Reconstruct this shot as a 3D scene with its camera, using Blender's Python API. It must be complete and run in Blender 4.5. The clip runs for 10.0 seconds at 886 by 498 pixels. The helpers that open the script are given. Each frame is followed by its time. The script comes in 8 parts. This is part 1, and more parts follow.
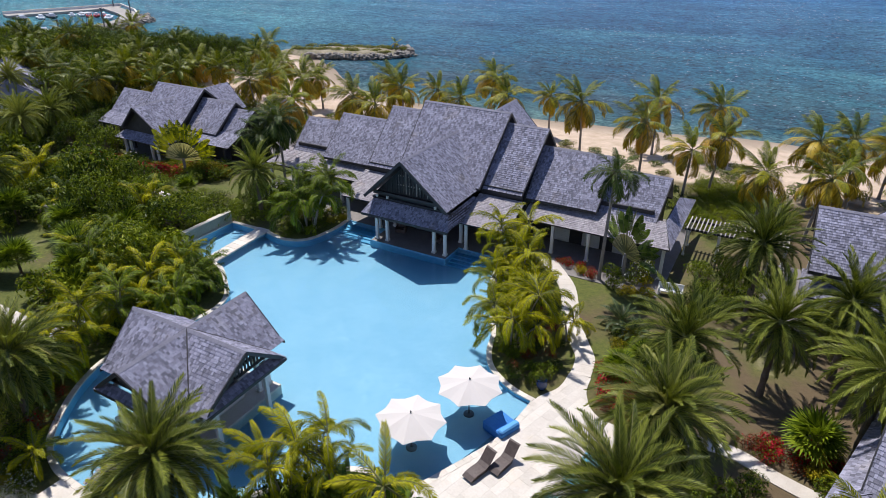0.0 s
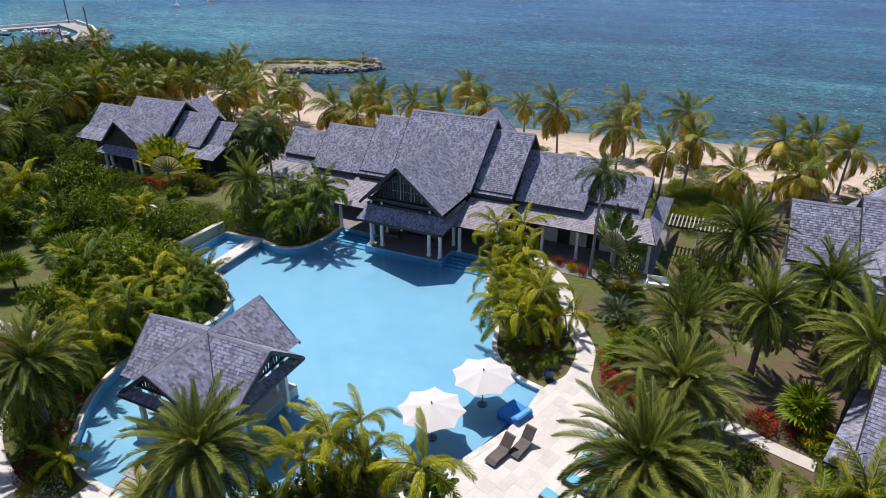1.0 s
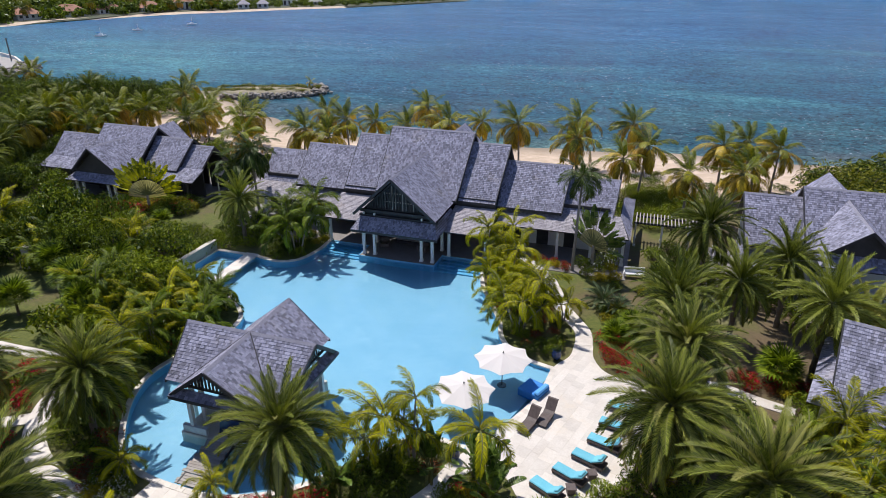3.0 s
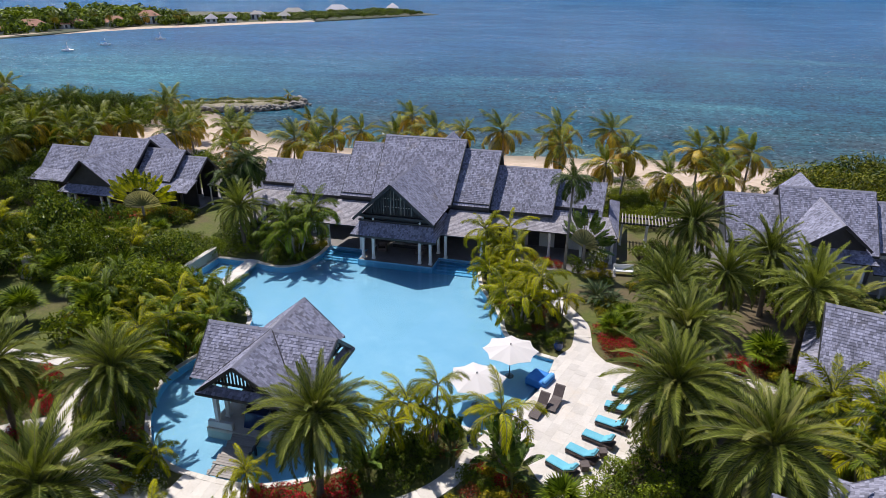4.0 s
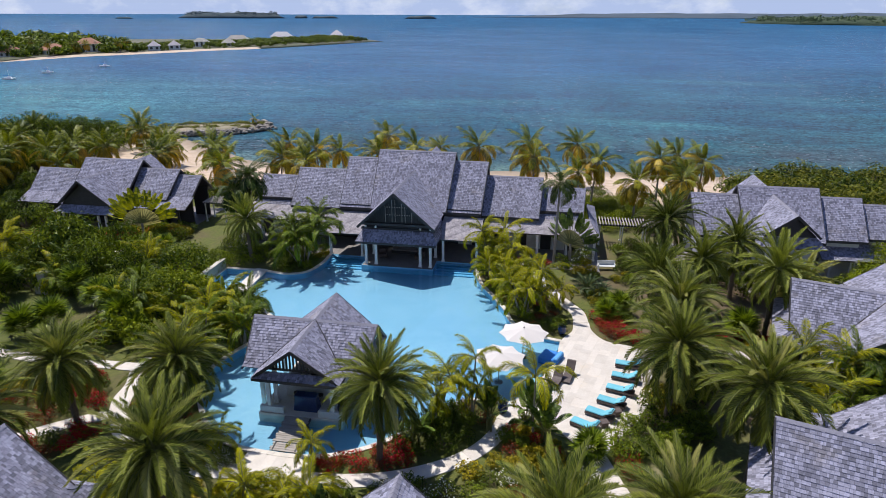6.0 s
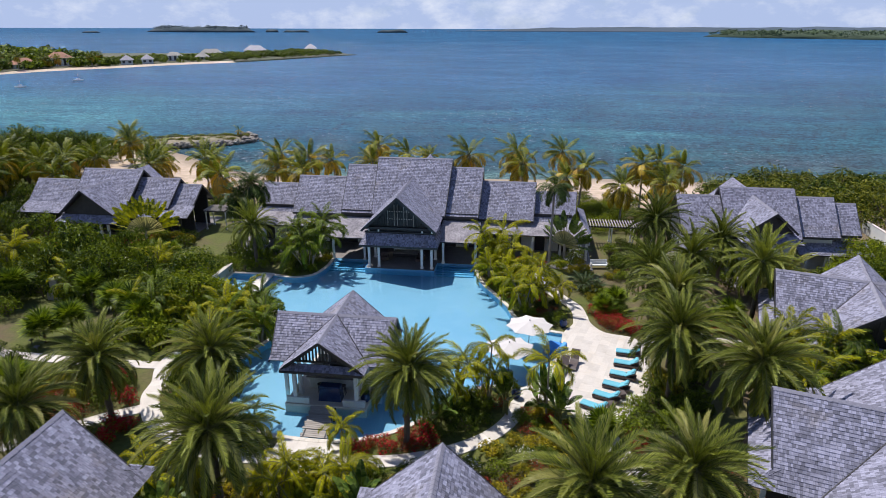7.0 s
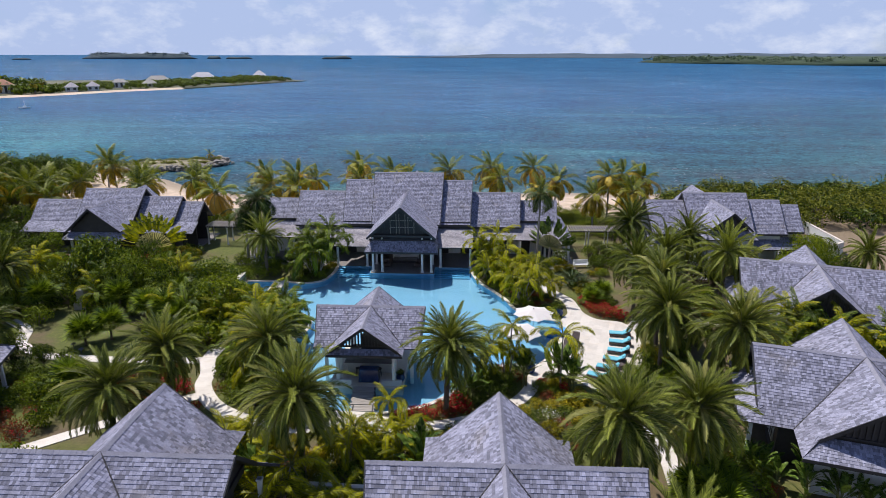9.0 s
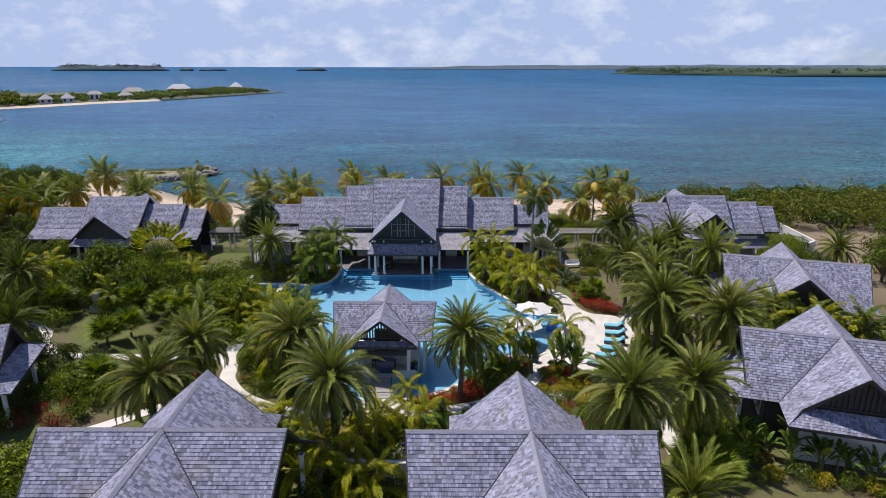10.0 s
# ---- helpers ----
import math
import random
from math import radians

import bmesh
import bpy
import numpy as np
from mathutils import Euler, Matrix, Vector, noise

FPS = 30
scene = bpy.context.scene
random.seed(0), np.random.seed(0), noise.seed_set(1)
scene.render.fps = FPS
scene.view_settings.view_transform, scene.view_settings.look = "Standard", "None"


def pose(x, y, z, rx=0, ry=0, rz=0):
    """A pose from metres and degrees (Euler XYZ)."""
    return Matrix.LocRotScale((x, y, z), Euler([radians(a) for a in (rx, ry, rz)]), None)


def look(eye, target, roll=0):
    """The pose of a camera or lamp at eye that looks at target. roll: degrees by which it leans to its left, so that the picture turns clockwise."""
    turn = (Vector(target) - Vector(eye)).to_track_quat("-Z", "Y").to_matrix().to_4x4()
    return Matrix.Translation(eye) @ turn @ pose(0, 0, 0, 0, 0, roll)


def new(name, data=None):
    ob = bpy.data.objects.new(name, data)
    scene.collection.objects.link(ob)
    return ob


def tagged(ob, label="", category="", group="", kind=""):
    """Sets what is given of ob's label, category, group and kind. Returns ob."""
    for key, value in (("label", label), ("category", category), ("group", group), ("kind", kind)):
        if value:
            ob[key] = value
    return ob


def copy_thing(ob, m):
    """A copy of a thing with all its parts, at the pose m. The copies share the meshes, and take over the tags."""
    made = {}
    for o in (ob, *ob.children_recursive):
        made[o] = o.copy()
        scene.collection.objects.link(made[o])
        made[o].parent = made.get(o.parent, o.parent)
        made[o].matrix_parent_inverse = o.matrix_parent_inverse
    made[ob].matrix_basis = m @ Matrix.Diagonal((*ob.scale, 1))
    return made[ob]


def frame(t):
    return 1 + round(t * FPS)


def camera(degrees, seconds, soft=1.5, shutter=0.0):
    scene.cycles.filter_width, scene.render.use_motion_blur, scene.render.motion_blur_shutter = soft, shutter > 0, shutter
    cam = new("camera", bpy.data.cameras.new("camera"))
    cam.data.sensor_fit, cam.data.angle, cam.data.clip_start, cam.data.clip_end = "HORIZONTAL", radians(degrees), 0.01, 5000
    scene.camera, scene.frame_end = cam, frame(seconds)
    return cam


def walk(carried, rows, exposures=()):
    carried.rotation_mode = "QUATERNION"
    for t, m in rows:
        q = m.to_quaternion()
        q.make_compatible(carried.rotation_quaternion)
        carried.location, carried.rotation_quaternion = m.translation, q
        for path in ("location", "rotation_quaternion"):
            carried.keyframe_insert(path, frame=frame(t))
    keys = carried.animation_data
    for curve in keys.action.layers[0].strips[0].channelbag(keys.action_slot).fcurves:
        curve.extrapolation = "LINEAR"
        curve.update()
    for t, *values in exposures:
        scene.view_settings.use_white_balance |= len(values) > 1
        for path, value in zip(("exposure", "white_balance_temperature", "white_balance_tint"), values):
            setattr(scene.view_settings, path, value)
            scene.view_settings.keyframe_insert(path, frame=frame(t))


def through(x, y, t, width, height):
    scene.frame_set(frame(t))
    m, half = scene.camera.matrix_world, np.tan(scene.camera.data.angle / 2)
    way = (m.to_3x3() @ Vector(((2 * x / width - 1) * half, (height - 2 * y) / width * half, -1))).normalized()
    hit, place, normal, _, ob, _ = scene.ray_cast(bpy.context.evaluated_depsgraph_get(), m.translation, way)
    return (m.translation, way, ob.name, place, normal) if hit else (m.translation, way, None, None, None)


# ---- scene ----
# The house's axis is x = 0 and its front columns stand on y = 0; the sea lies to the north.
cam = camera(70.3, 10.0, 0.75)
METRES, TILT, LEAN, TURN = 40.0, -27.25, -0.25, 29.0
ROWS = [
    (0.0, 0.0, 0.0, 0.0, 0.0, 0.0, -0.0),
    (0.5, -0.0378, -0.0204, -0.0107, -1.76, 0.54, 0.92),
    (1.0, -0.0759, -0.04, -0.0214, -3.48, 1.09, 1.81),
    (1.5, -0.1135, -0.0591, -0.0311, -5.13, 1.59, 2.68),
    (2.0, -0.1507, -0.0787, -0.0408, -6.71, 2.06, 3.49),
    (2.5, -0.1887, -0.0984, -0.0501, -8.17, 2.47, 4.26),
    (4.0, -0.3054, -0.1583, -0.0805, -12.24, 3.73, 6.32),
    (4.5, -0.3453, -0.1785, -0.0907, -13.47, 4.13, 6.94),
    (5.0, -0.3865, -0.199, -0.1019, -14.68, 4.53, 7.53),
    (5.5, -0.4294, -0.2199, -0.1131, -15.85, 4.9, 8.11),
    (7.0, -0.5695, -0.2823, -0.1479, -19.29, 6.03, 9.78),
    (7.5, -0.6195, -0.3043, -0.159, -20.45, 6.39, 10.34),
    (8.0, -0.67, -0.327, -0.1703, -21.6, 6.72, 10.88),
    (8.5, -0.7213, -0.3497, -0.1818, -22.74, 7.04, 11.42),
    (9.0, -0.7731, -0.3726, -0.1934, -23.83, 7.35, 11.92),
    (9.5, -0.8267, -0.3958, -0.2044, -24.91, 7.62, 12.41),
    (10.0, -0.8809, -0.4198, -0.2162, -25.92, 7.88, 12.87),
]
walk(cam, [(t, pose(27.059, -42.970, 25.870, TILT, LEAN, TURN) @ pose(METRES * x, METRES * y, METRES * z, 90 + pitch, roll, yaw)) for t, x, y, z, yaw, pitch, roll in ROWS])

# ---- world, sun ----
SUN = Vector((-0.39, 0.34, 1.0)).normalized()
SUN_ELEVATION = math.asin(SUN.z)
SUN_AZIMUTH = math.atan2(SUN.x, SUN.y)

world = bpy.data.worlds.new("world")
scene.world = world
world.use_nodes = True
wn, wl = world.node_tree.nodes, world.node_tree.links
wn.clear()
sky = wn.new("ShaderNodeTexSky")
sky.sky_type, sky.sun_disc = "NISHITA", False
sky.sun_elevation, sky.sun_rotation = SUN_ELEVATION, SUN_AZIMUTH
sky.altitude, sky.air_density, sky.dust_density, sky.ozone_density = 20, 1.0, 0.15, 4.0
coord = wn.new("ShaderNodeTexCoord")
stretch = wn.new("ShaderNodeMapping")
stretch.inputs["Scale"].default_value = (2.2, 2.2, 4.2)
wl.new(coord.outputs["Generated"], stretch.inputs["Vector"])
cloud = wn.new("ShaderNodeTexNoise")
cloud.inputs["Scale"].default_value, cloud.inputs["Detail"].default_value, cloud.inputs["Roughness"].default_value = 1.9, 9, 0.6
wl.new(stretch.outputs["Vector"], cloud.inputs["Vector"])
cover = wn.new("ShaderNodeValToRGB")
cover.color_ramp.elements[0].position, cover.color_ramp.elements[1].position = 0.10, 0.45
wl.new(cloud.outputs["Fac"], cover.inputs["Fac"])
mixer = wn.new("ShaderNodeMix")
mixer.data_type = "RGBA"
height = wn.new("ShaderNodeSeparateXYZ")
wl.new(coord.outputs["Generated"], height.inputs[0])
low = wn.new("ShaderNodeMapRange")
low.inputs["From Min"].default_value, low.inputs["From Max"].default_value = 0.12, 0.6
low.inputs["To Min"].default_value, low.inputs["To Max"].default_value = 0.97, 0.10
wl.new(height.outputs["Z"], low.inputs["Value"])
thick = wn.new("ShaderNodeMath")
thick.operation = "MULTIPLY"
wl.new(cover.outputs["Color"], thick.inputs[0])
wl.new(low.outputs[0], thick.inputs[1])
wl.new(thick.outputs[0], mixer.inputs["Factor"])
clear = wn.new("ShaderNodeMix")
clear.data_type, clear.blend_type = "RGBA", "MULTIPLY"
clear.inputs["Factor"].default_value = 1.0
clear.inputs["B"].default_value = (0.82, 1.02, 1.46, 1)
wl.new(sky.outputs["Color"], clear.inputs["A"])
wl.new(clear.outputs["Result"], mixer.inputs["A"])
billow = wn.new("ShaderNodeTexNoise")
billow.inputs["Scale"].default_value, billow.inputs["Detail"].default_value, billow.inputs["Roughness"].default_value = 5.5, 9, 0.62
wl.new(stretch.outputs["Vector"], billow.inputs["Vector"])
lit = wn.new("ShaderNodeValToRGB")
lit.color_ramp.elements[0].position, lit.color_ramp.elements[1].position = 0.47, 0.72
lit.color_ramp.elements[0].color, lit.color_ramp.elements[1].color = (0.57, 0.69, 0.97, 1), (0.98, 1.03, 1.14, 1)
wl.new(billow.outputs["Fac"], lit.inputs["Fac"])
bright = wn.new("ShaderNodeMix")
bright.data_type, bright.blend_type = "RGBA", "MULTIPLY"
bright.inputs["Factor"].default_value = 1.0
bright.inputs["B"].default_value = (11.8, 12.0, 12.8, 1)
wl.new(lit.outputs["Color"], bright.inputs["A"])
wl.new(bright.outputs["Result"], mixer.inputs["B"])
back = wn.new("ShaderNodeBackground")
back.inputs["Strength"].default_value = 0.066
wl.new(mixer.outputs["Result"], back.inputs["Color"])
wl.new(back.outputs["Background"], wn.new("ShaderNodeOutputWorld").inputs["Surface"])

sun = new("sun", bpy.data.lights.new("sun", "SUN"))
sun.data.energy, sun.data.angle, sun.data.color = 4.6, radians(0.53), (1.0, 0.955, 0.92)
sun.matrix_world = look((-60, 60, 150), (-60 - SUN.x * 10, 60 - SUN.y * 10, 150 - SUN.z * 10))


# ---- materials ----
def nodes_of(name):
    m = bpy.data.materials.new(name)
    m.use_nodes = True
    nt = m.node_tree
    return m, nt.nodes, nt.links, nt.nodes["Principled BSDF"]


def value_math(n, l, op, a, b):
    node = n.new("ShaderNodeMath")
    node.operation = op
    for k, v in enumerate((a, b)):
        if isinstance(v, (int, float)):
            node.inputs[k].default_value = v
        else:
            l.new(v, node.inputs[k])
    return node.outputs[0]


def blend(n, l, fac, a, b, kind="MIX"):
    node = n.new("ShaderNodeMix")
    node.data_type, node.blend_type = "RGBA", kind
    for key, v in (("Factor", fac), ("A", a), ("B", b)):
        if isinstance(v, (int, float)):
            node.inputs[key].default_value = v
        elif isinstance(v, tuple):
            node.inputs[key].default_value = (*v, 1)
        else:
            l.new(v, node.inputs[key])
    return node.outputs["Result"]


def noise_at(n, l, scale, detail=4, rough=0.55, stretch=(1, 1, 1)):
    where = n.new("ShaderNodeNewGeometry")
    turn = n.new("ShaderNodeMapping")
    turn.inputs["Scale"].default_value = stretch
    l.new(where.outputs["Position"], turn.inputs["Vector"])
    tex = n.new("ShaderNodeTexNoise")
    tex.inputs["Scale"].default_value, tex.inputs["Detail"].default_value, tex.inputs["Roughness"].default_value = scale, detail, rough
    l.new(turn.outputs["Vector"], tex.inputs["Vector"])
    return tex.outputs["Fac"]


def ramp(n, l, fac, lo, hi, a=(0, 0, 0), b=(1, 1, 1)):
    node = n.new("ShaderNodeValToRGB")
    e = node.color_ramp.elements
    e[0].position, e[1].position, e[0].color, e[1].color = lo, hi, (*a, 1), (*b, 1)
    l.new(fac, node.inputs["Fac"])
    return node.outputs["Color"]


def random_of(n, island):
    if island:
        return n.new("ShaderNodeNewGeometry").outputs["Random Per Island"]
    return n.new("ShaderNodeObjectInfo").outputs["Random"]


def surface(name, c1, c2, scale=1.0, fine=12.0, rough=0.7, bump=0.3, rand=0.0, island=True, c3=None, stretch=(1, 1, 1), metal=0.0, both=False):
    """Two-scale variation between c1 and c2, stains of c3, and a share of random change piece by piece."""
    m, n, l, p = nodes_of(name)
    a = noise_at(n, l, scale, 5, 0.6, stretch)
    b = noise_at(n, l, scale * fine, 3, 0.6, stretch)
    fac = value_math(n, l, "MULTIPLY_ADD", a, 0.6)
    l.new(value_math(n, l, "MULTIPLY", b, 0.4), fac.node.inputs[2])
    col = blend(n, l, ramp(n, l, fac, 0.32, 0.68), c1, c2)
    if c3:
        col = blend(n, l, ramp(n, l, noise_at(n, l, scale * 0.37, 6, 0.7), 0.56, 0.74), col, c3)
    if rand:
        v = value_math(n, l, "MULTIPLY_ADD", random_of(n, island), 2 * rand)
        v.node.inputs[2].default_value = 1 - rand
        if both:
            v2 = value_math(n, l, "MULTIPLY_ADD", random_of(n, not island), rand)
            v2.node.inputs[2].default_value = 1 - rand / 2
            v = value_math(n, l, "MULTIPLY", v, v2)
        grey = n.new("ShaderNodeCombineColor")
        for k in range(3):
            l.new(v, grey.inputs[k])
        col = blend(n, l, 1.0, col, grey.outputs[0], "MULTIPLY")
    l.new(col, p.inputs["Base Color"])
    p.inputs["Roughness"].default_value, p.inputs["Metallic"].default_value = rough, metal
    if bump:
        node = n.new("ShaderNodeBump")
        node.inputs["Strength"].default_value, node.inputs["Distance"].default_value = bump, 0.02
        l.new(fac, node.inputs["Height"])
        l.new(node.outputs["Normal"], p.inputs["Normal"])
    return m


def foliage(name, dark, light, tip=None, thin=0.22, rough=0.42, own=0.4, through=(1.0, 1.0, 0.5), shine=0.2, sunned=True):
    """Leaves: each leaf and each plant takes its own shade; some light comes through."""
    m, n, l, p = nodes_of(name)
    if sunned:
        dark = tuple(c * k for c, k in zip(dark, (0.74, 0.68, 0.5)))
        light = tuple(c * k for c, k in zip(light, (1.06, 0.99, 0.8)))
    r = value_math(n, l, "MULTIPLY_ADD", random_of(n, True), 1 - own)
    l.new(value_math(n, l, "MULTIPLY", random_of(n, False), own), r.node.inputs[2])
    patch = value_math(n, l, "MULTIPLY_ADD", noise_at(n, l, 0.55, 3), 0.7)
    l.new(value_math(n, l, "SUBTRACT", r, 0.35), patch.node.inputs[2])
    col = blend(n, l, ramp(n, l, patch, 0.20, 0.82), dark, light)
    if tip:
        col = blend(n, l, ramp(n, l, random_of(n, False), 0.84, 0.97), col, tip)
    l.new(col, p.inputs["Base Color"])
    p.inputs["Roughness"].default_value = rough
    p.inputs["Specular IOR Level"].default_value = shine
    soft = n.new("ShaderNodeBsdfTranslucent")
    l.new(blend(n, l, 1.0, col, through, "MULTIPLY"), soft.inputs["Color"])
    both = n.new("ShaderNodeMixShader")
    both.inputs["Fac"].default_value = thin
    l.new(p.outputs[0], both.inputs[1])
    l.new(soft.outputs[0], both.inputs[2])
    l.new(both.outputs[0], n["Material Output"].inputs["Surface"])
    return m


SHINGLE = surface("weathered_shingle", (0.160, 0.160, 0.212), (0.330, 0.326, 0.415), 0.8, 14, 0.8, 0.5, 0.46, True, (0.25, 0.225, 0.225), both=False)
SHINGLE_PALE = surface("bleached_shingle", (0.27, 0.25, 0.275), (0.41, 0.38, 0.405), 0.9, 14, 0.8, 0.5, 0.25, True, (0.42, 0.34, 0.30))
DARK_WOOD = surface("dark_stained_wood", (0.022, 0.022, 0.026), (0.05, 0.047, 0.05), 2, 10, 0.55, 0.2, 0.2)
VALLEY = surface("valley_flashing", (0.06, 0.058, 0.065), (0.11, 0.105, 0.115), 2, 8, 0.7, 0.3, 0.2)
RIDGE = surface("ridge_capping", (0.20, 0.195, 0.235), (0.31, 0.30, 0.355), 2, 8, 0.75, 0.4, 0.25)
WHITE_PAINT = surface("white_painted_wood", (0.70, 0.70, 0.69), (0.82, 0.82, 0.80), 1.2, 9, 0.5, 0.1)
WHITE_WALL = surface("white_stucco", (0.62, 0.63, 0.62), (0.78, 0.78, 0.76), 0.7, 18, 0.85, 0.3, 0, True, (0.55, 0.54, 0.50))
STONE_DECK = surface("pale_limestone", (0.58, 0.52, 0.45), (0.72, 0.665, 0.60), 0.9, 9, 0.6, 0.15, 0.08, False, (0.66, 0.57, 0.46))
STONE_COPING = surface("coping_stone", (0.60, 0.54, 0.46), (0.76, 0.70, 0.62), 1.2, 9, 0.65, 0.2, 0.12, False)
DARK_FLOOR = surface("dark_stone_floor", (0.17, 0.155, 0.15), (0.27, 0.245, 0.235), 1.2, 8, 0.5, 0.1)
POOL_TILE = surface("pale_blue_pool_plaster", (0.262, 0.455, 0.575), (0.350, 0.530, 0.630), 0.42, 9, 0.5, 0.0, 0, True, (0.44, 0.60, 0.67))
POOL_WALL = surface("blue_mosaic_pool_wall", (0.13, 0.40, 0.62), (0.22, 0.52, 0.72), 0.8, 25, 0.4, 0.0)
PALE_STALK = foliage("pale_leaf_stalk", (0.44, 0.42, 0.28), (0.58, 0.56, 0.40), None, 0.5)
GRASS = surface("lawn", (0.046, 0.078, 0.014), (0.110, 0.130, 0.030), 0.35, 40, 0.9, 0.6, 0, True, (0.15, 0.125, 0.060))
SAND = surface("beach_sand", (0.50, 0.39, 0.28), (0.64, 0.51, 0.38), 0.25, 30, 0.9, 0.3, 0, True, (0.45, 0.34, 0.22))
ROCK = surface("grey_boulder", (0.16, 0.14, 0.12), (0.38, 0.34, 0.29), 1.5, 6, 0.85, 0.6, 0.3)
WEATHERED_PLANK = surface("silvered_planks", (0.30, 0.26, 0.23), (0.46, 0.42, 0.38), 1.2, 12, 0.75, 0.3, 0.18, False, stretch=(1, 6, 1))
WICKER = surface("brown_wicker", (0.07, 0.05, 0.045), (0.14, 0.105, 0.095), 6, 8, 0.6, 0.6)
TEAL = surface("turquoise_cushion", (0.13, 0.46, 0.58), (0.20, 0.55, 0.66), 2, 10, 0.85, 0.3, 0.06, False)
BLUE_CUSHION = surface("blue_cushion", (0.03, 0.19, 0.55), (0.05, 0.26, 0.66), 2, 10, 0.8, 0.3)
BLUE_PALE = surface("light_blue_bolster", (0.10, 0.36, 0.75), (0.14, 0.42, 0.8), 2, 10, 0.8, 0.3)
CANVAS = foliage("cream_canvas", (0.82, 0.77, 0.73), (0.85, 0.80, 0.76), None, 0.25, 0.9, 0.5, (1.0, 0.97, 0.92), 0.1, False)
METAL = surface("grey_metal", (0.10, 0.10, 0.11), (0.16, 0.16, 0.17), 3, 6, 0.4, 0.1, metal=0.6)
GLAZED_BLUE = surface("cobalt_glaze", (0.012, 0.03, 0.10), (0.03, 0.06, 0.17), 3, 6, 0.2, 0.05)
TRUNK = surface("palm_trunk", (0.10, 0.075, 0.055), (0.21, 0.17, 0.13), 3, 7, 0.9, 0.9, stretch=(1, 1, 3))
TRUNK_PALE = surface("grey_palm_trunk", (0.22, 0.19, 0.165), (0.36, 0.325, 0.29), 3, 7, 0.85, 0.6, stretch=(1, 1, 4))
BARK = surface("brown_bark", (0.09, 0.07, 0.05), (0.19, 0.15, 0.11), 3, 7, 0.9, 0.8)
RACHIS = surface("frond_stem", (0.11, 0.13, 0.035), (0.20, 0.19, 0.06), 2, 5, 0.6, 0.1)
TERRACOTTA_ROOF = surface("terracotta_tile_roof", (0.34, 0.15, 0.09), (0.48, 0.24, 0.15), 0.8, 10, 0.8, 0.3, 0.2)
PALE_ROOF = surface("pale_metal_roof", (0.42, 0.41, 0.43), (0.58, 0.56, 0.57), 0.3, 8, 0.85, 0.1)
# blue haze of distance is put into the island and hill colours
HAZED_LAND = surface("hazed_far_scrub", (0.030, 0.050, 0.062), (0.058, 0.085, 0.092), 0.012, 14, 0.95, 0.0)
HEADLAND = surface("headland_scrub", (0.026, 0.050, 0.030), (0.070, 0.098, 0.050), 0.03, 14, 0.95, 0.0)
HAZED_HILLS = surface("hazed_distant_hills", (0.046, 0.072, 0.100), (0.082, 0.112, 0.142), 0.006, 14, 0.95, 0.0)
SCRUB_SAND = surface("sandy_scrub", (0.045, 0.065, 0.028), (0.16, 0.14, 0.09), 0.02, 12, 0.95, 0.0, 0, True, (0.10, 0.11, 0.05))
BOAT_WHITE = surface("boat_gelcoat", (0.70, 0.71, 0.72), (0.82, 0.82, 0.82), 1, 6, 0.25, 0.0)
RED_PAINT = surface("red_paint", (0.42, 0.04, 0.04), (0.55, 0.07, 0.06), 1, 6, 0.4, 0.0)
SPIT_SAND = surface("spit_sand_and_grass", (0.075, 0.095, 0.028), (0.46, 0.37, 0.27), 0.22, 12, 0.95, 0.2, 0, True, (0.10, 0.12, 0.035))
CONCRETE = surface("pale_concrete", (0.30, 0.28, 0.25), (0.42, 0.39, 0.35), 0.3, 15, 0.85, 0.2)

DATE_LEAF = foliage("date_palm_leaflet", (0.040, 0.076, 0.010), (0.345, 0.400, 0.080), (0.38, 0.36, 0.11), 0.22)
COCO_LEAF = foliage("coconut_leaflet", (0.044, 0.096, 0.006), (0.285, 0.325, 0.018))
COCO_MID = foliage("yellowing_coconut_leaflet", (0.095, 0.130, 0.008), (0.400, 0.390, 0.024), (0.56, 0.40, 0.05))
COCO_OLD = foliage("ageing_coconut_leaflet", (0.230, 0.190, 0.012), (0.620, 0.470, 0.040), (0.60, 0.36, 0.05))
ARECA_LEAF = foliage("areca_leaflet", (0.150, 0.205, 0.006), (0.620, 0.620, 0.014), None, 0.36)
DARK_PALM_LEAF = foliage("dark_palm_leaflet", (0.024, 0.056, 0.012), (0.095, 0.150, 0.028))
GREEN_PALM_LEAF = foliage("green_palm_leaflet", (0.045, 0.098, 0.008), (0.250, 0.345, 0.024))
BUSH_LEAF = foliage("shrub_leaf", (0.020, 0.058, 0.006), (0.240, 0.320, 0.022), None, 0.24)
LIME_LEAF = foliage("bright_shrub_leaf", (0.050, 0.110, 0.006), (0.320, 0.390, 0.020))
BUSH_DARK = foliage("dark_shrub_leaf", (0.016, 0.046, 0.006), (0.150, 0.215, 0.022), None, 0.22)
BUSH_YELLOW = foliage("yellow_green_leaf", (0.170, 0.190, 0.010), (0.480, 0.410, 0.026))
BUSH_RUST = foliage("rust_red_leaf", (0.14, 0.034, 0.012), (0.25, 0.100, 0.026))
SEA_GRAPE = foliage("sea_grape_leaf", (0.055, 0.095, 0.010), (0.260, 0.275, 0.034), None, 0.28, 0.55, 0.15)
RED_BLOSSOM = foliage("red_blossom", (0.30, 0.004, 0.018), (0.62, 0.014, 0.045))
WHITE_BLOSSOM = foliage("white_blossom", (0.60, 0.60, 0.52), (0.82, 0.82, 0.74), sunned=False)
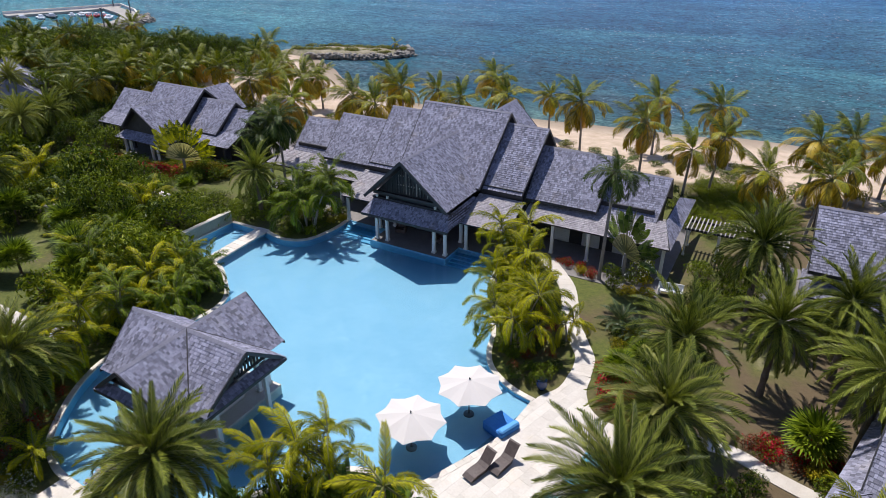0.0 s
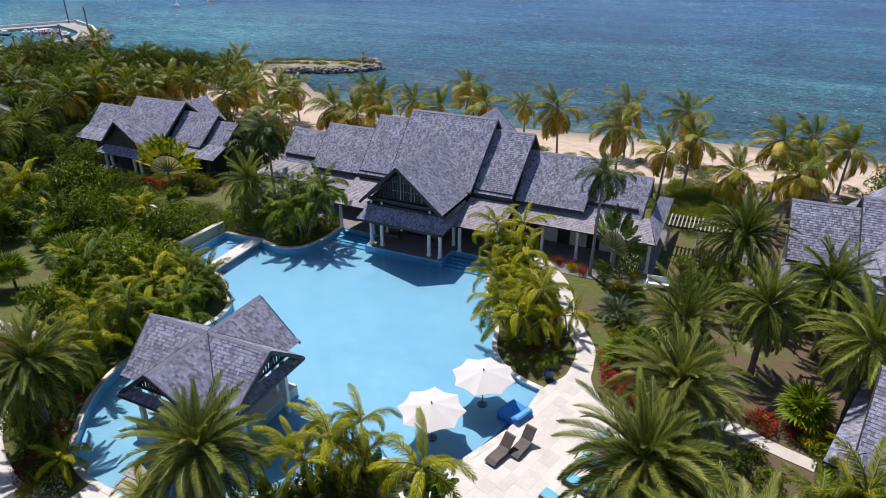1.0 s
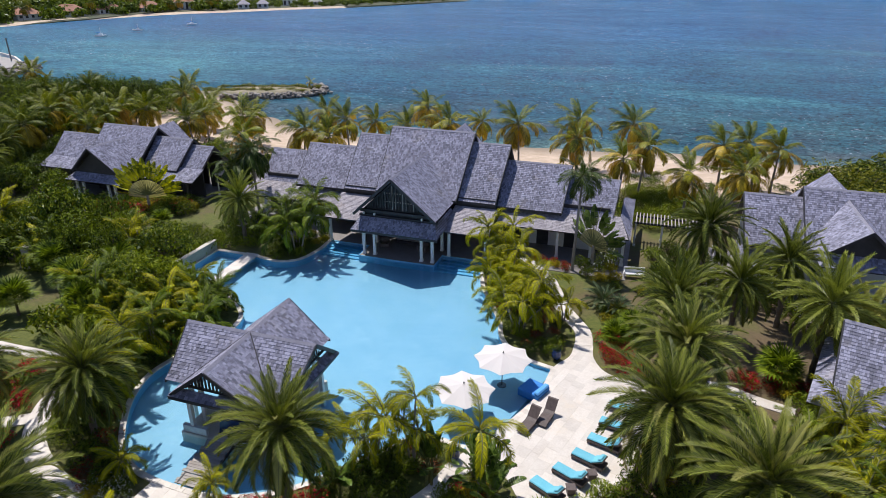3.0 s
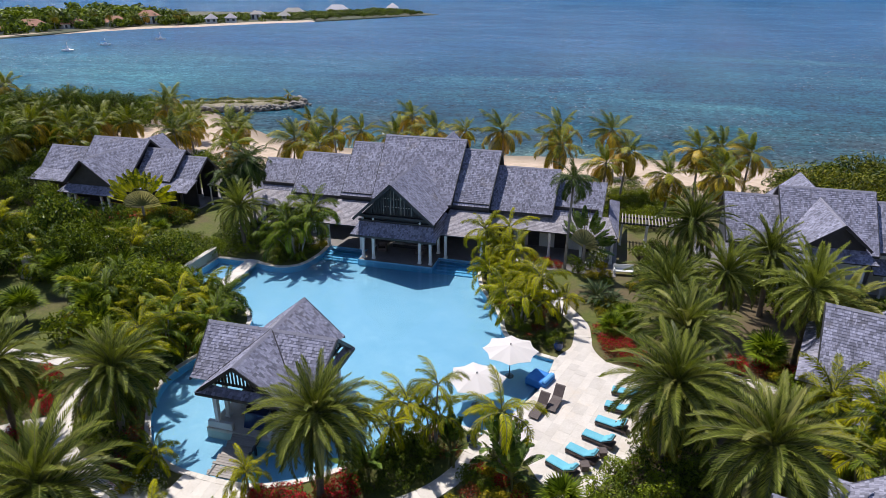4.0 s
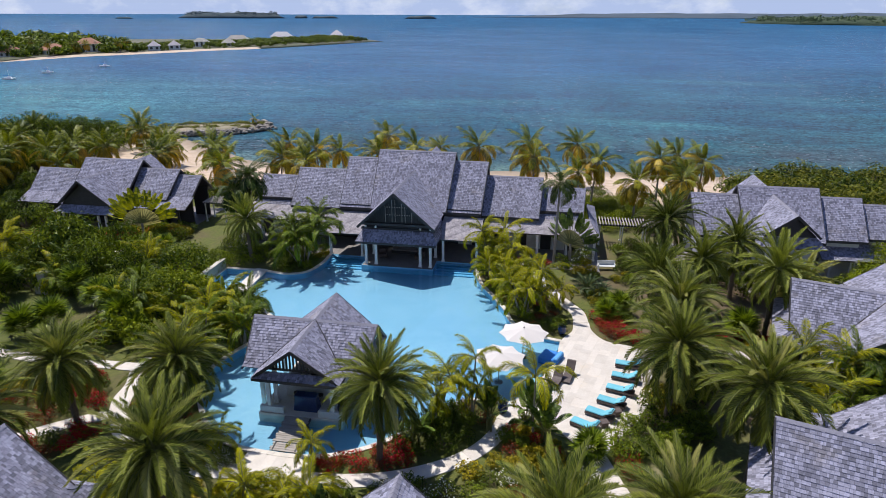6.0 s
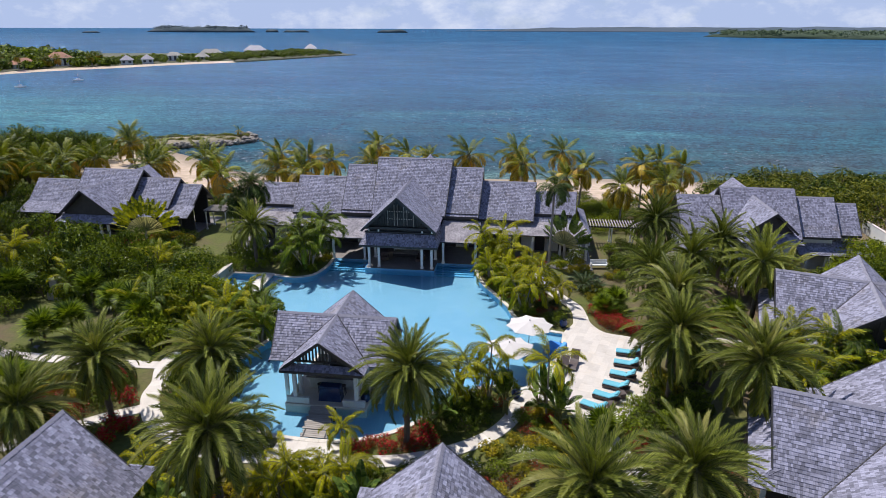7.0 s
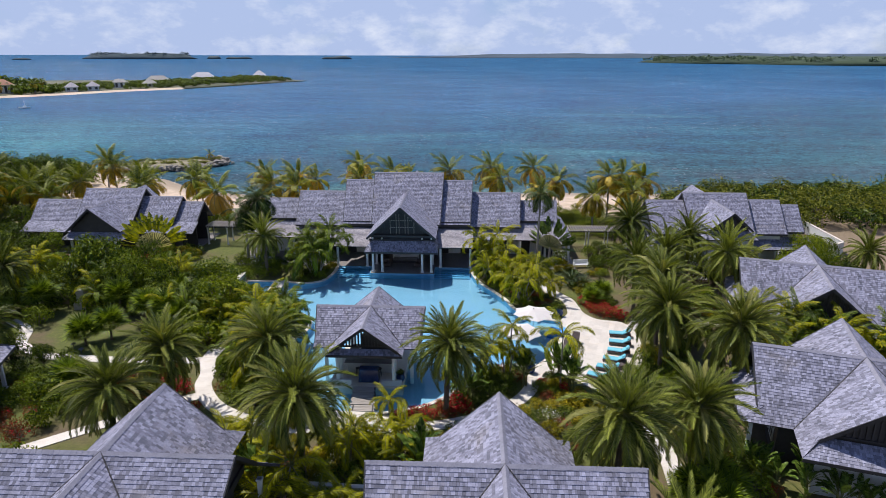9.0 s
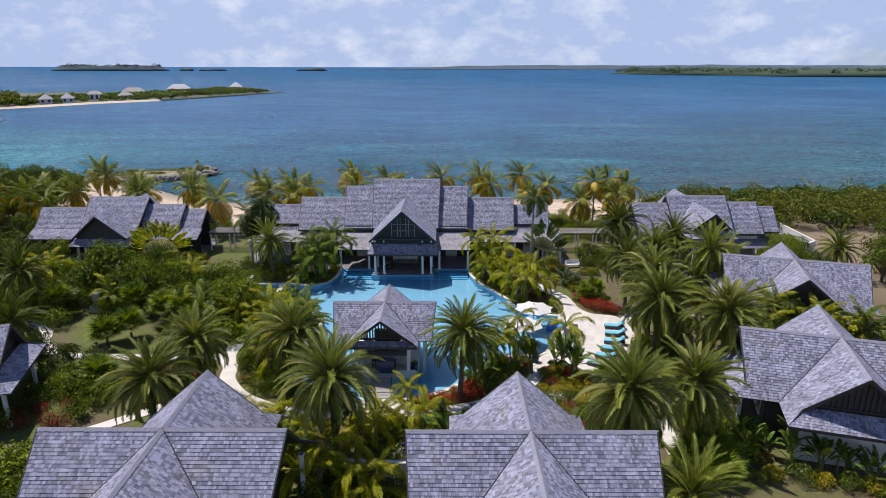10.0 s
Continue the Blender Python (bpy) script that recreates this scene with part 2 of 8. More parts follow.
PADDLE_LEAF = foliage("paddle_leaf", (0.050, 0.110, 0.018), (0.160, 0.250, 0.048))
CYCAD_LEAF = foliage("blue_green_cycad_leaf", (0.030, 0.068, 0.034), (0.105, 0.165, 0.090))


MOSSY = surface("weathered_render", (0.26, 0.28, 0.21), (0.40, 0.41, 0.34), 0.8, 9, 0.85, 0.3, 0, True, (0.18, 0.20, 0.13))
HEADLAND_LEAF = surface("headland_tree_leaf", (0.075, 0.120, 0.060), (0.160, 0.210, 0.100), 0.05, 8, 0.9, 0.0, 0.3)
# island crowns carry the distance haze in their leaf colour
HAZED_ISLAND_LEAF = surface("hazed_island_tree_leaf", (0.060, 0.095, 0.105), (0.110, 0.150, 0.155), 0.05, 8, 0.9, 0.0, 0.3)


def pool_water():
    m, n, l, p = nodes_of("pool_water")
    n.remove(p)
    clear = n.new("ShaderNodeBsdfTransparent")
    clear.inputs["Color"].default_value = (0.76, 0.91, 0.97, 1)
    gloss = n.new("ShaderNodeBsdfGlossy")
    gloss.inputs["Roughness"].default_value = 0.06
    wave = n.new("ShaderNodeBump")
    wave.inputs["Strength"].default_value, wave.inputs["Distance"].default_value = 0.25, 0.03
    l.new(noise_at(n, l, 2.6, 3), wave.inputs["Height"])
    l.new(wave.outputs["Normal"], gloss.inputs["Normal"])
    fr = n.new("ShaderNodeFresnel")
    fr.inputs["IOR"].default_value = 1.33
    l.new(wave.outputs["Normal"], fr.inputs["Normal"])
    mixed = n.new("ShaderNodeMixShader")
    l.new(fr.outputs[0], mixed.inputs[0])
    l.new(clear.outputs[0], mixed.inputs[1])
    l.new(gloss.outputs[0], mixed.inputs[2])
    l.new(mixed.outputs[0], n["Material Output"].inputs["Surface"])
    return m


def sea_water():
    """Deep blue, turquoise over the shallows by the shore and over patches of sand."""
    m, n, l, p = nodes_of("sea_water")
    where = n.new("ShaderNodeNewGeometry")
    xyz = n.new("ShaderNodeSeparateXYZ")
    l.new(where.outputs["Position"], xyz.inputs[0])
    wobble = value_math(n, l, "MULTIPLY_ADD", noise_at(n, l, 0.018, 4), 90.0)
    l.new(xyz.outputs["Y"], wobble.node.inputs[2])
    east = value_math(n, l, "MULTIPLY_ADD", xyz.outputs["X"], -0.45)
    l.new(wobble, east.node.inputs[2])
    shore = n.new("ShaderNodeMapRange")
    shore.inputs["From Min"].default_value, shore.inputs["From Max"].default_value = 75, 330
    l.new(east, shore.inputs["Value"])
    deep = blend(n, l, ramp(n, l, noise_at(n, l, 0.006, 5), 0.35, 0.65), (0.012, 0.080, 0.178), (0.021, 0.112, 0.228))
    shallow = blend(n, l, ramp(n, l, noise_at(n, l, 0.03, 5, 0.6, (0.35, 1, 1)), 0.42, 0.7), (0.009, 0.064, 0.088), (0.024, 0.122, 0.138))
    col = blend(n, l, shore.outputs[0], shallow, deep)
    patch = value_math(n, l, "MULTIPLY", ramp(n, l, noise_at(n, l, 0.012, 5, 0.6, (0.3, 1, 1)), 0.56, 0.70), 0.7)
    fade = n.new("ShaderNodeMapRange")
    fade.inputs["From Min"].default_value, fade.inputs["From Max"].default_value = 420, 150
    l.new(xyz.outputs["Y"], fade.inputs["Value"])
    col = blend(n, l, value_math(n, l, "MULTIPLY", patch, fade.outputs[0]), col, (0.055, 0.220, 0.250))
    # the bay to the west is shallow and pale
    bay_x, bay_y = n.new("ShaderNodeMapRange"), n.new("ShaderNodeMapRange")
    bay_x.inputs["From Min"].default_value, bay_x.inputs["From Max"].default_value = -45, -150
    bay_y.inputs["From Min"].default_value, bay_y.inputs["From Max"].default_value = 260, 130
    l.new(xyz.outputs["X"], bay_x.inputs["Value"])
    l.new(xyz.outputs["Y"], bay_y.inputs["Value"])
    pale = value_math(n, l, "MULTIPLY", value_math(n, l, "MULTIPLY", bay_x.outputs[0], bay_y.outputs[0]), 0.75)
    col = blend(n, l, pale, col, blend(n, l, ramp(n, l, noise_at(n, l, 0.02, 5, 0.6, (0.5, 1, 1)), 0.4, 0.65), (0.030, 0.140, 0.190), (0.060, 0.225, 0.245)))
    # weed and rock under the shallows, and clear water over sand by the beach
    reef = n.new("ShaderNodeMapRange")
    reef.inputs["From Min"].default_value, reef.inputs["From Max"].default_value = 112, 66
    l.new(xyz.outputs["Y"], reef.inputs["Value"])
    weed = value_math(n, l, "MULTIPLY", ramp(n, l, noise_at(n, l, 0.05, 6, 0.65, (0.45, 1, 1)), 0.40, 0.62), reef.outputs[0])
    col = blend(n, l, value_math(n, l, "MULTIPLY", weed, 0.75), col, (0.050, 0.066, 0.074))
    edge = n.new("ShaderNodeMapRange")
    edge.inputs["From Min"].default_value, edge.inputs["From Max"].default_value = 68, 57
    edge_at = value_math(n, l, "MULTIPLY_ADD", noise_at(n, l, 0.12, 4), 8.0)
    l.new(value_math(n, l, "SUBTRACT", xyz.outputs["Y"], 4.0), edge_at.node.inputs[2])
    l.new(edge_at, edge.inputs["Value"])
    col = blend(n, l, value_math(n, l, "MULTIPLY", edge.outputs[0], 0.6), col, (0.130, 0.210, 0.180))
    # lit crests and shaded troughs of the waves, multiplied into the water's colour
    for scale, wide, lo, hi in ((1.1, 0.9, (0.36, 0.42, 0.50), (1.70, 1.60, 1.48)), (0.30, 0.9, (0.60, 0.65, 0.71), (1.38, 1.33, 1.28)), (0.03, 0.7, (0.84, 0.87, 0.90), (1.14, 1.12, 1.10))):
        chop_shade = ramp(n, l, noise_at(n, l, scale, 6, 0.72, (wide, 1.6, 1)), 0.40, 0.60, lo, hi)
        col = blend(n, l, 1.0, col, chop_shade, "MULTIPLY")
    swell_shade = ramp(n, l, noise_at(n, l, 0.06, 5, 0.6, (0.7, 1.4, 1)), 0.36, 0.66, (0.86, 0.88, 0.90), (1.10, 1.09, 1.08))
    col = blend(n, l, 1.0, col, swell_shade, "MULTIPLY")
    # sun glints painted as pale specks in the diffuse colour
    glint = value_math(n, l, "MULTIPLY", ramp(n, l, noise_at(n, l, 1.9, 2, 0.5, (0.5, 1.0, 1)), 0.70, 0.72), ramp(n, l, noise_at(n, l, 0.012, 3), 0.40, 0.60))
    col = blend(n, l, glint, col, (0.55, 0.62, 0.68))
    h = value_math(n, l, "MULTIPLY_ADD", noise_at(n, l, 0.7, 6, 0.72, (0.7, 1.5, 1)), 1.0)
    l.new(value_math(n, l, "MULTIPLY", noise_at(n, l, 0.09, 3, 0.5, (0.6, 1.6, 1)), 1.2), h.node.inputs[2])
    wave = n.new("ShaderNodeBump")
    wave.inputs["Strength"].default_value, wave.inputs["Distance"].default_value = 1.0, 1.2
    l.new(h, wave.inputs["Height"])
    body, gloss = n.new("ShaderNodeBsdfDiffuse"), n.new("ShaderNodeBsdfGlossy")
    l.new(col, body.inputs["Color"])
    gloss.inputs["Roughness"].default_value = 0.2
    l.new(wave.outputs["Normal"], gloss.inputs["Normal"])
    mixed = n.new("ShaderNodeMixShader")
    mixed.inputs["Fac"].default_value = 0.11
    l.new(body.outputs[0], mixed.inputs[1])
    l.new(gloss.outputs[0], mixed.inputs[2])
    l.new(mixed.outputs[0], n["Material Output"].inputs["Surface"])
    n.remove(p)
    return m


POOL_WATER, SEA_WATER = pool_water(), sea_water()


# ---- building helpers ----
from mathutils import geometry


class Geo:
    """Vertices and faces gathered into one mesh."""

    def __init__(self):
        self.v, self.f = [], []

    def add(self, verts, faces):
        k = len(self.v)
        self.v.extend(tuple(p) for p in verts)
        self.f.extend(tuple(i + k for i in face) for face in faces)
        return self

    def box(self, lo, hi, m=None, taper=0.0, bevel=0.0):
        (a, b, c), (d, e, g) = lo, hi
        if bevel:
            s = bevel
            pts, fs = [], []
            rings = [(c, s), (c + s, 0), (g - s, 0), (g, s)]
            for z, i in rings:
                pts += [(a + i + 0, b + s, z), (a + s, b + i, z), (d - s, b + i, z), (d - i, b + s, z), (d - i, e - s, z), (d - s, e - i, z), (a + s, e - i, z), (a + i, e - s, z)]
            fs.append(tuple(range(7, -1, -1)))
            for r in range(3):
                for k in range(8):
                    fs.append((r * 8 + k, r * 8 + (k + 1) % 8, r * 8 + 8 + (k + 1) % 8, r * 8 + 8 + k))
            fs.append(tuple(range(24, 32)))
        else:
            t = taper
            pts = [(a, b, c), (d, b, c), (d, e, c), (a, e, c), (a + t, b + t, g), (d - t, b + t, g), (d - t, e - t, g), (a + t, e - t, g)]
            fs = [(3, 2, 1, 0), (4, 5, 6, 7), (0, 1, 5, 4), (1, 2, 6, 5), (2, 3, 7, 6), (3, 0, 4, 7)]
        if m is not None:
            pts = [m @ Vector(p) for p in pts]
        return self.add(pts, fs)

    def beam(self, p, q, w, h=None, up=(0, 0, 1)):
        """A squared beam from p to q."""
        p, q = Vector(p), Vector(q)
        d = (q - p).normalized()
        side = d.cross(Vector(up))
        side = (side if side.length > 1e-4 else Vector((1, 0, 0))).normalized() * (w / 2)
        top = side.cross(d).normalized() * ((h or w) / 2)
        pts = [x + a * side + b * top for x in (p, q) for a, b in ((-1, -1), (1, -1), (1, 1), (-1, 1))]
        return self.add(pts, [(0, 1, 2, 3), (7, 6, 5, 4), (0, 4, 5, 1), (1, 5, 6, 2), (2, 6, 7, 3), (3, 7, 4, 0)])

    def tube(self, path, radii, sides=8, caps=True):
        """A round limb along a path of points."""
        path = [Vector(p) for p in path]
        pts, fs = [], []
        for i, p in enumerate(path):
            d = (path[min(i + 1, len(path) - 1)] - path[max(i - 1, 0)]).normalized()
            x = d.cross(Vector((0.31, 0.95, 0.05))).normalized()
            y = d.cross(x)
            r = radii[i] if isinstance(radii, (list, tuple)) else radii
            pts += [p + r * (math.cos(2 * math.pi * k / sides) * x + math.sin(2 * math.pi * k / sides) * y) for k in range(sides)]
        for i in range(len(path) - 1):
            for k in range(sides):
                fs.append((i * sides + k, i * sides + (k + 1) % sides, (i + 1) * sides + (k + 1) % sides, (i + 1) * sides + k))
        if caps:
            fs += [tuple(range(sides - 1, -1, -1)), tuple(range(len(pts) - sides, len(pts)))]
        return self.add(pts, fs)

    def lathe(self, profile, centre=(0, 0, 0), sides=16):
        """A turned shape from (radius, height) pairs."""
        return self.tube_rings([[(centre[0] + r * math.cos(2 * math.pi * k / sides), centre[1] + r * math.sin(2 * math.pi * k / sides), centre[2] + z) for k in range(sides)] for r, z in profile])

    def tube_rings(self, rings):
        s = len(rings[0])
        pts = [p for ring in rings for p in ring]
        fs = [tuple(range(s - 1, -1, -1)), tuple(range(len(pts) - s, len(pts)))]
        for i in range(len(rings) - 1):
            fs += [(i * s + k, i * s + (k + 1) % s, (i + 1) * s + (k + 1) % s, (i + 1) * s + k) for k in range(s)]
        return self.add(pts, fs)

    def slab(self, poly, z0, z1):
        """A flat polygon with thickness."""
        n = len(poly)
        pts = [(x, y, z0) for x, y in poly] + [(x, y, z1) for x, y in poly]
        fs = [tuple(range(n - 1, -1, -1)), tuple(range(n, 2 * n))]
        return self.add(pts, fs + [(k, (k + 1) % n, n + (k + 1) % n, n + k) for k in range(n)])

    def sheet(self, poly, thick):
        """A plane polygon in space with thickness below it."""
        poly = [Vector(p) for p in poly]
        nrm = geometry.normal(poly[:4] if len(poly) > 3 else poly)
        nrm = nrm if nrm.z > 0 else -nrm
        n = len(poly)
        pts = poly + [p - nrm * thick for p in poly]
        fs = [tuple(range(n)), tuple(range(2 * n - 1, n - 1, -1))]
        return self.add(pts, fs + [(n + k, n + (k + 1) % n, (k + 1) % n, k) for k in range(n)])

    def mesh(self, name, material, smooth=False):
        me = bpy.data.meshes.new(name)
        me.from_pydata(self.v, [], self.f)
        if material:
            me.materials.append(material)
        if smooth:
            me.polygons.foreach_set("use_smooth", [True] * len(me.polygons))
        me.update()
        return me


def part(name, geo, material, parent=None, label="", smooth=False, m=None):
    """One mesh object under a thing or under a part."""
    ob = new(name, geo if isinstance(geo, bpy.types.Mesh) else geo.mesh(name, material, smooth))
    if parent:
        ob.parent = parent
    if m is not None:
        ob.matrix_basis = m
    return tagged(ob, label)


def thing(name, m, label, category, group="", kind=""):
    ob = new(name)
    ob.empty_display_size = 0.3
    ob.matrix_basis = m
    return tagged(ob, label, category, group, kind)


def curve_through(points, steps=6, closed=True):
    """A smooth line through points in the plane; a point given as (x, y, 1) is a sharp corner."""
    out, n = [], len(points)
    for i in range(n if closed else n - 1):
        p1, p2 = points[i], points[(i + 1) % n]
        p0, p3 = points[(i - 1) % n] if closed or i else p1, points[(i + 2) % n] if closed or i < n - 2 else p2
        if len(p1) > 2:
            p0 = p1
        if len(p2) > 2:
            p3 = p2
        k = 1 if len(p1) > 2 and len(p2) > 2 else steps
        for j in range(k):
            t = j / k
            out.append(tuple(0.5 * (2 * p1[c] + (p2[c] - p0[c]) * t + (2 * p0[c] - 5 * p1[c] + 4 * p2[c] - p3[c]) * t * t + (3 * p1[c] - p0[c] - 3 * p2[c] + p3[c]) * t ** 3) for c in (0, 1)))
    if not closed:
        out.append(tuple(points[-1][:2]))
    return out


def inside(x, y, poly):
    hit, n = False, len(poly)
    for i in range(n):
        (x1, y1), (x2, y2) = poly[i], poly[i - 1]
        if (y1 > y) != (y2 > y) and x < (x2 - x1) * (y - y1) / (y2 - y1) + x1:
            hit = not hit
    return hit


def clip_rect(poly, x0, x1, y0, y1):
    """The share of a polygon that lies in a rectangle."""
    for axis, lim, sign in ((0, x0, 1), (0, x1, -1), (1, y0, 1), (1, y1, -1)):
        out = []
        for i, q in enumerate(poly):
            p = poly[i - 1]
            a, b = sign * (p[axis] - lim), sign * (q[axis] - lim)
            if (a >= 0) != (b >= 0):
                t = a / (a - b)
                out.append((p[0] + t * (q[0] - p[0]), p[1] + t * (q[1] - p[1])))
            if b >= 0:
                out.append(q)
        poly = out
        if len(poly) < 3:
            return []
    return poly


def offset_line(line, d, closed=True):
    """The line moved sideways (to its left)."""
    out, n = [], len(line)
    for i, p in enumerate(line):
        a = line[i - 1] if closed or i else p
        b = line[(i + 1) % n] if closed or i < n - 1 else p
        t = Vector((b[0] - a[0], b[1] - a[1]))
        t = t.normalized() if t.length > 1e-6 else Vector((1, 0))
        out.append((p[0] - t.y * d, p[1] + t.x * d))
    return out


def smoothstep(a, b, x):
    t = min(1.0, max(0.0, (x - a) / (b - a)))
    return t * t * (3 - 2 * t)


# ---- lie of the land ----
SEA = -2.8
POOL_LINE = curve_through([
    (-8.25, 1.9, 1), (-8.2, -0.6), (-8.9, -3.4), (-10.6, -4.5), (-12.3, -4.4), (-13.6, -4.1, 1), (-17.9, -4.1, 1), (-17.9, -10.4, 1), (-14.8, -10.7), (-12.2, -11.0),
    (-10.2, -12.3), (-8.2, -14.0), (-7.4, -15.6), (-7.4, -17.4), (-8.1, -19.4), (-8.8, -21.6), (-9.0, -23.8), (-8.2, -26.2), (-6.7, -28.5), (-5.0, -30.3), (-3.0, -31.3),
    (-0.6, -31.6), (2.2, -31.5), (4.8, -30.4), (6.8, -28.6), (8.6, -26.2), (10.2, -24.2), (12.0, -23.4), (13.8, -23.6), (14.8, -22.7, 1), (16.1, -19.9), (17.0, -17.4),
    (17.4, -14.1, 1), (15.6, -13.6), (13.8, -12.4), (12.8, -10.8), (12.2, -8.8), (10.9, -6.2), (9.4, -3.4), (8.6, -0.6), (8.25, 1.9, 1)])
SHORE = [(-1500, 110), (-400, 95), (-200, 62), (-162, 66), (-140, 84), (-105, 74), (-92, 78), (-84, 88), (-74, 94), (-64, 101), (-59, 100), (-60, 97), (-68, 91), (-77, 83), (-70, 76), (-58, 66), (-45, 58), (-32, 54), (-12, 56), (6, 57), (25, 61), (42, 61), (72, 63), (105, 62), (200, 56), (500, 20), (1500, -80)]


def shore_gap(x, y):
    """Metres from the shore line: plus on land, minus at sea."""
    best = 1e9
    for (x1, y1), (x2, y2) in zip(SHORE, SHORE[1:]):
        dx, dy = x2 - x1, y2 - y1
        t = min(1, max(0, ((x - x1) * dx + (y - y1) * dy) / (dx * dx + dy * dy)))
        best = min(best, math.hypot(x - x1 - t * dx, y - y1 - t * dy))
    return best if inside(x, y, SHORE + [(1500, -1600), (-1500, -1600)]) else -best


def land_height(x, y):
    if y < 22:
        return -0.05
    d = shore_gap(x, y)
    if d < 0:
        return SEA + max(-4.0, d * 0.12)
    return SEA + 0.02 + (-0.05 - SEA) * smoothstep(0, 37, d) * 0.985 + 0.06 * noise.noise((x * 0.1, y * 0.1, 0)) * smoothstep(22, 30, y)


def ground_material():
    m, n, l, p = nodes_of("lawn_and_sand")
    where = n.new("ShaderNodeNewGeometry")
    xyz = n.new("ShaderNodeSeparateXYZ")
    l.new(where.outputs["Position"], xyz.inputs[0])
    a, b = noise_at(n, l, 0.16, 5, 0.6), noise_at(n, l, 3.0, 6, 0.75)
    lawn = blend(n, l, ramp(n, l, b, 0.3, 0.7), (0.058, 0.080, 0.011), (0.150, 0.158, 0.030))
    east = n.new("ShaderNodeMapRange")
    east.inputs["From Min"].default_value, east.inputs["From Max"].default_value = 18, 30
    east.inputs["To Min"].default_value, east.inputs["To Max"].default_value = 0.0, 0.20
    l.new(xyz.outputs["X"], east.inputs["Value"])
    bare = value_math(n, l, "ADD", a, east.outputs[0])
    lawn = blend(n, l, ramp(n, l, bare, 0.48, 0.70), lawn, blend(n, l, b, (0.088, 0.062, 0.032), (0.175, 0.125, 0.068)))
    wild = n.new("ShaderNodeMapRange")
    wild.inputs["From Min"].default_value, wild.inputs["From Max"].default_value = 52, 60
    l.new(xyz.outputs["X"], wild.inputs["Value"])
    lawn = blend(n, l, wild.outputs[0], lawn, blend(n, l, ramp(n, l, b, 0.3, 0.7), (0.16, 0.115, 0.070), (0.30, 0.225, 0.145)))
    sand = blend(n, l, ramp(n, l, noise_at(n, l, 0.5, 6, 0.7), 0.35, 0.65), (0.48, 0.36, 0.25), (0.66, 0.52, 0.39))
    level = value_math(n, l, "MULTIPLY_ADD", a, 1.1)
    l.new(xyz.outputs["Z"], level.node.inputs[2])
    dry = n.new("ShaderNodeMapRange")
    dry.inputs["From Min"].default_value, dry.inputs["From Max"].default_value = 0.34, 0.10
    l.new(level, dry.inputs["Value"])
    col = blend(n, l, dry.outputs[0], lawn, sand)
    wet = n.new("ShaderNodeMapRange")
    wet.inputs["From Min"].default_value, wet.inputs["From Max"].default_value = SEA + 0.25, SEA + 0.02
    l.new(xyz.outputs["Z"], wet.inputs["Value"])
    col = blend(n, l, wet.outputs[0], col, (0.30, 0.23, 0.16))
    l.new(col, p.inputs["Base Color"])
    p.inputs["Roughness"].default_value = 0.92
    bump = n.new("ShaderNodeBump")
    bump.inputs["Strength"].default_value, bump.inputs["Distance"].default_value = 0.7, 0.06
    l.new(noise_at(n, l, 6.0, 5, 0.8), bump.inputs["Height"])
    l.new(bump.outputs["Normal"], p.inputs["Normal"])
    return m


def axis_steps(lo, hi, fine_lo, fine_hi, step, grow=1.35):
    out, s = list(np.arange(fine_lo, fine_hi + 0.01, step)), step
    x = fine_hi
    while x < hi:
        s *= grow
        x += s
        out.append(min(x, hi))
    x, s = fine_lo, step
    while x > lo:
        s *= grow
        x -= s
        out.insert(0, max(x, lo))
    return out


def build_ground():
    ring = offset_line(POOL_LINE, -0.12)
    pts = [Vector(p) for p in ring]
    n = len(pts)
    edges = [(k, (k + 1) % n) for k in range(n)]
    for x in axis_steps(-1500, 1500, -110, 110, 3.0):
        for y in axis_steps(-1500, 130, -60, 115, 3.0):
            if not (-20 < x < 19 and -33 < y < 3) or (not inside(x, y, ring) and min(math.hypot(x - p.x, y - p.y) for p in pts[:n]) > 0.5):
                pts.append(Vector((x, y)))
    v, _, f, *_ = geometry.delaunay_2d_cdt(pts, edges, [], 0, 1e-4)
    keep = []
    for face in f:
        cx, cy = sum(v[i].x for i in face) / 3, sum(v[i].y for i in face) / 3
        if not (-20 < cx < 19 and -33 < cy < 3 and inside(cx, cy, ring)):
            keep.append(tuple(face))
    g = Geo().add([(p.x, p.y, land_height(p.x, p.y)) for p in v], keep)
    ob = part("ground", g, ground_material(), None, "dry lawn and bare earth running down to a sandy beach", True)
    return tagged(ob, category="ground", kind="structure")


def sea_level(y):
    """The sheet ends within sight, so it climbs a little beyond 1.5 km to close on the horizon."""
    return SEA + 10.5 * smoothstep(0, 1, max(0.0, y - 1500) / 3400) ** 0.9


def build_sea():
    g = Geo()
    xs, ys = [-4800, -1500, -500, 500, 1500, 4800], [-60, 200, 700, 1500, 2000, 2500, 3000, 3500, 4200, 4900]
    n = len(ys)
    for x in xs:
        for y in ys:
            g.v.append((x, y, sea_level(y)))
    for i in range(len(xs) - 1):
        for j in range(n - 1):
            g.f.append((i * n + j, i * n + n + j, i * n + n + 1 + j, i * n + 1 + j))
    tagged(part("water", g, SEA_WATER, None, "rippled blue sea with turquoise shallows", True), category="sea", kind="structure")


def triangulated(poly, z, flip=False):
    tris = geometry.tessellate_polygon([[Vector((x, y, 0)) for x, y in poly]])
    return Geo().add([(x, y, z) for x, y in poly], [tuple(t) for t in tris])


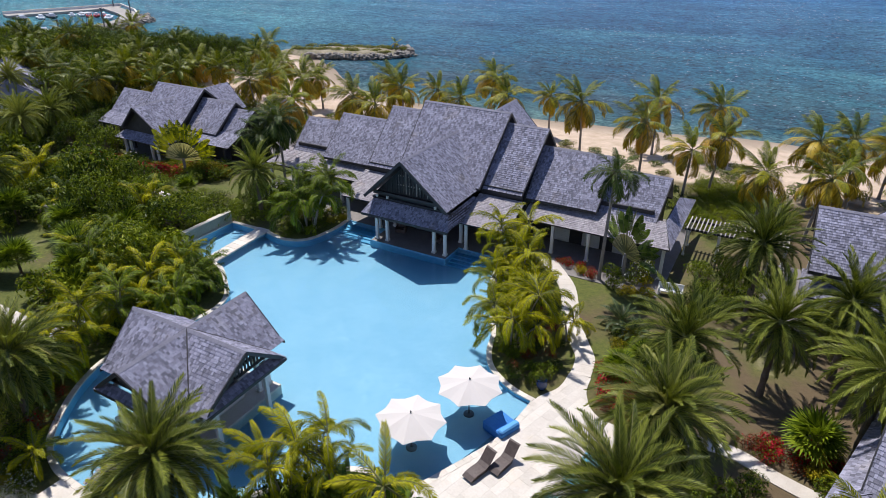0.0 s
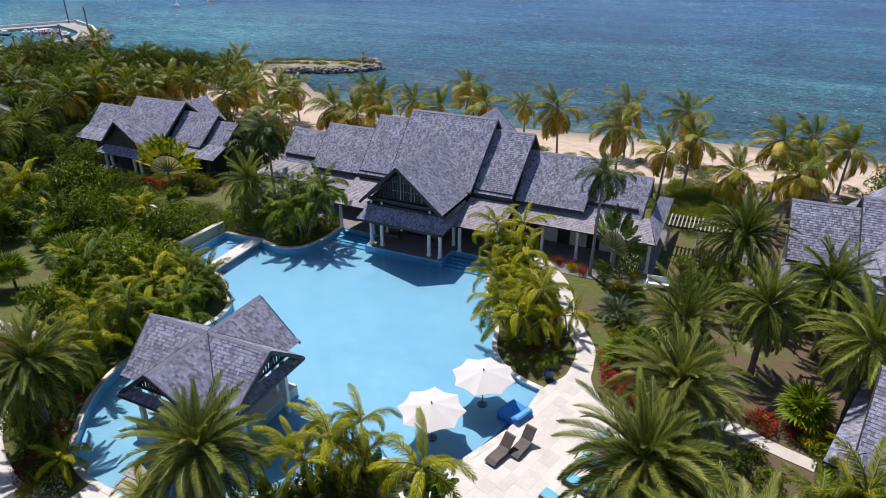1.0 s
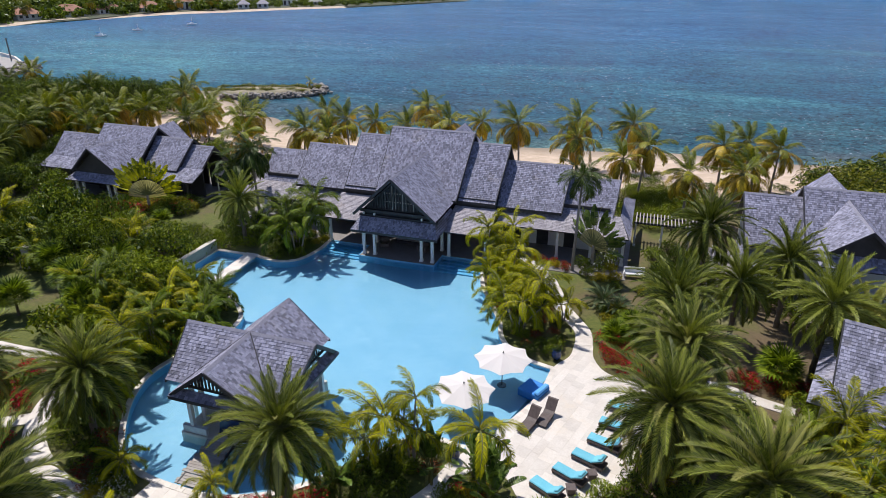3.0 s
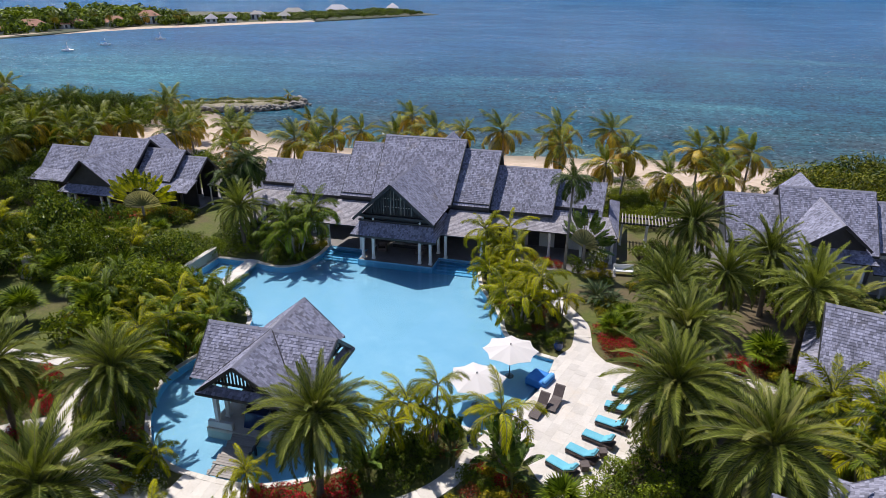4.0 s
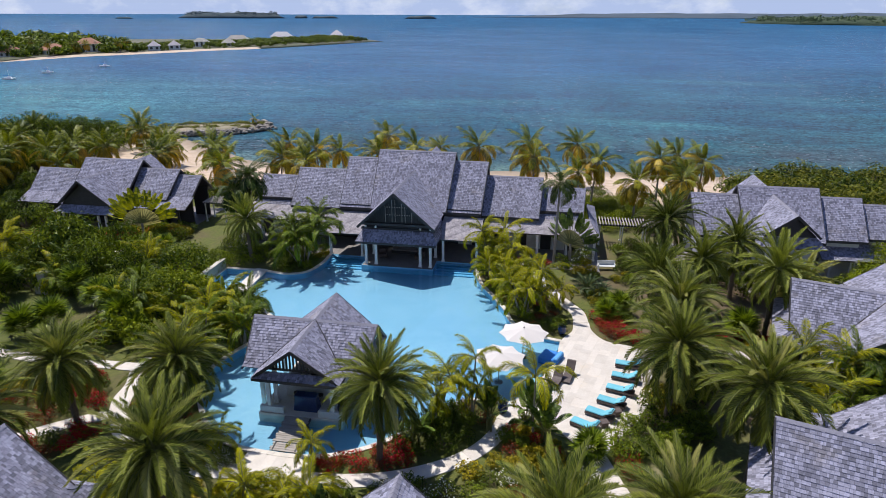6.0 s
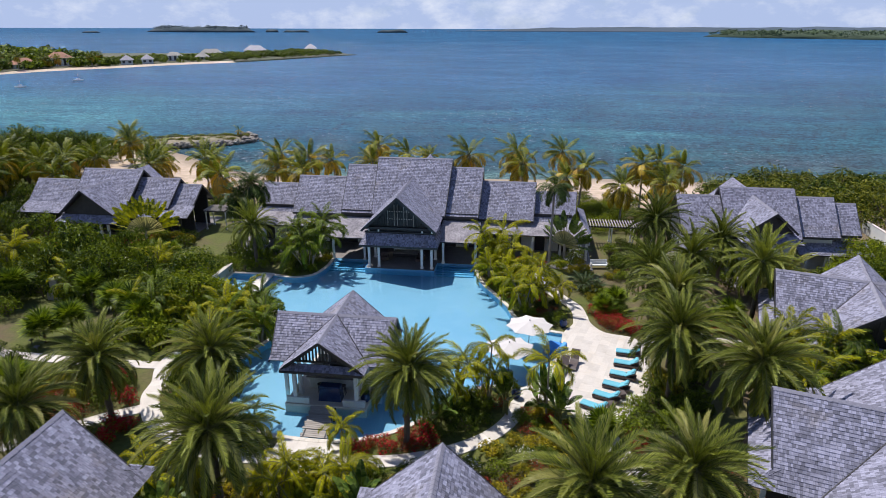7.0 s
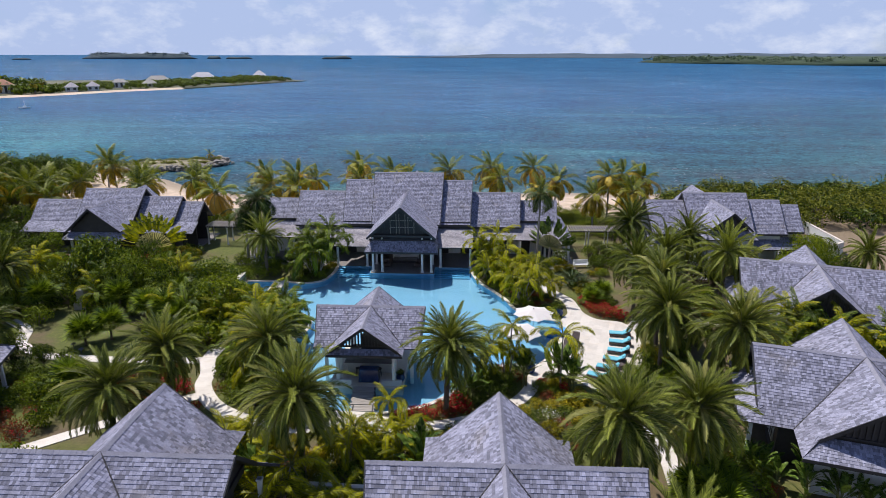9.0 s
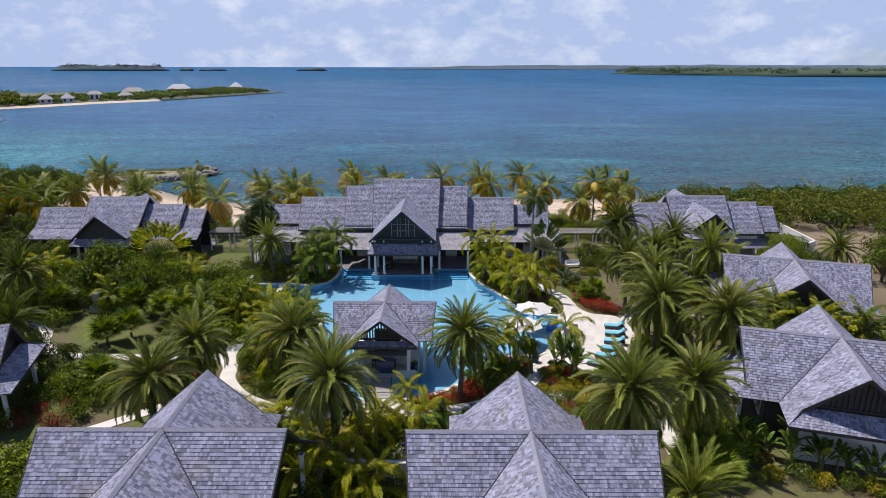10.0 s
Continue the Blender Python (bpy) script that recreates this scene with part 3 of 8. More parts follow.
def up_facing(geo):
    out = []
    for t in geo.f:
        a, b, c = (Vector(geo.v[i]) for i in t[:3])
        out.append(t if (b - a).cross(c - a).z > 0 else t[::-1])
    geo.f = out
    return geo


def build_pool():
    """The basin: floor, wall, a shallow shelf, steps by the house, coping stones and the water."""
    pool = thing("swimming_pool", pose(0, 0, 0), "large curving pale blue swimming pool with a shallow shelf", "swimming pool", kind="structure")
    line, depth, level = POOL_LINE, -0.68, -0.12
    part("pool_floor", up_facing(triangulated(line, depth)), POOL_TILE, pool)
    n = len(line)
    wall = Geo()
    outer = offset_line(line, -0.25)
    for k in range(n):
        (a, b), (c, d), (e, f2), (g2, h) = line[k], line[(k + 1) % n], outer[(k + 1) % n], outer[k]
        wall.add([(a, b, depth), (c, d, depth), (c, d, -0.02), (a, b, -0.02), (g2, h, -0.02), (e, f2, -0.02)], [(0, 1, 2, 3), (3, 2, 5, 4)])
    part("pool_wall", wall, POOL_WALL, pool, "blue mosaic wall")
    shelf = curve_through([(17.5, -13.9, 1), (14.9, -22.8, 1), (13.8, -23.7), (12.0, -23.5), (10.3, -22.2), (10.4, -19.5), (11.6, -16.8), (13.2, -14.6), (14.6, -13.1, 1)], 5)
    part("sun_shelf", Geo().slab(shelf[::-1], depth, -0.30), POOL_TILE, pool, "shallow lounging shelf")
    for side in (-1, 1):
        for k in range(5):
            x0, x1 = (3.9, 8.3) if side > 0 else (-8.3, -3.9)
            y = 1.9 - 0.42 * k
            part("pool_step", Geo().box((x0, y - 0.45 - 0.06 * k, depth), (x1, 2.0, 0.0 - 0.11 * (k + 1)), bevel=0.02), POOL_WALL, pool)
    w = part("water_surface", up_facing(triangulated(offset_line(line, -0.01), level)), POOL_WATER, pool, "clear still water", True)
    # coping: short stones along the edge, none at the shelf's beach side and the house steps
    start = 0
    for k in range(n):
        a, b = Vector(line[k]), Vector(line[(k + 1) % n])
        if (a - b).length > 3.5 and a.y > -3:
            continue
        count = max(1, round((b - a).length / 0.62))
        t = (b - a).normalized()
        out = Vector((t.y, -t.x))
        for j in range(count):
            p, q = a.lerp(b, j / count) + t * 0.006, a.lerp(b, (j + 1) / count) - t * 0.006
            poly = [p - out * 0.05, q - out * 0.05, q + out * 0.32, p + out * 0.32]
            part("coping_stone", Geo().slab([tuple(c) for c in poly], -0.06, 0.03 + 0.004 * ((k + j) % 3)), STONE_COPING, pool)
    return pool


build_ground()
build_sea()
build_pool()


# ---- roofs ----
def shingle_rows(poly, rng, course=0.21):
    """Courses of shingles over a sloping polygon: for each shingle its four corners in the plane."""
    poly = [Vector(p) for p in poly]
    nrm = geometry.normal(poly[:4] if len(poly) > 3 else poly)
    nrm = nrm if nrm.z > 0 else -nrm
    along = Vector((0, 0, 1)).cross(nrm).normalized()
    up = nrm.cross(along)
    origin = min(poly, key=lambda p: p.z)
    flat = [((p - origin).dot(along), (p - origin).dot(up)) for p in poly]
    top = max(v for _, v in flat)

    def span(v):
        us = []
        for i, (u2, v2) in enumerate(flat):
            u1, v1 = flat[i - 1]
            if (v1 > v) != (v2 > v):
                us.append(u1 + (u2 - u1) * (v - v1) / (v2 - v1))
        return (min(us), max(us)) if len(us) > 1 else None

    v = 0.0
    while v < top - 0.03:
        v2 = min(v + course, top - 0.005)
        lo, hi = span(v + 0.004), span(v2 - 0.004)
        if lo and hi:
            u, end = min(lo[0], hi[0]), max(lo[1], hi[1])
            u -= rng.random() * 0.2
            while u < end:
                w = rng.choice((0.11, 0.13, 0.15, 0.18, 0.22))
                a0, b0 = max(u, lo[0]), min(u + w - 0.008, lo[1])
                a1, b1 = max(u, hi[0]), min(u + w - 0.008, hi[1])
                if b0 > a0 + 0.01 or b1 > a1 + 0.01:
                    b0, b1 = max(a0, b0), max(a1, b1)
                    whole = a0 == u and a1 == u and b0 == u + w - 0.008 and b1 == b0
                    yield whole, w, [origin + along * c + up * d for c, d in ((a0, v), (b0, v), (b1, v2), (a1, v2))], (along, up, nrm)
                u += w
        v += course


SHINGLE_FACES = [(2, 3, 4, 5), (0, 1, 3, 2), (0, 2, 5), (1, 4, 3)]


def shingled(poly, parent, rng, material=None, singles=0, name="roof_slope"):
    """One slope: a boarded deck and its shingles, the first of them as pieces of their own."""
    material = material or SHINGLE
    deck = part(name, Geo().sheet(poly, 0.13), DARK_WOOD, parent)
    g = Geo()
    for whole, w, (a, b, c, d), (along, up, nrm) in shingle_rows(poly, rng):
        lift = 0.018 + rng.random() * 0.018
        if singles and whole:
            singles -= 1
            key = "shingle_%d" % round(w * 100)
            me = bpy.data.meshes.get(key)
            if not me:
                s = w - 0.008
                me = Geo().add([(0, 0, 0), (s, 0, 0), (0, 0, 0.028), (s, 0, 0.028), (s, 0.21, 0.004), (0, 0.21, 0.004)], SHINGLE_FACES).mesh(key, material)
            m = Matrix((along, up, nrm)).transposed().to_4x4()
            m.translation = a
            part("shingle", me, None, deck, m=m)
            continue
        g.add([a, b, a + nrm * lift, b + nrm * lift, c + nrm * 0.005, d + nrm * 0.005], SHINGLE_FACES)
    tagged(part("shingles", g, material, deck, "weathered grey cedar shingles"), kind="stuff")
    return deck


def cap(g, p, q, w=0.17):
    """Ridge cover: two rows of short boards bent over the ridge, lapping along it."""
    p, q = Vector(p), Vector(q)
    d = q - p
    n = max(1, round(d.length / 0.3))
    side = Vector((-d.y, d.x, 0)).normalized() * w
    down = Vector((0, 0, -w * 0.84))
    pts, fs = [], []
    for k in range(n):
        for f, z in ((k / n, 0.056), ((k + 1) / n, 0.036)):
            a = p + d * f + Vector((0, 0, z))
            pts += [a + side + down, a, a - side + down]
    for r in range(2 * n - 1):
        for c in (0, 1):
            fs.append((r * 3 + c, r * 3 + c + 1, r * 3 + c + 4, r * 3 + c + 3))
    g.add(pts, fs)


def valley(g, p, q):
    g.beam(Vector(p) + Vector((0, 0, 0.03)), Vector(q) + Vector((0, 0, 0.03)), 0.07, 0.05)


def cross_roof(parent, rng, reach, half, ridge, slope, rake, out, singles=0, open_gable=False, skirts=(0, 2)):
    """Four gabled arms about the origin; each gable end is slatted and has a skirt roof below it."""
    eave, gz = ridge - slope * half, ridge - slope * rake
    arms = []
    for k in range(4):
        m = Matrix.Rotation(k * math.pi / 2, 4, "Z")
        caps, gutters = Geo(), Geo()
        for side in (-1, 1):
            # the arm runs along -y; side picks its slope
            pts = [(0, 0, ridge), (0, -reach, ridge), (side * rake, -reach + 0.35, gz), (side * half, -reach + 0.35 - out, eave), (side * half, -half, eave)]
            shingled([m @ Vector(p) for p in pts], parent, rng, None, singles if (k in (1, 3) and side == (1 if k == 3 else -1)) else 0)
            valley(gutters, m @ Vector((0, 0, ridge)), m @ Vector((side * half, -half, eave)))
            g = Geo().beam(m @ Vector((0, -reach + 0.02, ridge - 0.10)), m @ Vector((side * rake, -reach + 0.36, gz - 0.10)), 0.07, 0.22)
            part("bargeboard", g, DARK_WOOD, parent)
        cap(caps, m @ Vector((0, 0, ridge)), m @ Vector((0, -reach, ridge)))
        part("ridge_capping", caps, RIDGE, parent)
        part("valley", gutters, VALLEY, parent)
        inner = reach - 1.0
        w2 = rake - 0.25
        h2 = ridge - 0.22 - gz
        gw = Geo().add([m @ Vector(p) for p in ((-w2, -inner, gz - 0.4), (w2, -inner, gz - 0.4), (w2, -inner, gz), (0, -inner, gz + h2), (-w2, -inner, gz))], [(0, 1, 2, 3, 4)])
        if not open_gable:
            part("gable_wall", gw, DARK_WOOD, parent, "dark stained gable boarding")
        for j in range(-9, 10) if open_gable or k == 0 else ():
            x = j * w2 / 10
            top = gz + h2 * (1 - abs(x) / w2) - 0.10
            if top > gz + 0.35:
                part("gable_slat", Geo().box((x - 0.06, -inner - 0.10, gz + 0.22), (x + 0.06, -inner - 0.05, top), m), DARK_WOOD, parent)
        part("gable_sill", Geo().box((-w2, -inner - 0.12, gz + 0.1), (w2, -inner, gz + 0.22), m), DARK_WOOD, parent)
        if k not in skirts and not open_gable:
            continue
        lip = [m @ Vector(p) for p in ((-rake, -reach + 0.75, gz + 0.05), (rake, -reach + 0.75, gz + 0.05), (half, -reach + 0.33 - out, eave - 0.02), (-half, -reach + 0.33 - out, eave - 0.02))]
        shingled(lip, parent, rng, None, 0, "skirt_roof")
        part("fascia", Geo().beam(lip[2] - Vector((0, 0, 0.1)), lip[3] - Vector((0, 0, 0.1)), 0.05, 0.2), DARK_WOOD, parent)
    return eave


def column(name, parent, x, y, z0, z1, w=0.24, material=None):
    g = Geo().box((x - w / 2, y - w / 2, z0), (x + w / 2, y + w / 2, z1), bevel=0.02)
    g.box((x - w / 2 - 0.05, y - w / 2 - 0.05, z0), (x + w / 2 + 0.05, y + w / 2 + 0.05, z0 + 0.18), bevel=0.015)
    g.box((x - w / 2 - 0.04, y - w / 2 - 0.04, z1 - 0.14), (x + w / 2 + 0.04, y + w / 2 + 0.04, z1), bevel=0.012)
    return part(name, g, material or WHITE_PAINT, parent)


def window_in(parent, m, w, h):
    """A framed window with shutters' slats, set on a wall face that looks along -y of m."""
    win = part("window", Geo().box((-w / 2, -0.05, 0), (w / 2, 0.05, h), m), DARK_WOOD, parent)
    fr = Geo()
    for a, b in (((-w / 2 - .06, -.09, -.06), (-w / 2 + .03, .0, h + .06)), ((w / 2 - .03, -.09, -.06), (w / 2 + .06, 0, h + .06)), ((-w / 2, -.085, h - .03), (w / 2, 0, h + .055)), ((-w / 2, -.085, -.055), (w / 2, 0, .03)), ((-.03, -.08, 0), (.03, 0, h))):
        fr.box(a, b, m)
    part("window_frame", fr, WHITE_PAINT, win, "white frame")
    return win


def villa(x, y, turn, label, singles=0, seed=1, skirts=(0, 2)):
    """A guest cottage: cross-gabled shingle roof over white stucco."""
    rng = random.Random(seed)
    v = thing("cottage", pose(x, y, 0, 0, 0, turn), label, "cottage", "guest cottages")
    roof = part("roof", Geo().box((-3.2, -3.2, 3.0), (3.2, 3.2, 3.12)), DARK_WOOD, v)
    cross_roof(roof, rng, 6.8, 4.35, 6.8, 0.84, 3.45, 1.0, singles, False, skirts)
    for k in range(4):
        m = Matrix.Rotation(k * math.pi / 2, 4, "Z")
        # white end walls to the south and north; dark recessed ones with posts to the sides
        g, end = Geo(), -5.0 if k % 2 else -6.0
        g.box((-3.3, end, -0.1), (3.3, end + 0.2, 3.25), m)
        g.box((-3.3, end + 0.2, -0.1), (-3.1, -3.1, 3.25), m)
        g.box((3.1, end + 0.2, -0.1), (3.3, -3.1, 3.25), m)
        part("wall", g, DARK_WOOD if k % 2 else WHITE_WALL, v)
        for dx in (-1.7, 0, 1.7) if k % 2 else ():
            window_in(v, m @ pose(dx, end, 0.9), 1.1, 1.5)
        if k % 2:
            for dx in (-3.2, 3.2):
                p = m @ Vector((dx, -6.6, 0))
                column("porch_post", v, p.x, p.y, -0.05, 3.05, 0.26)
    return v


def bar_pavilion():
    b = thing("pool_bar", pose(0, -24.0, 0), "open pool bar pavilion with a cross-gabled shingle roof", "pavilion")
    roof = part("roof", Geo().box((-2.7, -3.4, 2.98), (-2.5, 3.4, 3.12)).box((2.5, -3.4, 2.98), (2.7, 3.4, 3.12)), DARK_WOOD, b)
    cross_roof(roof, random.Random(4), 4.6, 3.05, 5.45, 0.80, 2.68, 0.05, 0, True)
    part("platform", Geo().box((-3.0, -3.9, -1.24), (3.0, 3.6, 0.06), bevel=0.02), STONE_COPING, b, "pale stone platform")
    for sx in (-1, 1):
        for y in (-3.6, -2.5, 2.5, 3.3):
            column("column", b, sx * 2.25, y, 0.06, 3.05, 0.26)
        for y in (-1.9, 1.9):
            column("column", b, sx * 3.55, y, -1.2, 3.05, 0.26)
    c = Geo().box((-1.9, -1.6, 0.06), (1.9, -1.1, 1.0), bevel=0.02).box((-1.9, -1.1, 0.06), (-1.4, 1.6, 1.0), bevel=0.02).box((1.4, -1.1, 0.06), (1.9, 1.6, 1.0), bevel=0.02)
    counter = part("counter", c, WHITE_WALL, b, "white stucco bar counter")
    t = Geo().box((-2.1, -1.8, 1.0), (2.1, -1.0, 1.07), bevel=0.015).box((-2.1, -1.0, 1.0), (-1.3, 1.7, 1.07), bevel=0.015).box((1.3, -1.0, 1.0), (2.1, 1.7, 1.07), bevel=0.015)
    part("counter_top", t, DARK_FLOOR, counter, "dark stone top")
    part("back_cabinet", Geo().box((-1.2, 1.2, 0.06), (1.2, 1.7, 2.1), bevel=0.02), DARK_WOOD, b)
    for x0, x1 in ((-2.9, -1.2), (1.25, 2.9)):
        part("low_wall", Geo().box((x0, -3.8, 0.06), (x1, -3.55, 0.55), bevel=0.02), WHITE_WALL, b)
    return b


def tier(parent, rng, x0, x1, y, z, slope, run, back=True, material=None):
    """A gabled length of roof: front and back slopes, ridge and rakes."""
    prow = 0.25
    for s in ((-1, 1) if back else (-1,)):
        shingled([(x0 - prow, y, z), (x1 + prow, y, z), (x1, y + s * run, z - slope * run), (x0, y + s * run, z - slope * run)], parent, rng, material)
        part("fascia", Geo().beam((x0, y + s * run, z - slope * run - 0.14), (x1, y + s * run, z - slope * run - 0.14), 0.06, 0.2), DARK_WOOD, parent)
    g = Geo()
    cap(g, (x0 - prow, y, z), (x1 + prow, y, z))
    part("ridge_capping", g, RIDGE, parent)
    for x, e in ((x0, -prow), (x1, prow)):
        g = Geo()
        for s in (-1, 1):
            g.beam((x + e, y, z - 0.12), (x, y + s * run, z - slope * run - 0.12), 0.06, 0.24)
        part("bargeboard", g, DARK_WOOD, parent)


def porch(house, roof, rng, y0, y1, half, ridge, slope, sign=1):
    """A gabled porch whose ridge runs along y from its front y0 into the main roof at y1."""
    eave = ridge - slope * half
    m = Matrix.Identity(4) if sign > 0 else pose(0, 21.6, 0, 0, 0, 180)
    for s in (-1, 1):
        shingled([m @ Vector(p) for p in ((0, y0, ridge), (0, y1, ridge), (s * half, 4.9, eave), (s * half, y0 + 0.5, eave))], roof, rng)
        part("bargeboard", Geo().beam(m @ Vector((0, y0 + 0.02, ridge - 0.12)), m @ Vector((s * half, y0 + 0.5, eave - 0.12)), 0.08, 0.26), DARK_WOOD, roof)
        lip = [(s * (half - 0.3), 0.1, 3.95), (s * (half - 0.3), 4.9, 3.95), (s * (half + 0.25), 4.9, 3.02), (s * (half + 0.25), -1.2, 2.92)]
        shingled([m @ Vector(p) for p in lip], roof, rng, None, 0, "skirt_roof")
    lip = [(-half + 0.3, 0.1, 3.95), (half - 0.3, 0.1, 3.95), (half + 0.25, -1.2, 2.92), (-half - 0.25, -1.2, 2.92)]
    shingled([m @ Vector(p) for p in lip], roof, rng, None, 0, "skirt_roof")
    part("fascia", Geo().beam(m @ Vector((-half - 0.25, -1.2, 2.80)), m @ Vector((half + 0.25, -1.2, 2.80)), 0.06, 0.2), DARK_WOOD, roof)
    g = Geo()
    cap(g, m @ Vector((0, y0, ridge)), m @ Vector((0, y1, ridge)))
    part("ridge_capping", g, RIDGE, roof)
    w2 = half - 0.35
    top = ridge - 0.35
    part("gable_wall", Geo().add([m @ Vector(p) for p in ((-w2, 0.75, 3.7), (w2, 0.75, 3.7), (w2, 0.75, eave), (0, 0.75, top), (-w2, 0.75, eave))], [(0, 1, 2, 3, 4)]), DARK_WOOD, house, "dark gable boarding")
    for j in range(-13, 14):
        x = j * w2 / 14
        t = eave + (top - eave) * (1 - abs(x) / w2) - 0.2
        if t > eave + 0.2:
            part("gable_slat", Geo().box((x - 0.05, 0.55, eave + 0.1), (x + 0.05, 0.62, t), m), DARK_WOOD, house)
    frame_bars = Geo().box((-1.5, 0.62, eave + 0.9), (1.5, 0.70, eave + 0.98), m).box((-1.5, 0.62, eave + 1.75), (1.5, 0.70, eave + 1.83), m)
    for j in range(-4, 5):
        x = j * 0.36
        frame_bars.box((x - 0.03, 0.62, eave + 0.15), (x + 0.03, 0.70, min(eave + 2.6, eave + (top - eave) * (1 - abs(x) / w2) - 0.3)), m)
    part("gable_window", frame_bars, WEATHERED_PLANK, house, "pale glazing bars in the dark gable")
    part("gable_beam", Geo().box((-half + 0.1, 0.35, eave - 0.25), (half - 0.1, 0.6, eave + 0.02), m).box((-half + 0.1, 0.2, 3.9), (half - 0.1, 0.5, 4.1), m), DARK_WOOD, house)
    for x in (-3.56, -2.45, 2.45, 3.56):
        column("column", house, *(m @ Vector((x, 0, 0)))[:2], 0.0, 2.95, 0.27)
        part("corner_bracket", Geo().box((x - 0.09, 0.12, 4.1), (x + 0.09, 0.3, 4.32), m, bevel=0.01), WHITE_PAINT, house)
    for x in (-3.56, 3.56):
        column("column", house, *(m @ Vector((x, 3.0, 0)))[:2], 0.0, 2.95, 0.27)


def main_house():
    rng = random.Random(7)
    h = thing("main_house", pose(0, 0, 0), "long main house with stepped grey shingle roofs and a columned porch", "house")
    roof = part("roof", Geo().box((-4.0, 6.5, 4.3), (4.0, 15.0, 4.4)), DARK_WOOD, h)
    tier(roof, rng, -4.4, 4.4, 10.8, 10.35, 0.94, 5.95)
    for s in (-1, 1):
        for a, b, z, slope, run in ((4.4, 8.25, 9.35, 0.90, 5.3), (8.25, 14.7, 7.75, 0.85, 4.3), (14.7, 19.6, 6.7, 0.85, 3.5)):
            tier(roof, rng, min(s * a, s * b), max(s * a, s * b), 10.8, z, slope, run)
        # lower verandah roofs
        xs = sorted((s * 4.1, s * 8.6))
        shingled([(xs[0], 5.6, 4.05), (xs[1], 5.6, 4.05), (xs[1], 1.4, 2.76), (xs[0], 1.4, 2.76)], roof, rng, SHINGLE_PALE, 0, "verandah_roof")
        xs = sorted((s * 8.6, s * 21.3))
        e = sorted((s * 8.6, s * 20.3))
        shingled([(e[0], 7.8, 3.95), (e[1], 7.8, 3.95), (xs[1], 4.8, 2.85), (xs[0], 4.8, 2.85)], roof, rng, SHINGLE_PALE, 0, "verandah_roof")
        shingled([(s * 20.3, 7.8, 3.95), (s * 20.3, 13.8, 3.95), (s * 21.4, 16.8, 2.85), (s * 21.4, 4.8, 2.85)], roof, rng, SHINGLE, 0, "verandah_roof")
        for x in (8.3, 11.5, 14.7, 17.9, 20.9):
            column("column", h, s * x, 2.0 if x < 9 else 5.1, 0, 2.85, 0.26)
        column("column", h, s * 4.6, 2.0, 0, 2.85, 0.26)
    porch(h, roof, rng, -1.4, 9.0, 4.15, 8.45, 0.94)
    porch(h, roof, rng, -1.4, 9.0, 4.15, 8.45, 0.94, -1)
    g = Geo()
    g.box((-19.2, 7.9, -0.1), (-4.2, 8.1, 4.6)).box((4.2, 7.9, -0.1), (19.2, 8.1, 4.6)).box((-19.2, 13.5, -0.1), (19.2, 13.7, 4.6))
    g.box((-19.2, 8.1, -0.1), (-19.0, 13.5, 4.6)).box((19.0, 8.1, -0.1), (19.2, 13.5, 4.6))
    part("wall", g, DARK_WOOD, h, "dark timber walls")
    for x0 in (-8.2, 4.2):
        part("upper_wall", Geo().box((x0, 5.7, 3.7), (x0 + 4.0, 5.9, 4.9)), DARK_WOOD, h)
    for x in (-17, -14.2, -11.4, -6.2, 6.2, 11.4, 14.2, 17):
        door = part("louvred_door", Geo().box((x - 0.8, 7.84, 0.02), (x + 0.8, 7.9, 2.2)), WHITE_PAINT, h, "white louvred doors")
        for k in range(12):
            part("louvre", Geo().box((x - 0.7, 7.81, 0.2 + k * 0.16), (x + 0.7, 7.845, 0.3 + k * 0.16)), WHITE_PAINT, door)
    part("terrace", Geo().box((-21.5, 2.0, -1.2), (21.5, 17.5, 0.0)).box((-3.9, -0.62, -1.2), (3.9, 2.0, 0.0)), DARK_FLOOR, h, "dark stone terrace floor")
    part("terrace_edge", Geo().box((-3.95, -0.66, -1.22), (3.95, -0.60, 0.015)).box((-3.95, -0.6, -1.2), (-3.89, 2.0, 0.015)).box((3.89, -0.6, -1.2), (3.95, 2.0, 0.015)), POOL_WALL, h)
    return h


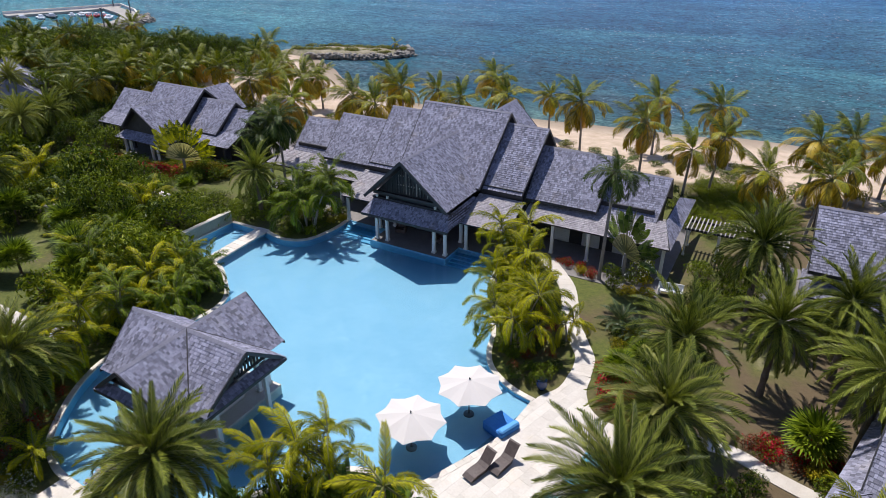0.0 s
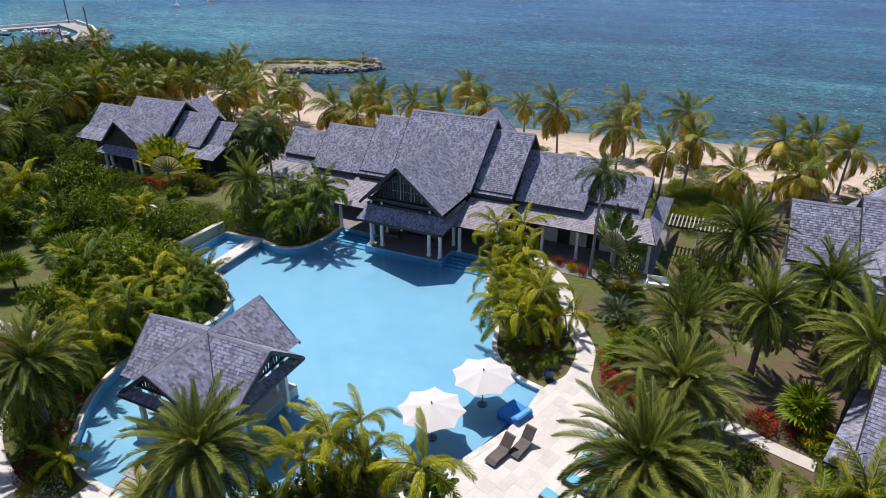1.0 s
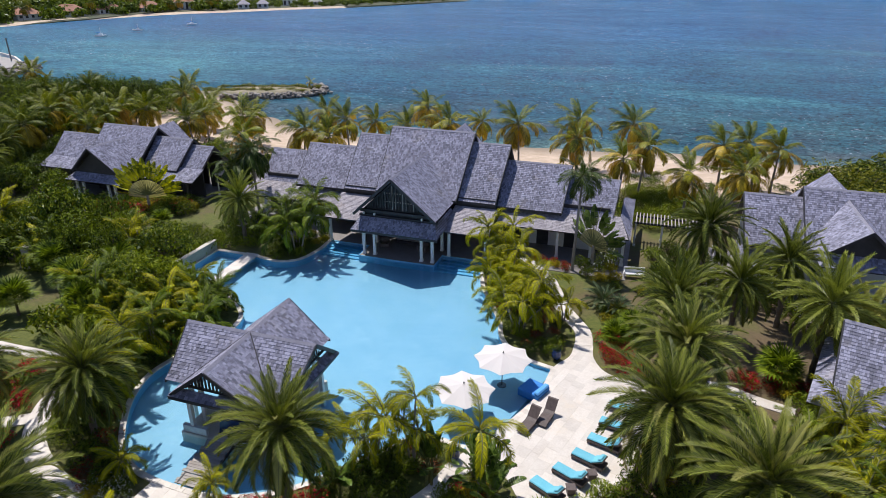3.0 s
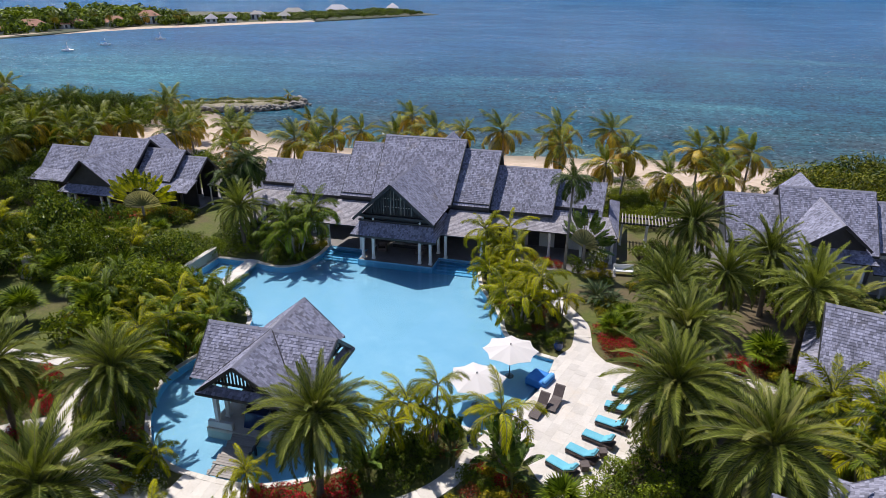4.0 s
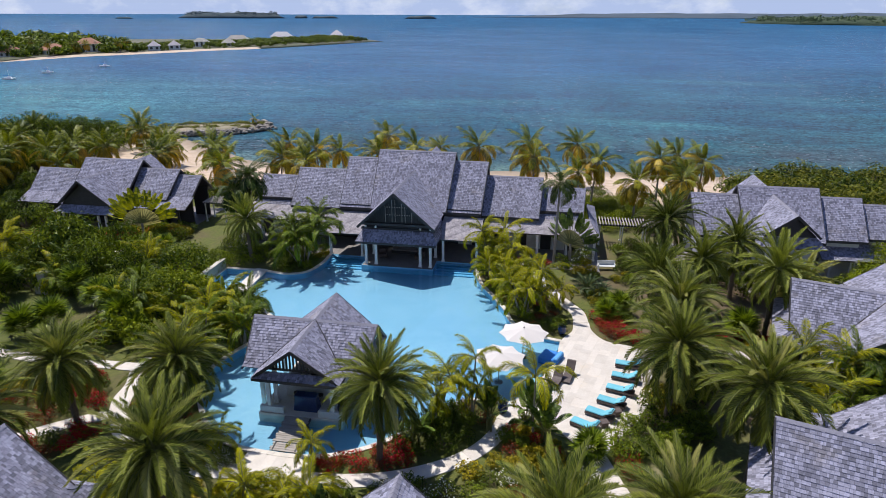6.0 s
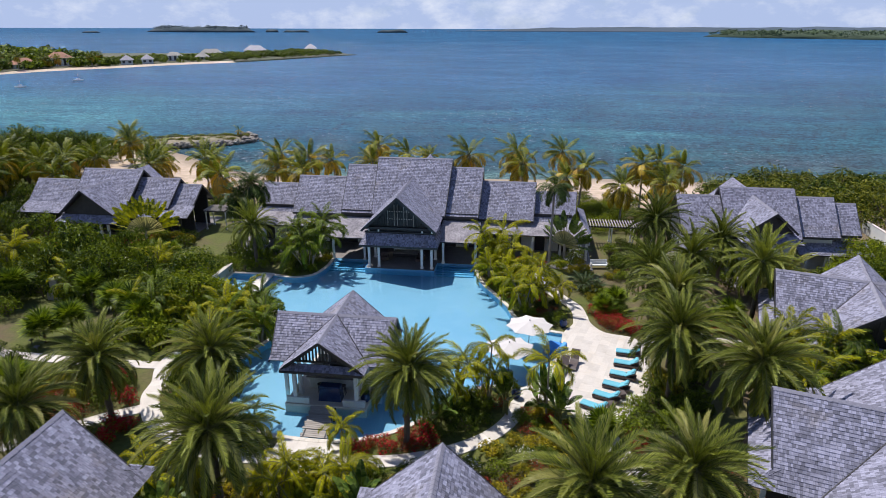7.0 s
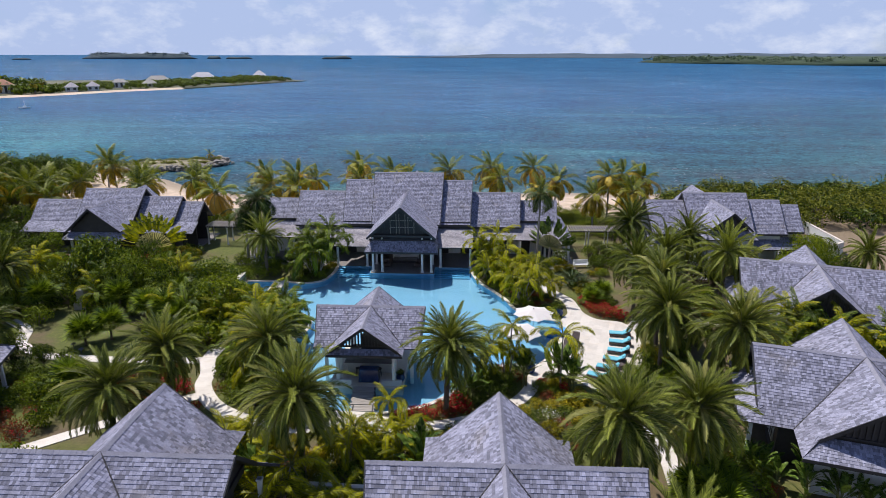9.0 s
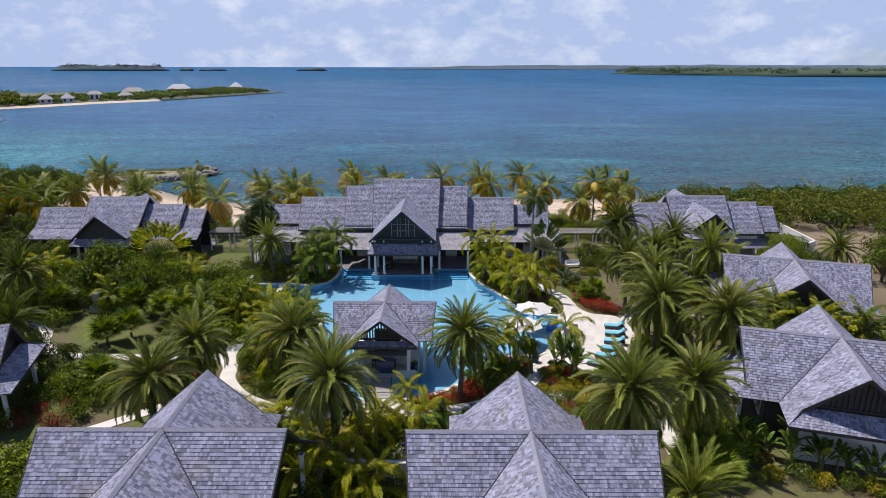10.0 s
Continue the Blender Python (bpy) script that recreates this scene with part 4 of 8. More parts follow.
def side_house(x0, y1, sign, label, seed, ridge):
    """A lesser house with stepped roofs and a gable to the south."""
    rng = random.Random(seed)
    h = thing("villa", pose(x0, y1, 0), label, "house", "houses beside the main house")
    roof = part("roof", Geo().box((-3.0, -3.2, 3.3), (3.0, 3.2, 3.4)), DARK_WOOD, h)
    spans = ((-4.0, 3.9, ridge, 4.5), (3.9, 9.0, ridge - 1.05, 3.6), (9.0, 11.9, ridge - 1.75, 3.0), (-11.2, -4.0, ridge - 1.6, 3.4)) if sign < 0 else ((-3.9, 3.65, ridge, 5.0), (3.65, 7.9, ridge - 0.85, 4.0), (7.9, 10.3, ridge - 1.45, 3.2), (-8.5, -3.9, ridge - 1.0, 4.0))
    for a, b, z, run in spans:
        tier(roof, rng, a, b, 0, z, 0.86, run)
        for y in (-run + 1.0, run - 1.0):
            part("wall", Geo().box((a + 0.4, y - 0.1, -0.1), (b - 0.4, y + 0.1, z - 0.86 * (run - 0.9) - 0.16)), WHITE_WALL if sign > 0 else DARK_WOOD, h)
    gx = 0.1 if sign < 0 else -0.65
    gr = ridge - 1.12 if sign < 0 else ridge - 0.65
    half, y0 = (3.6, -7.6) if sign < 0 else (2.5, -8.4)
    back = -(ridge - gr) / 0.86 + 0.1
    ez = gr - 0.86 * half
    for s in (-1, 1):
        shingled([(gx, y0, gr), (gx, back, gr), (gx + s * half, -3.6, ez), (gx + s * half, y0 + 0.4, ez)], roof, rng)
        part("bargeboard", Geo().beam((gx, y0, gr - 0.1), (gx + s * half, y0 + 0.4, ez - 0.1), 0.07, 0.22), DARK_WOOD, roof)
        shingled([(gx + s * (half - 0.2), y0 + 0.9, ez - 0.2), (gx + s * (half - 0.2), -3.4, ez - 0.2), (gx + s * (half + 0.5), -3.4, ez - 0.95), (gx + s * (half + 0.5), y0 - 0.3, ez - 0.95)], roof, rng, None, 0, "skirt_roof")
    shingled([(gx - half + 0.2, y0 + 0.9, ez - 0.2), (gx + half - 0.2, y0 + 0.9, ez - 0.2), (gx + half + 0.5, y0 - 0.3, ez - 0.95), (gx - half - 0.5, y0 - 0.3, ez - 0.95)], roof, rng, None, 0, "skirt_roof")
    g = Geo()
    cap(g, (gx, y0, gr), (gx, back, gr))
    part("ridge_capping", g, RIDGE, roof)
    part("gable_wall", Geo().add([(gx - half + 0.3, y0 + 0.9, ez - 0.3), (gx + half - 0.3, y0 + 0.9, ez - 0.3), (gx + half - 0.3, y0 + 0.9, ez), (gx, y0 + 0.9, gr - 0.3), (gx - half + 0.3, y0 + 0.9, ez)], [(0, 1, 2, 3, 4)]), DARK_WOOD, h)
    part("porch_back_wall", Geo().box((gx - half, -3.2, -0.1), (gx + half, -3.0, ez)), DARK_WOOD, h)
    for x in (-2.9, -1.9, 1.9, 2.9) if sign < 0 else (-2.1, 2.1):
        column("column", h, gx + x, y0 + 0.2, -0.05, ez - 0.9, 0.26)
    # the gable at the back
    bx, bz, by, bh = (0.2, ridge - 0.95, 7.4, 3.4) if sign < 0 else (-0.9, ridge - 0.2, 6.2, 3.4)
    for s in (-1, 1):
        shingled([(bx, by, bz), (bx, (ridge - bz) / 0.86 - 0.1, bz), (bx + s * bh, 3.6, bz - 0.86 * bh), (bx + s * bh, by - 0.4, bz - 0.86 * bh)], roof, rng)
        part("bargeboard", Geo().beam((bx, by, bz - 0.1), (bx + s * bh, by - 0.4, bz - 0.86 * bh - 0.1), 0.07, 0.22), DARK_WOOD, roof)
    part("gable_wall", Geo().add([(bx - bh + 0.3, by - 0.9, -0.1), (bx + bh - 0.3, by - 0.9, -0.1), (bx + bh - 0.3, by - 0.9, bz - 0.86 * bh), (bx, by - 0.9, bz - 0.3), (bx - bh + 0.3, by - 0.9, bz - 0.86 * bh)], [(4, 3, 2, 1, 0)]), DARK_WOOD, h)
    # verandah roofs along the side lengths
    for a, b in ((3.9, 12.2), (-11.4, -4.0)) if sign < 0 else ((3.6, 11.2), (-8.8, -3.9)):
        shingled([(a, -2.6, 3.7), (b, -2.6, 3.7), (b, -5.0, 2.7), (a, -5.0, 2.7)], roof, rng, None, 0, "verandah_roof")
        for k in range(4):
            column("column", h, a + (b - a) * (k + 0.5) / 4, -4.7, -0.05, 2.75, 0.2, None if sign > 0 else DARK_WOOD)
    part("terrace", Geo().box((-11.0, -5.4, -0.3), (12.0, 5.0, 0.0)).box((-4.2, y0 - 0.3, -0.3), (4.2, -5.4, 0.0)), DARK_FLOOR, h)
    return h


main_house()
bar_pavilion()
villa(10.03, -46.75, 0, "guest cottage with a cross-gabled grey shingle roof", 150, 11)
villa(-9.94, -46.65, 0, "guest cottage with a cross-gabled grey shingle roof", 150, 12)
villa(34.1, -34.5, -17.0, "guest cottage among date palms, white walls and shingle roof", 0, 13, (0, 2, 3))
villa(40.84, -15.36, -17.2, "guest cottage behind palms, white walls and shingle roof", 0, 14, (0, 2, 3))
villa(-34.1, -34.5, 17.0, "guest cottage at the lawn's edge, white walls and shingle roof", 0, 15, (0, 1, 2))
side_house(-40.9, 11.3, -1, "dark timber villa with stepped shingle roofs", 21, 7.65)
side_house(39.4, 7.6, 1, "white villa with stepped shingle roofs", 22, 8.7)


# ---- plants ----
def frond_mesh(name, length, droop, pairs, leaf, width, lift, hang, material, seed, start=0.10, taper=0.55, jitter=0.2, ahead=0.55):
    """A feather leaf along +x: a bowed stem with two rows of leaflets. lift: their rise over the stem; hang: how far their ends fall."""
    rng = random.Random(seed)
    g, stem = Geo(), Geo()
    steps = 14
    pts, tang, p = [], [], Vector((0, 0, 0))
    for i in range(steps + 1):
        s = i / steps
        a = -droop * s ** 1.6
        t = Vector((math.cos(a), 0, math.sin(a)))
        pts.append(p.copy())
        tang.append(t)
        p = p + t * (length / steps)
    stem.tube(pts, [0.045 * (1 - 0.9 * i / steps) + 0.004 for i in range(steps + 1)], 4, False)
    for k in range(pairs):
        s = start + (1 - start) * (k + 0.5) / pairs
        i = min(int(s * steps), steps - 1)
        base = pts[i].lerp(pts[i + 1], s * steps - i)
        t = tang[i]
        up = Vector((-t.z, 0, t.x))
        size = leaf * (0.45 + 0.55 * math.sin(math.pi * min(1, (s - start) / (1 - start) * 0.82 + 0.16))) * (1 - taper * max(0, s - 0.6))
        for side in (-1, 1):
            j = rng.uniform(-0.16, 0.16)
            d = (t * (ahead + 0.5 * s + j) + Vector((0, side, 0)) * 0.9 + up * (lift + rng.uniform(-jitter, jitter))).normalized()
            size *= rng.uniform(0.93, 1.07)
            w = t.cross(d).cross(d).normalized() * width / 2
            w = t * (width / 2) if w.length < 1e-5 else w
            mid = base + d * size * 0.55 - Vector((0, 0, hang * size * 0.22))
            end = base + d * size * (1 - 0.15 * hang) - Vector((0, 0, hang * size * 0.75))
            g.add([base - w * 0.6, base + w * 0.6, mid + w, mid - w, end], [(0, 1, 2, 3), (3, 2, 4)])
    n = len(g.f)
    g.add(stem.v, stem.f)
    me = g.mesh(name, material)
    me.materials.append(RACHIS)
    me.polygons.foreach_set("material_index", [0] * n + [1] * (len(g.f) - n))
    return me


DATE_FRONDS = [frond_mesh("date_frond_%d" % k, 3.7, d, 96, 0.56, 0.025, 0.65, 0.14, DATE_LEAF, 30 + k, 0.12, jitter=0.42, ahead=1.3) for k, d in enumerate((0.7, 1.15, 1.5))]
COCO_FRONDS = [frond_mesh("coconut_frond_%d" % k, 3.7, d, 46, 0.90, 0.070, 0.1, 0.9, (COCO_LEAF, COCO_MID, COCO_OLD)[k], 40 + k, 0.18, jitter=0.3) for k, d in enumerate((0.7, 1.25, 1.8))]
ARECA_FRONDS = [frond_mesh("areca_frond_%d" % k, 2.4, d, 96, 0.44, 0.026, 0.2, 0.8, ARECA_LEAF, 50 + k, 0.14, jitter=0.95, ahead=0.7) for k, d in enumerate((1.3, 1.9, 2.4))]
GREEN_FRONDS = [frond_mesh("green_frond_%d" % k, 2.3, d, 78, 0.46, 0.030, 0.2, 0.7, GREEN_PALM_LEAF, 80 + k, 0.12, jitter=0.85, ahead=0.8) for k, d in enumerate((1.1, 1.6, 2.1))]
DARK_FRONDS = [frond_mesh("royal_frond_%d" % k, 3.0, d, 40, 0.75, 0.065, 0.3, 0.7, DARK_PALM_LEAF, 60 + k, 0.12, jitter=0.5) for k, d in enumerate((0.9, 1.4, 1.9))]
CYCAD_FRONDS = [frond_mesh("cycad_frond_%d" % k, 1.5, d, 30, 0.26, 0.028, 0.5, 0.1, CYCAD_LEAF, 70 + k, 0.1) for k, d in enumerate((0.6, 1.0, 1.4))]


def crown_of(parent, rng, meshes, top, count, high, low, scale, wind=0.0, spread=1.0):
    """Fronds about the top of a stem, from the upright young to the hanging old."""
    turn = rng.random() * 360
    for k in range(count):
        s = (k + 0.5) / count
        elev = high + (low - high) * s ** 0.85 + rng.uniform(-7, 7)
        az = turn + k * 137.5 + rng.uniform(-10, 10)
        if wind:
            # the trade wind sweeps the fronds towards the west
            az += wind * math.sin(radians(185 - az))
            elev -= 10 * math.cos(radians(az))
        me = meshes[0 if elev > 45 else (1 if elev > 8 else 2)]
        m = Matrix.Translation(top) @ Matrix.Rotation(radians(az), 4, "Z") @ Matrix.Rotation(radians(-elev), 4, "Y") @ Matrix.Rotation(radians(rng.uniform(-25, 25)), 4, "X") @ Matrix.Scale(scale * rng.uniform(0.86, 1.08) * (0.7 + 0.3 * min(1, s * 4)), 4)
        part("frond", me, None, parent, m=m)


def bent_trunk(height, lean, r0, r1, rng, sides=9, rough=0.06, base=1.25):
    path, radii = [], []
    n = max(7, int(height / 0.45))
    for i in range(n + 1):
        s = i / n
        path.append((lean[0] * s ** 1.5, lean[1] * s ** 1.5, height * s - 0.25 * (i == 0)))
        radii.append((r0 + (r1 - r0) * s) * (base if i == 0 else 1) * (1 + rough * (1 if i % 2 else -1)))
    return Geo().tube(path, radii, sides), Vector(path[-1])


def date_palm(x, y, h, size=1.0, seed=0, label="", lean=None, fronds=74):
    rng = random.Random(900 + seed)
    p = thing("date_palm", pose(x, y, land_height(x, y)), label or "date palm with arching grey-green fronds and a rough trunk", "palm tree", "date palms")
    g, top = bent_trunk(h, lean or (rng.uniform(-.3, .3), rng.uniform(-.3, .3)), 0.21, 0.19, rng, 9, 0.1)
    part("trunk", g, TRUNK, p)
    g = Geo().lathe([(0.2, -0.55), (0.34, -0.3), (0.36, 0.0), (0.18, 0.25)], top, 10)
    part("boot", g, RACHIS, p, "orange-brown leaf bases")
    if fronds:
        crown_of(p, rng, DATE_FRONDS, top, fronds, 84, -48, size)
    else:
        part("crown", DATE_CROWNS[seed % 2], None, p, m=Matrix.Translation(top) @ Matrix.Rotation(rng.random() * 6.28, 4, "Z") @ Matrix.Scale(size, 4))
    return p


def coconut_palm(x, y, h, size=1.0, seed=0, fronds=22):
    rng = random.Random(1300 + seed)
    p = thing("coconut_palm", pose(x, y, land_height(x, y)), "coconut palm with yellow-green wind-blown fronds", "palm tree", "coconut palms on the beach")
    g, top = bent_trunk(h, (rng.uniform(-1.0, 1.0), rng.uniform(-.6, .6)), 0.17, 0.10, rng, 7, 0.05, 1.6)
    part("trunk", g, TRUNK_PALE, p)
    if fronds:
        crown_of(p, rng, COCO_FRONDS, top, fronds, 86, -52, size, 20)
    else:
        part("crown", FAR_CROWNS[seed % 2], None, p, m=Matrix.Translation(top) @ Matrix.Rotation(rng.random() * 6.28, 4, "Z") @ Matrix.Scale(size, 4))
    return p


def crown_mesh(name, seed):
    """A whole coconut crown as one mesh, for palms far off."""
    rng = random.Random(seed)
    g, slots = Geo(), []
    for k in range(24):
        elev = 80 - 132 * (k + 0.5) / 24 + rng.uniform(-8, 8)
        j = 0 if elev > 45 else (1 if elev > 8 else 2)
        me = COCO_FRONDS[j]
        m = Matrix.Rotation(k * 2.4 + rng.uniform(-.2, .2), 4, "Z") @ Matrix.Rotation(radians(-elev), 4, "Y") @ Matrix.Rotation(rng.uniform(-.4, .4), 4, "X") @ Matrix.Scale(rng.uniform(0.85, 1.05), 4)
        g.add([m @ v.co for v in me.vertices], [tuple(p.vertices) for p in me.polygons])
        slots += [2 if p.material_index else (1 if j == 2 else 0) for p in me.polygons]
    me = g.mesh(name, COCO_LEAF)
    me.materials.append(COCO_OLD)
    me.materials.append(RACHIS)
    me.polygons.foreach_set("material_index", slots)
    return me


def date_crown_mesh(name, seed):
    """A whole date palm crown as one mesh, for palms far off."""
    rng = random.Random(seed)
    g = Geo()
    for k in range(68):
        elev = 84 - 132 * (k / 68) ** 0.85 + rng.uniform(-7, 7)
        me = DATE_FRONDS[0 if elev > 45 else (1 if elev > 8 else 2)]
        m = Matrix.Rotation(k * 2.4 + rng.uniform(-.15, .15), 4, "Z") @ Matrix.Rotation(radians(-elev), 4, "Y") @ Matrix.Rotation(rng.uniform(-.4, .4), 4, "X") @ Matrix.Scale(rng.uniform(0.85, 1.05), 4)
        g.add([m @ v.co for v in me.vertices], [tuple(p.vertices) for p in me.polygons])
    return g.mesh(name, DATE_LEAF)


DATE_CROWNS = [date_crown_mesh("date_crown_%d" % k, 20 + k) for k in range(2)]


def far_date_palm(x, y, h, size, seed):
    rng = random.Random(1900 + seed)
    p = thing("date_palm", pose(x, y, land_height(x, y)), "date palm with arching olive fronds behind the villa", "palm tree", "date palms behind the villa")
    g, top = bent_trunk(h, (rng.uniform(-.3, .3), rng.uniform(-.3, .3)), 0.2, 0.18, rng, 8, 0.08)
    part("trunk", g, TRUNK, p)
    part("crown", DATE_CROWNS[seed % 2], None, p, m=Matrix.Translation(top) @ Matrix.Rotation(rng.random() * 6.28, 4, "Z") @ Matrix.Scale(size, 4))


FAR_CROWNS = [crown_mesh("far_crown_%d" % k, k) for k in range(2)]


def small_crown(name, fronds, material, seed):
    """A feathery crown as one mesh, for palms deep in the planting."""
    rng = random.Random(seed)
    g, slots = Geo(), []
    for k in range(11):
        me = fronds[min(2, k // 4)]
        m = Matrix.Rotation(k * 2.4 + rng.uniform(-.2, .2), 4, "Z") @ Matrix.Rotation(radians(-(82 - 96 * (k + 0.5) / 11 + rng.uniform(-7, 7))), 4, "Y") @ Matrix.Scale(rng.uniform(0.85, 1.05), 4)
        g.add([m @ v.co for v in me.vertices], [tuple(p.vertices) for p in me.polygons])
        slots += [p.material_index for p in me.polygons]
    me = g.mesh(name, material)
    me.materials.append(RACHIS)
    me.polygons.foreach_set("material_index", slots)
    return me


SMALL_CROWNS = [small_crown("feathery_crown_%d" % k, (ARECA_FRONDS, GREEN_FRONDS)[k % 2], (ARECA_LEAF, GREEN_PALM_LEAF)[k % 2], 90 + k) for k in range(4)]


def areca_clump(x, y, h, stems=4, size=1.0, seed=0, meshes=None, fronds=9, spread=0.8, label="", whole=False):
    rng = random.Random(1700 + seed)
    p = thing("areca_palm", pose(x, y, -0.05), label or "clump of feathery yellow-green areca palms", "palm tree", "areca palms")
    for k in range(stems):
        a = k * 2.4 + rng.random()
        r = spread * (0 if stems == 1 else (0.35 + 0.65 * rng.random()))
        hh = h * (1 if k == 0 else rng.uniform(0.45, 0.95))
        b = Vector((r * 0.4 * math.cos(a), r * 0.4 * math.sin(a), 0))
        g, top = bent_trunk(hh, (r * math.cos(a), r * math.sin(a)), 0.075, 0.05, rng, 6, 0.04)
        part("stem", g, TRUNK_PALE, p, m=Matrix.Translation(b))
        if whole:
            part("crown", SMALL_CROWNS[(seed + k) % 4], None, p, m=Matrix.Translation(top + b) @ Matrix.Rotation(rng.random() * 6.28, 4, "Z") @ Matrix.Scale(size * rng.uniform(0.85, 1.1), 4))
        else:
            crown_of(p, rng, meshes or ARECA_FRONDS, top + b, fronds, 82, -12, size * rng.uniform(0.85, 1.1))
    return p


def royal_palm(x, y, h, size, seed, label):
    rng = random.Random(2100 + seed)
    p = thing("tall_palm", pose(x, y, -0.05), label, "palm tree")
    g, top = bent_trunk(h, (rng.uniform(-.4, .4), rng.uniform(-.2, .2)), 0.16, 0.10, rng, 8, 0.03)
    part("trunk", g, TRUNK_PALE, p)
    part("crownshaft", Geo().lathe([(0.11, -0.9), (0.13, -0.4), (0.07, 0.15)], top, 8), PADDLE_LEAF, p, "smooth green crownshaft")
    crown_of(p, rng, DARK_FRONDS, top, 18 if seed == 1 else 30, 78, -50, size)
    return p


def cycad(x, y, size, seed):
    rng = random.Random(2300 + seed)
    p = thing("cycad", pose(x, y, -0.05), "low blue-green cycad with stiff feather leaves", "cycad", "cycads")
    part("stump", Geo().lathe([(0.22, -0.1), (0.26, 0.3), (0.15, 0.55)], (0, 0, 0), 9), TRUNK, p)
    crown_of(p, rng, CYCAD_FRONDS, Vector((0, 0, 0.5)), 34, 80, -5, size)
    return p


def paddle_mesh(name, stalk, blade, width, droop, seed, material):
    """A banana-like leaf along +x on its stalk, split at the edges."""
    rng = random.Random(seed)
    g = Geo()
    n, p, pts = 11, Vector((stalk, 0, 0)), []
    for i in range(n + 1):
        a = -droop * (i / n) ** 1.5
        pts.append(p.copy())
        p = p + Vector((math.cos(a), 0, math.sin(a))) * blade / n
    for i in range(n):
        for side in (-1, 1):
            w0, w1 = (width / 2 * math.sin(math.pi * min(1, 0.12 + 0.86 * (i + j) / n)) ** 0.6 for j in (0, 0.97))
            sag = rng.uniform(0.05, 0.25)
            g.add([pts[i], pts[i + 1], pts[i + 1] + Vector((0.03, side * w1, -sag * w1)), pts[i] + Vector((0.05, side * w0, -sag * w0))], [(0, 1, 2, 3)])
    k = len(g.f)
    g.tube([(0, 0, 0), (stalk * 0.5, 0, 0.02), (stalk, 0, 0)] + pts[3::4], [0.045, 0.035, 0.025] + [0.015] * len(pts[3::4]), 5, False)
    me = g.mesh(name, material)
    me.materials.append(RACHIS)
    me.polygons.foreach_set("material_index", [0] * k + [1] * (len(g.f) - k))
    return me


FAN_LEAVES = [paddle_mesh("fan_leaf_%d" % k, 1.6, 1.7, 0.55, 0.35, 5, m) for k, m in enumerate((PADDLE_LEAF, ARECA_LEAF))]
PADDLES = [paddle_mesh("paddle_leaf_%d" % k, 0.8, 1.5, 0.5, d, 6 + k, PADDLE_LEAF) for k, d in enumerate((0.5, 1.1))]


def travellers_palm(x, y, h, turn, size, seed, label):
    """Leaves in one upright fan."""
    rng = random.Random(seed)
    p = thing("travellers_palm", pose(x, y, -0.05, 0, 0, turn), label, "palm tree", "fan-shaped palms")
    g, top = bent_trunk(h, (0, 0), 0.16, 0.14, rng, 8, 0.03)
    part("trunk", g, TRUNK_PALE, p)
    sheath = Geo()
    for k in range(22):
        a0, a1 = radians(8 + 164 * k / 22), radians(8 + 164 * (k + 0.8) / 22)
        o = top - Vector((0, 0, 0.35))
        sheath.add([o, o + Vector((math.cos(a0), 0.03, math.sin(a0))) * 1.7 * size, o + Vector((math.cos(a1), -0.03, math.sin(a1))) * 1.7 * size], [(0, 1, 2)])
    part("stalk_fan", sheath, PALE_STALK, p, "fan of pale overlapping leaf stalks")
    for k in range(22):
        e = 8 + 164 * k / 21 + rng.uniform(-3, 3)
        m = Matrix.Translation(top) @ Matrix.Rotation(radians(-e), 4, "Y") @ Matrix.Rotation(radians(rng.choice((20, 60, 90, 130)) + rng.uniform(-25, 25)), 4, "X") @ Matrix.Scale(size * rng.uniform(0.9, 1.08), 4)
        part("fan_leaf", FAN_LEAVES[seed - 1], None, p, m=m)
    return p


def banana_clump(x, y, size, seed, stems=3):
    rng = random.Random(seed)
    p = thing("strelitzia", pose(x, y, -0.05), "clump of broad upright paddle-shaped leaves", "plant", "paddle-leaved plants")
    for s in range(stems):
        b = Vector((rng.uniform(-.5, .5), rng.uniform(-.5, .5), 0))
        g, top = bent_trunk(rng.uniform(0.4, 1.4) * size, (rng.uniform(-.2, .2), rng.uniform(-.2, .2)), 0.09, 0.06, rng, 6, 0.02)
        part("stem", g, RACHIS, p, m=Matrix.Translation(b))
        for k in range(7):
            m = Matrix.Translation(top + b) @ Matrix.Rotation(rng.random() * 6.28, 4, "Z") @ Matrix.Rotation(radians(-rng.uniform(35, 85)), 4, "Y") @ Matrix.Rotation(radians(rng.uniform(-30, 30)), 4, "X") @ Matrix.Scale(size * rng.uniform(0.8, 1.1), 4)
            part("leaf", PADDLES[k % 2], None, p, m=m)
    return p


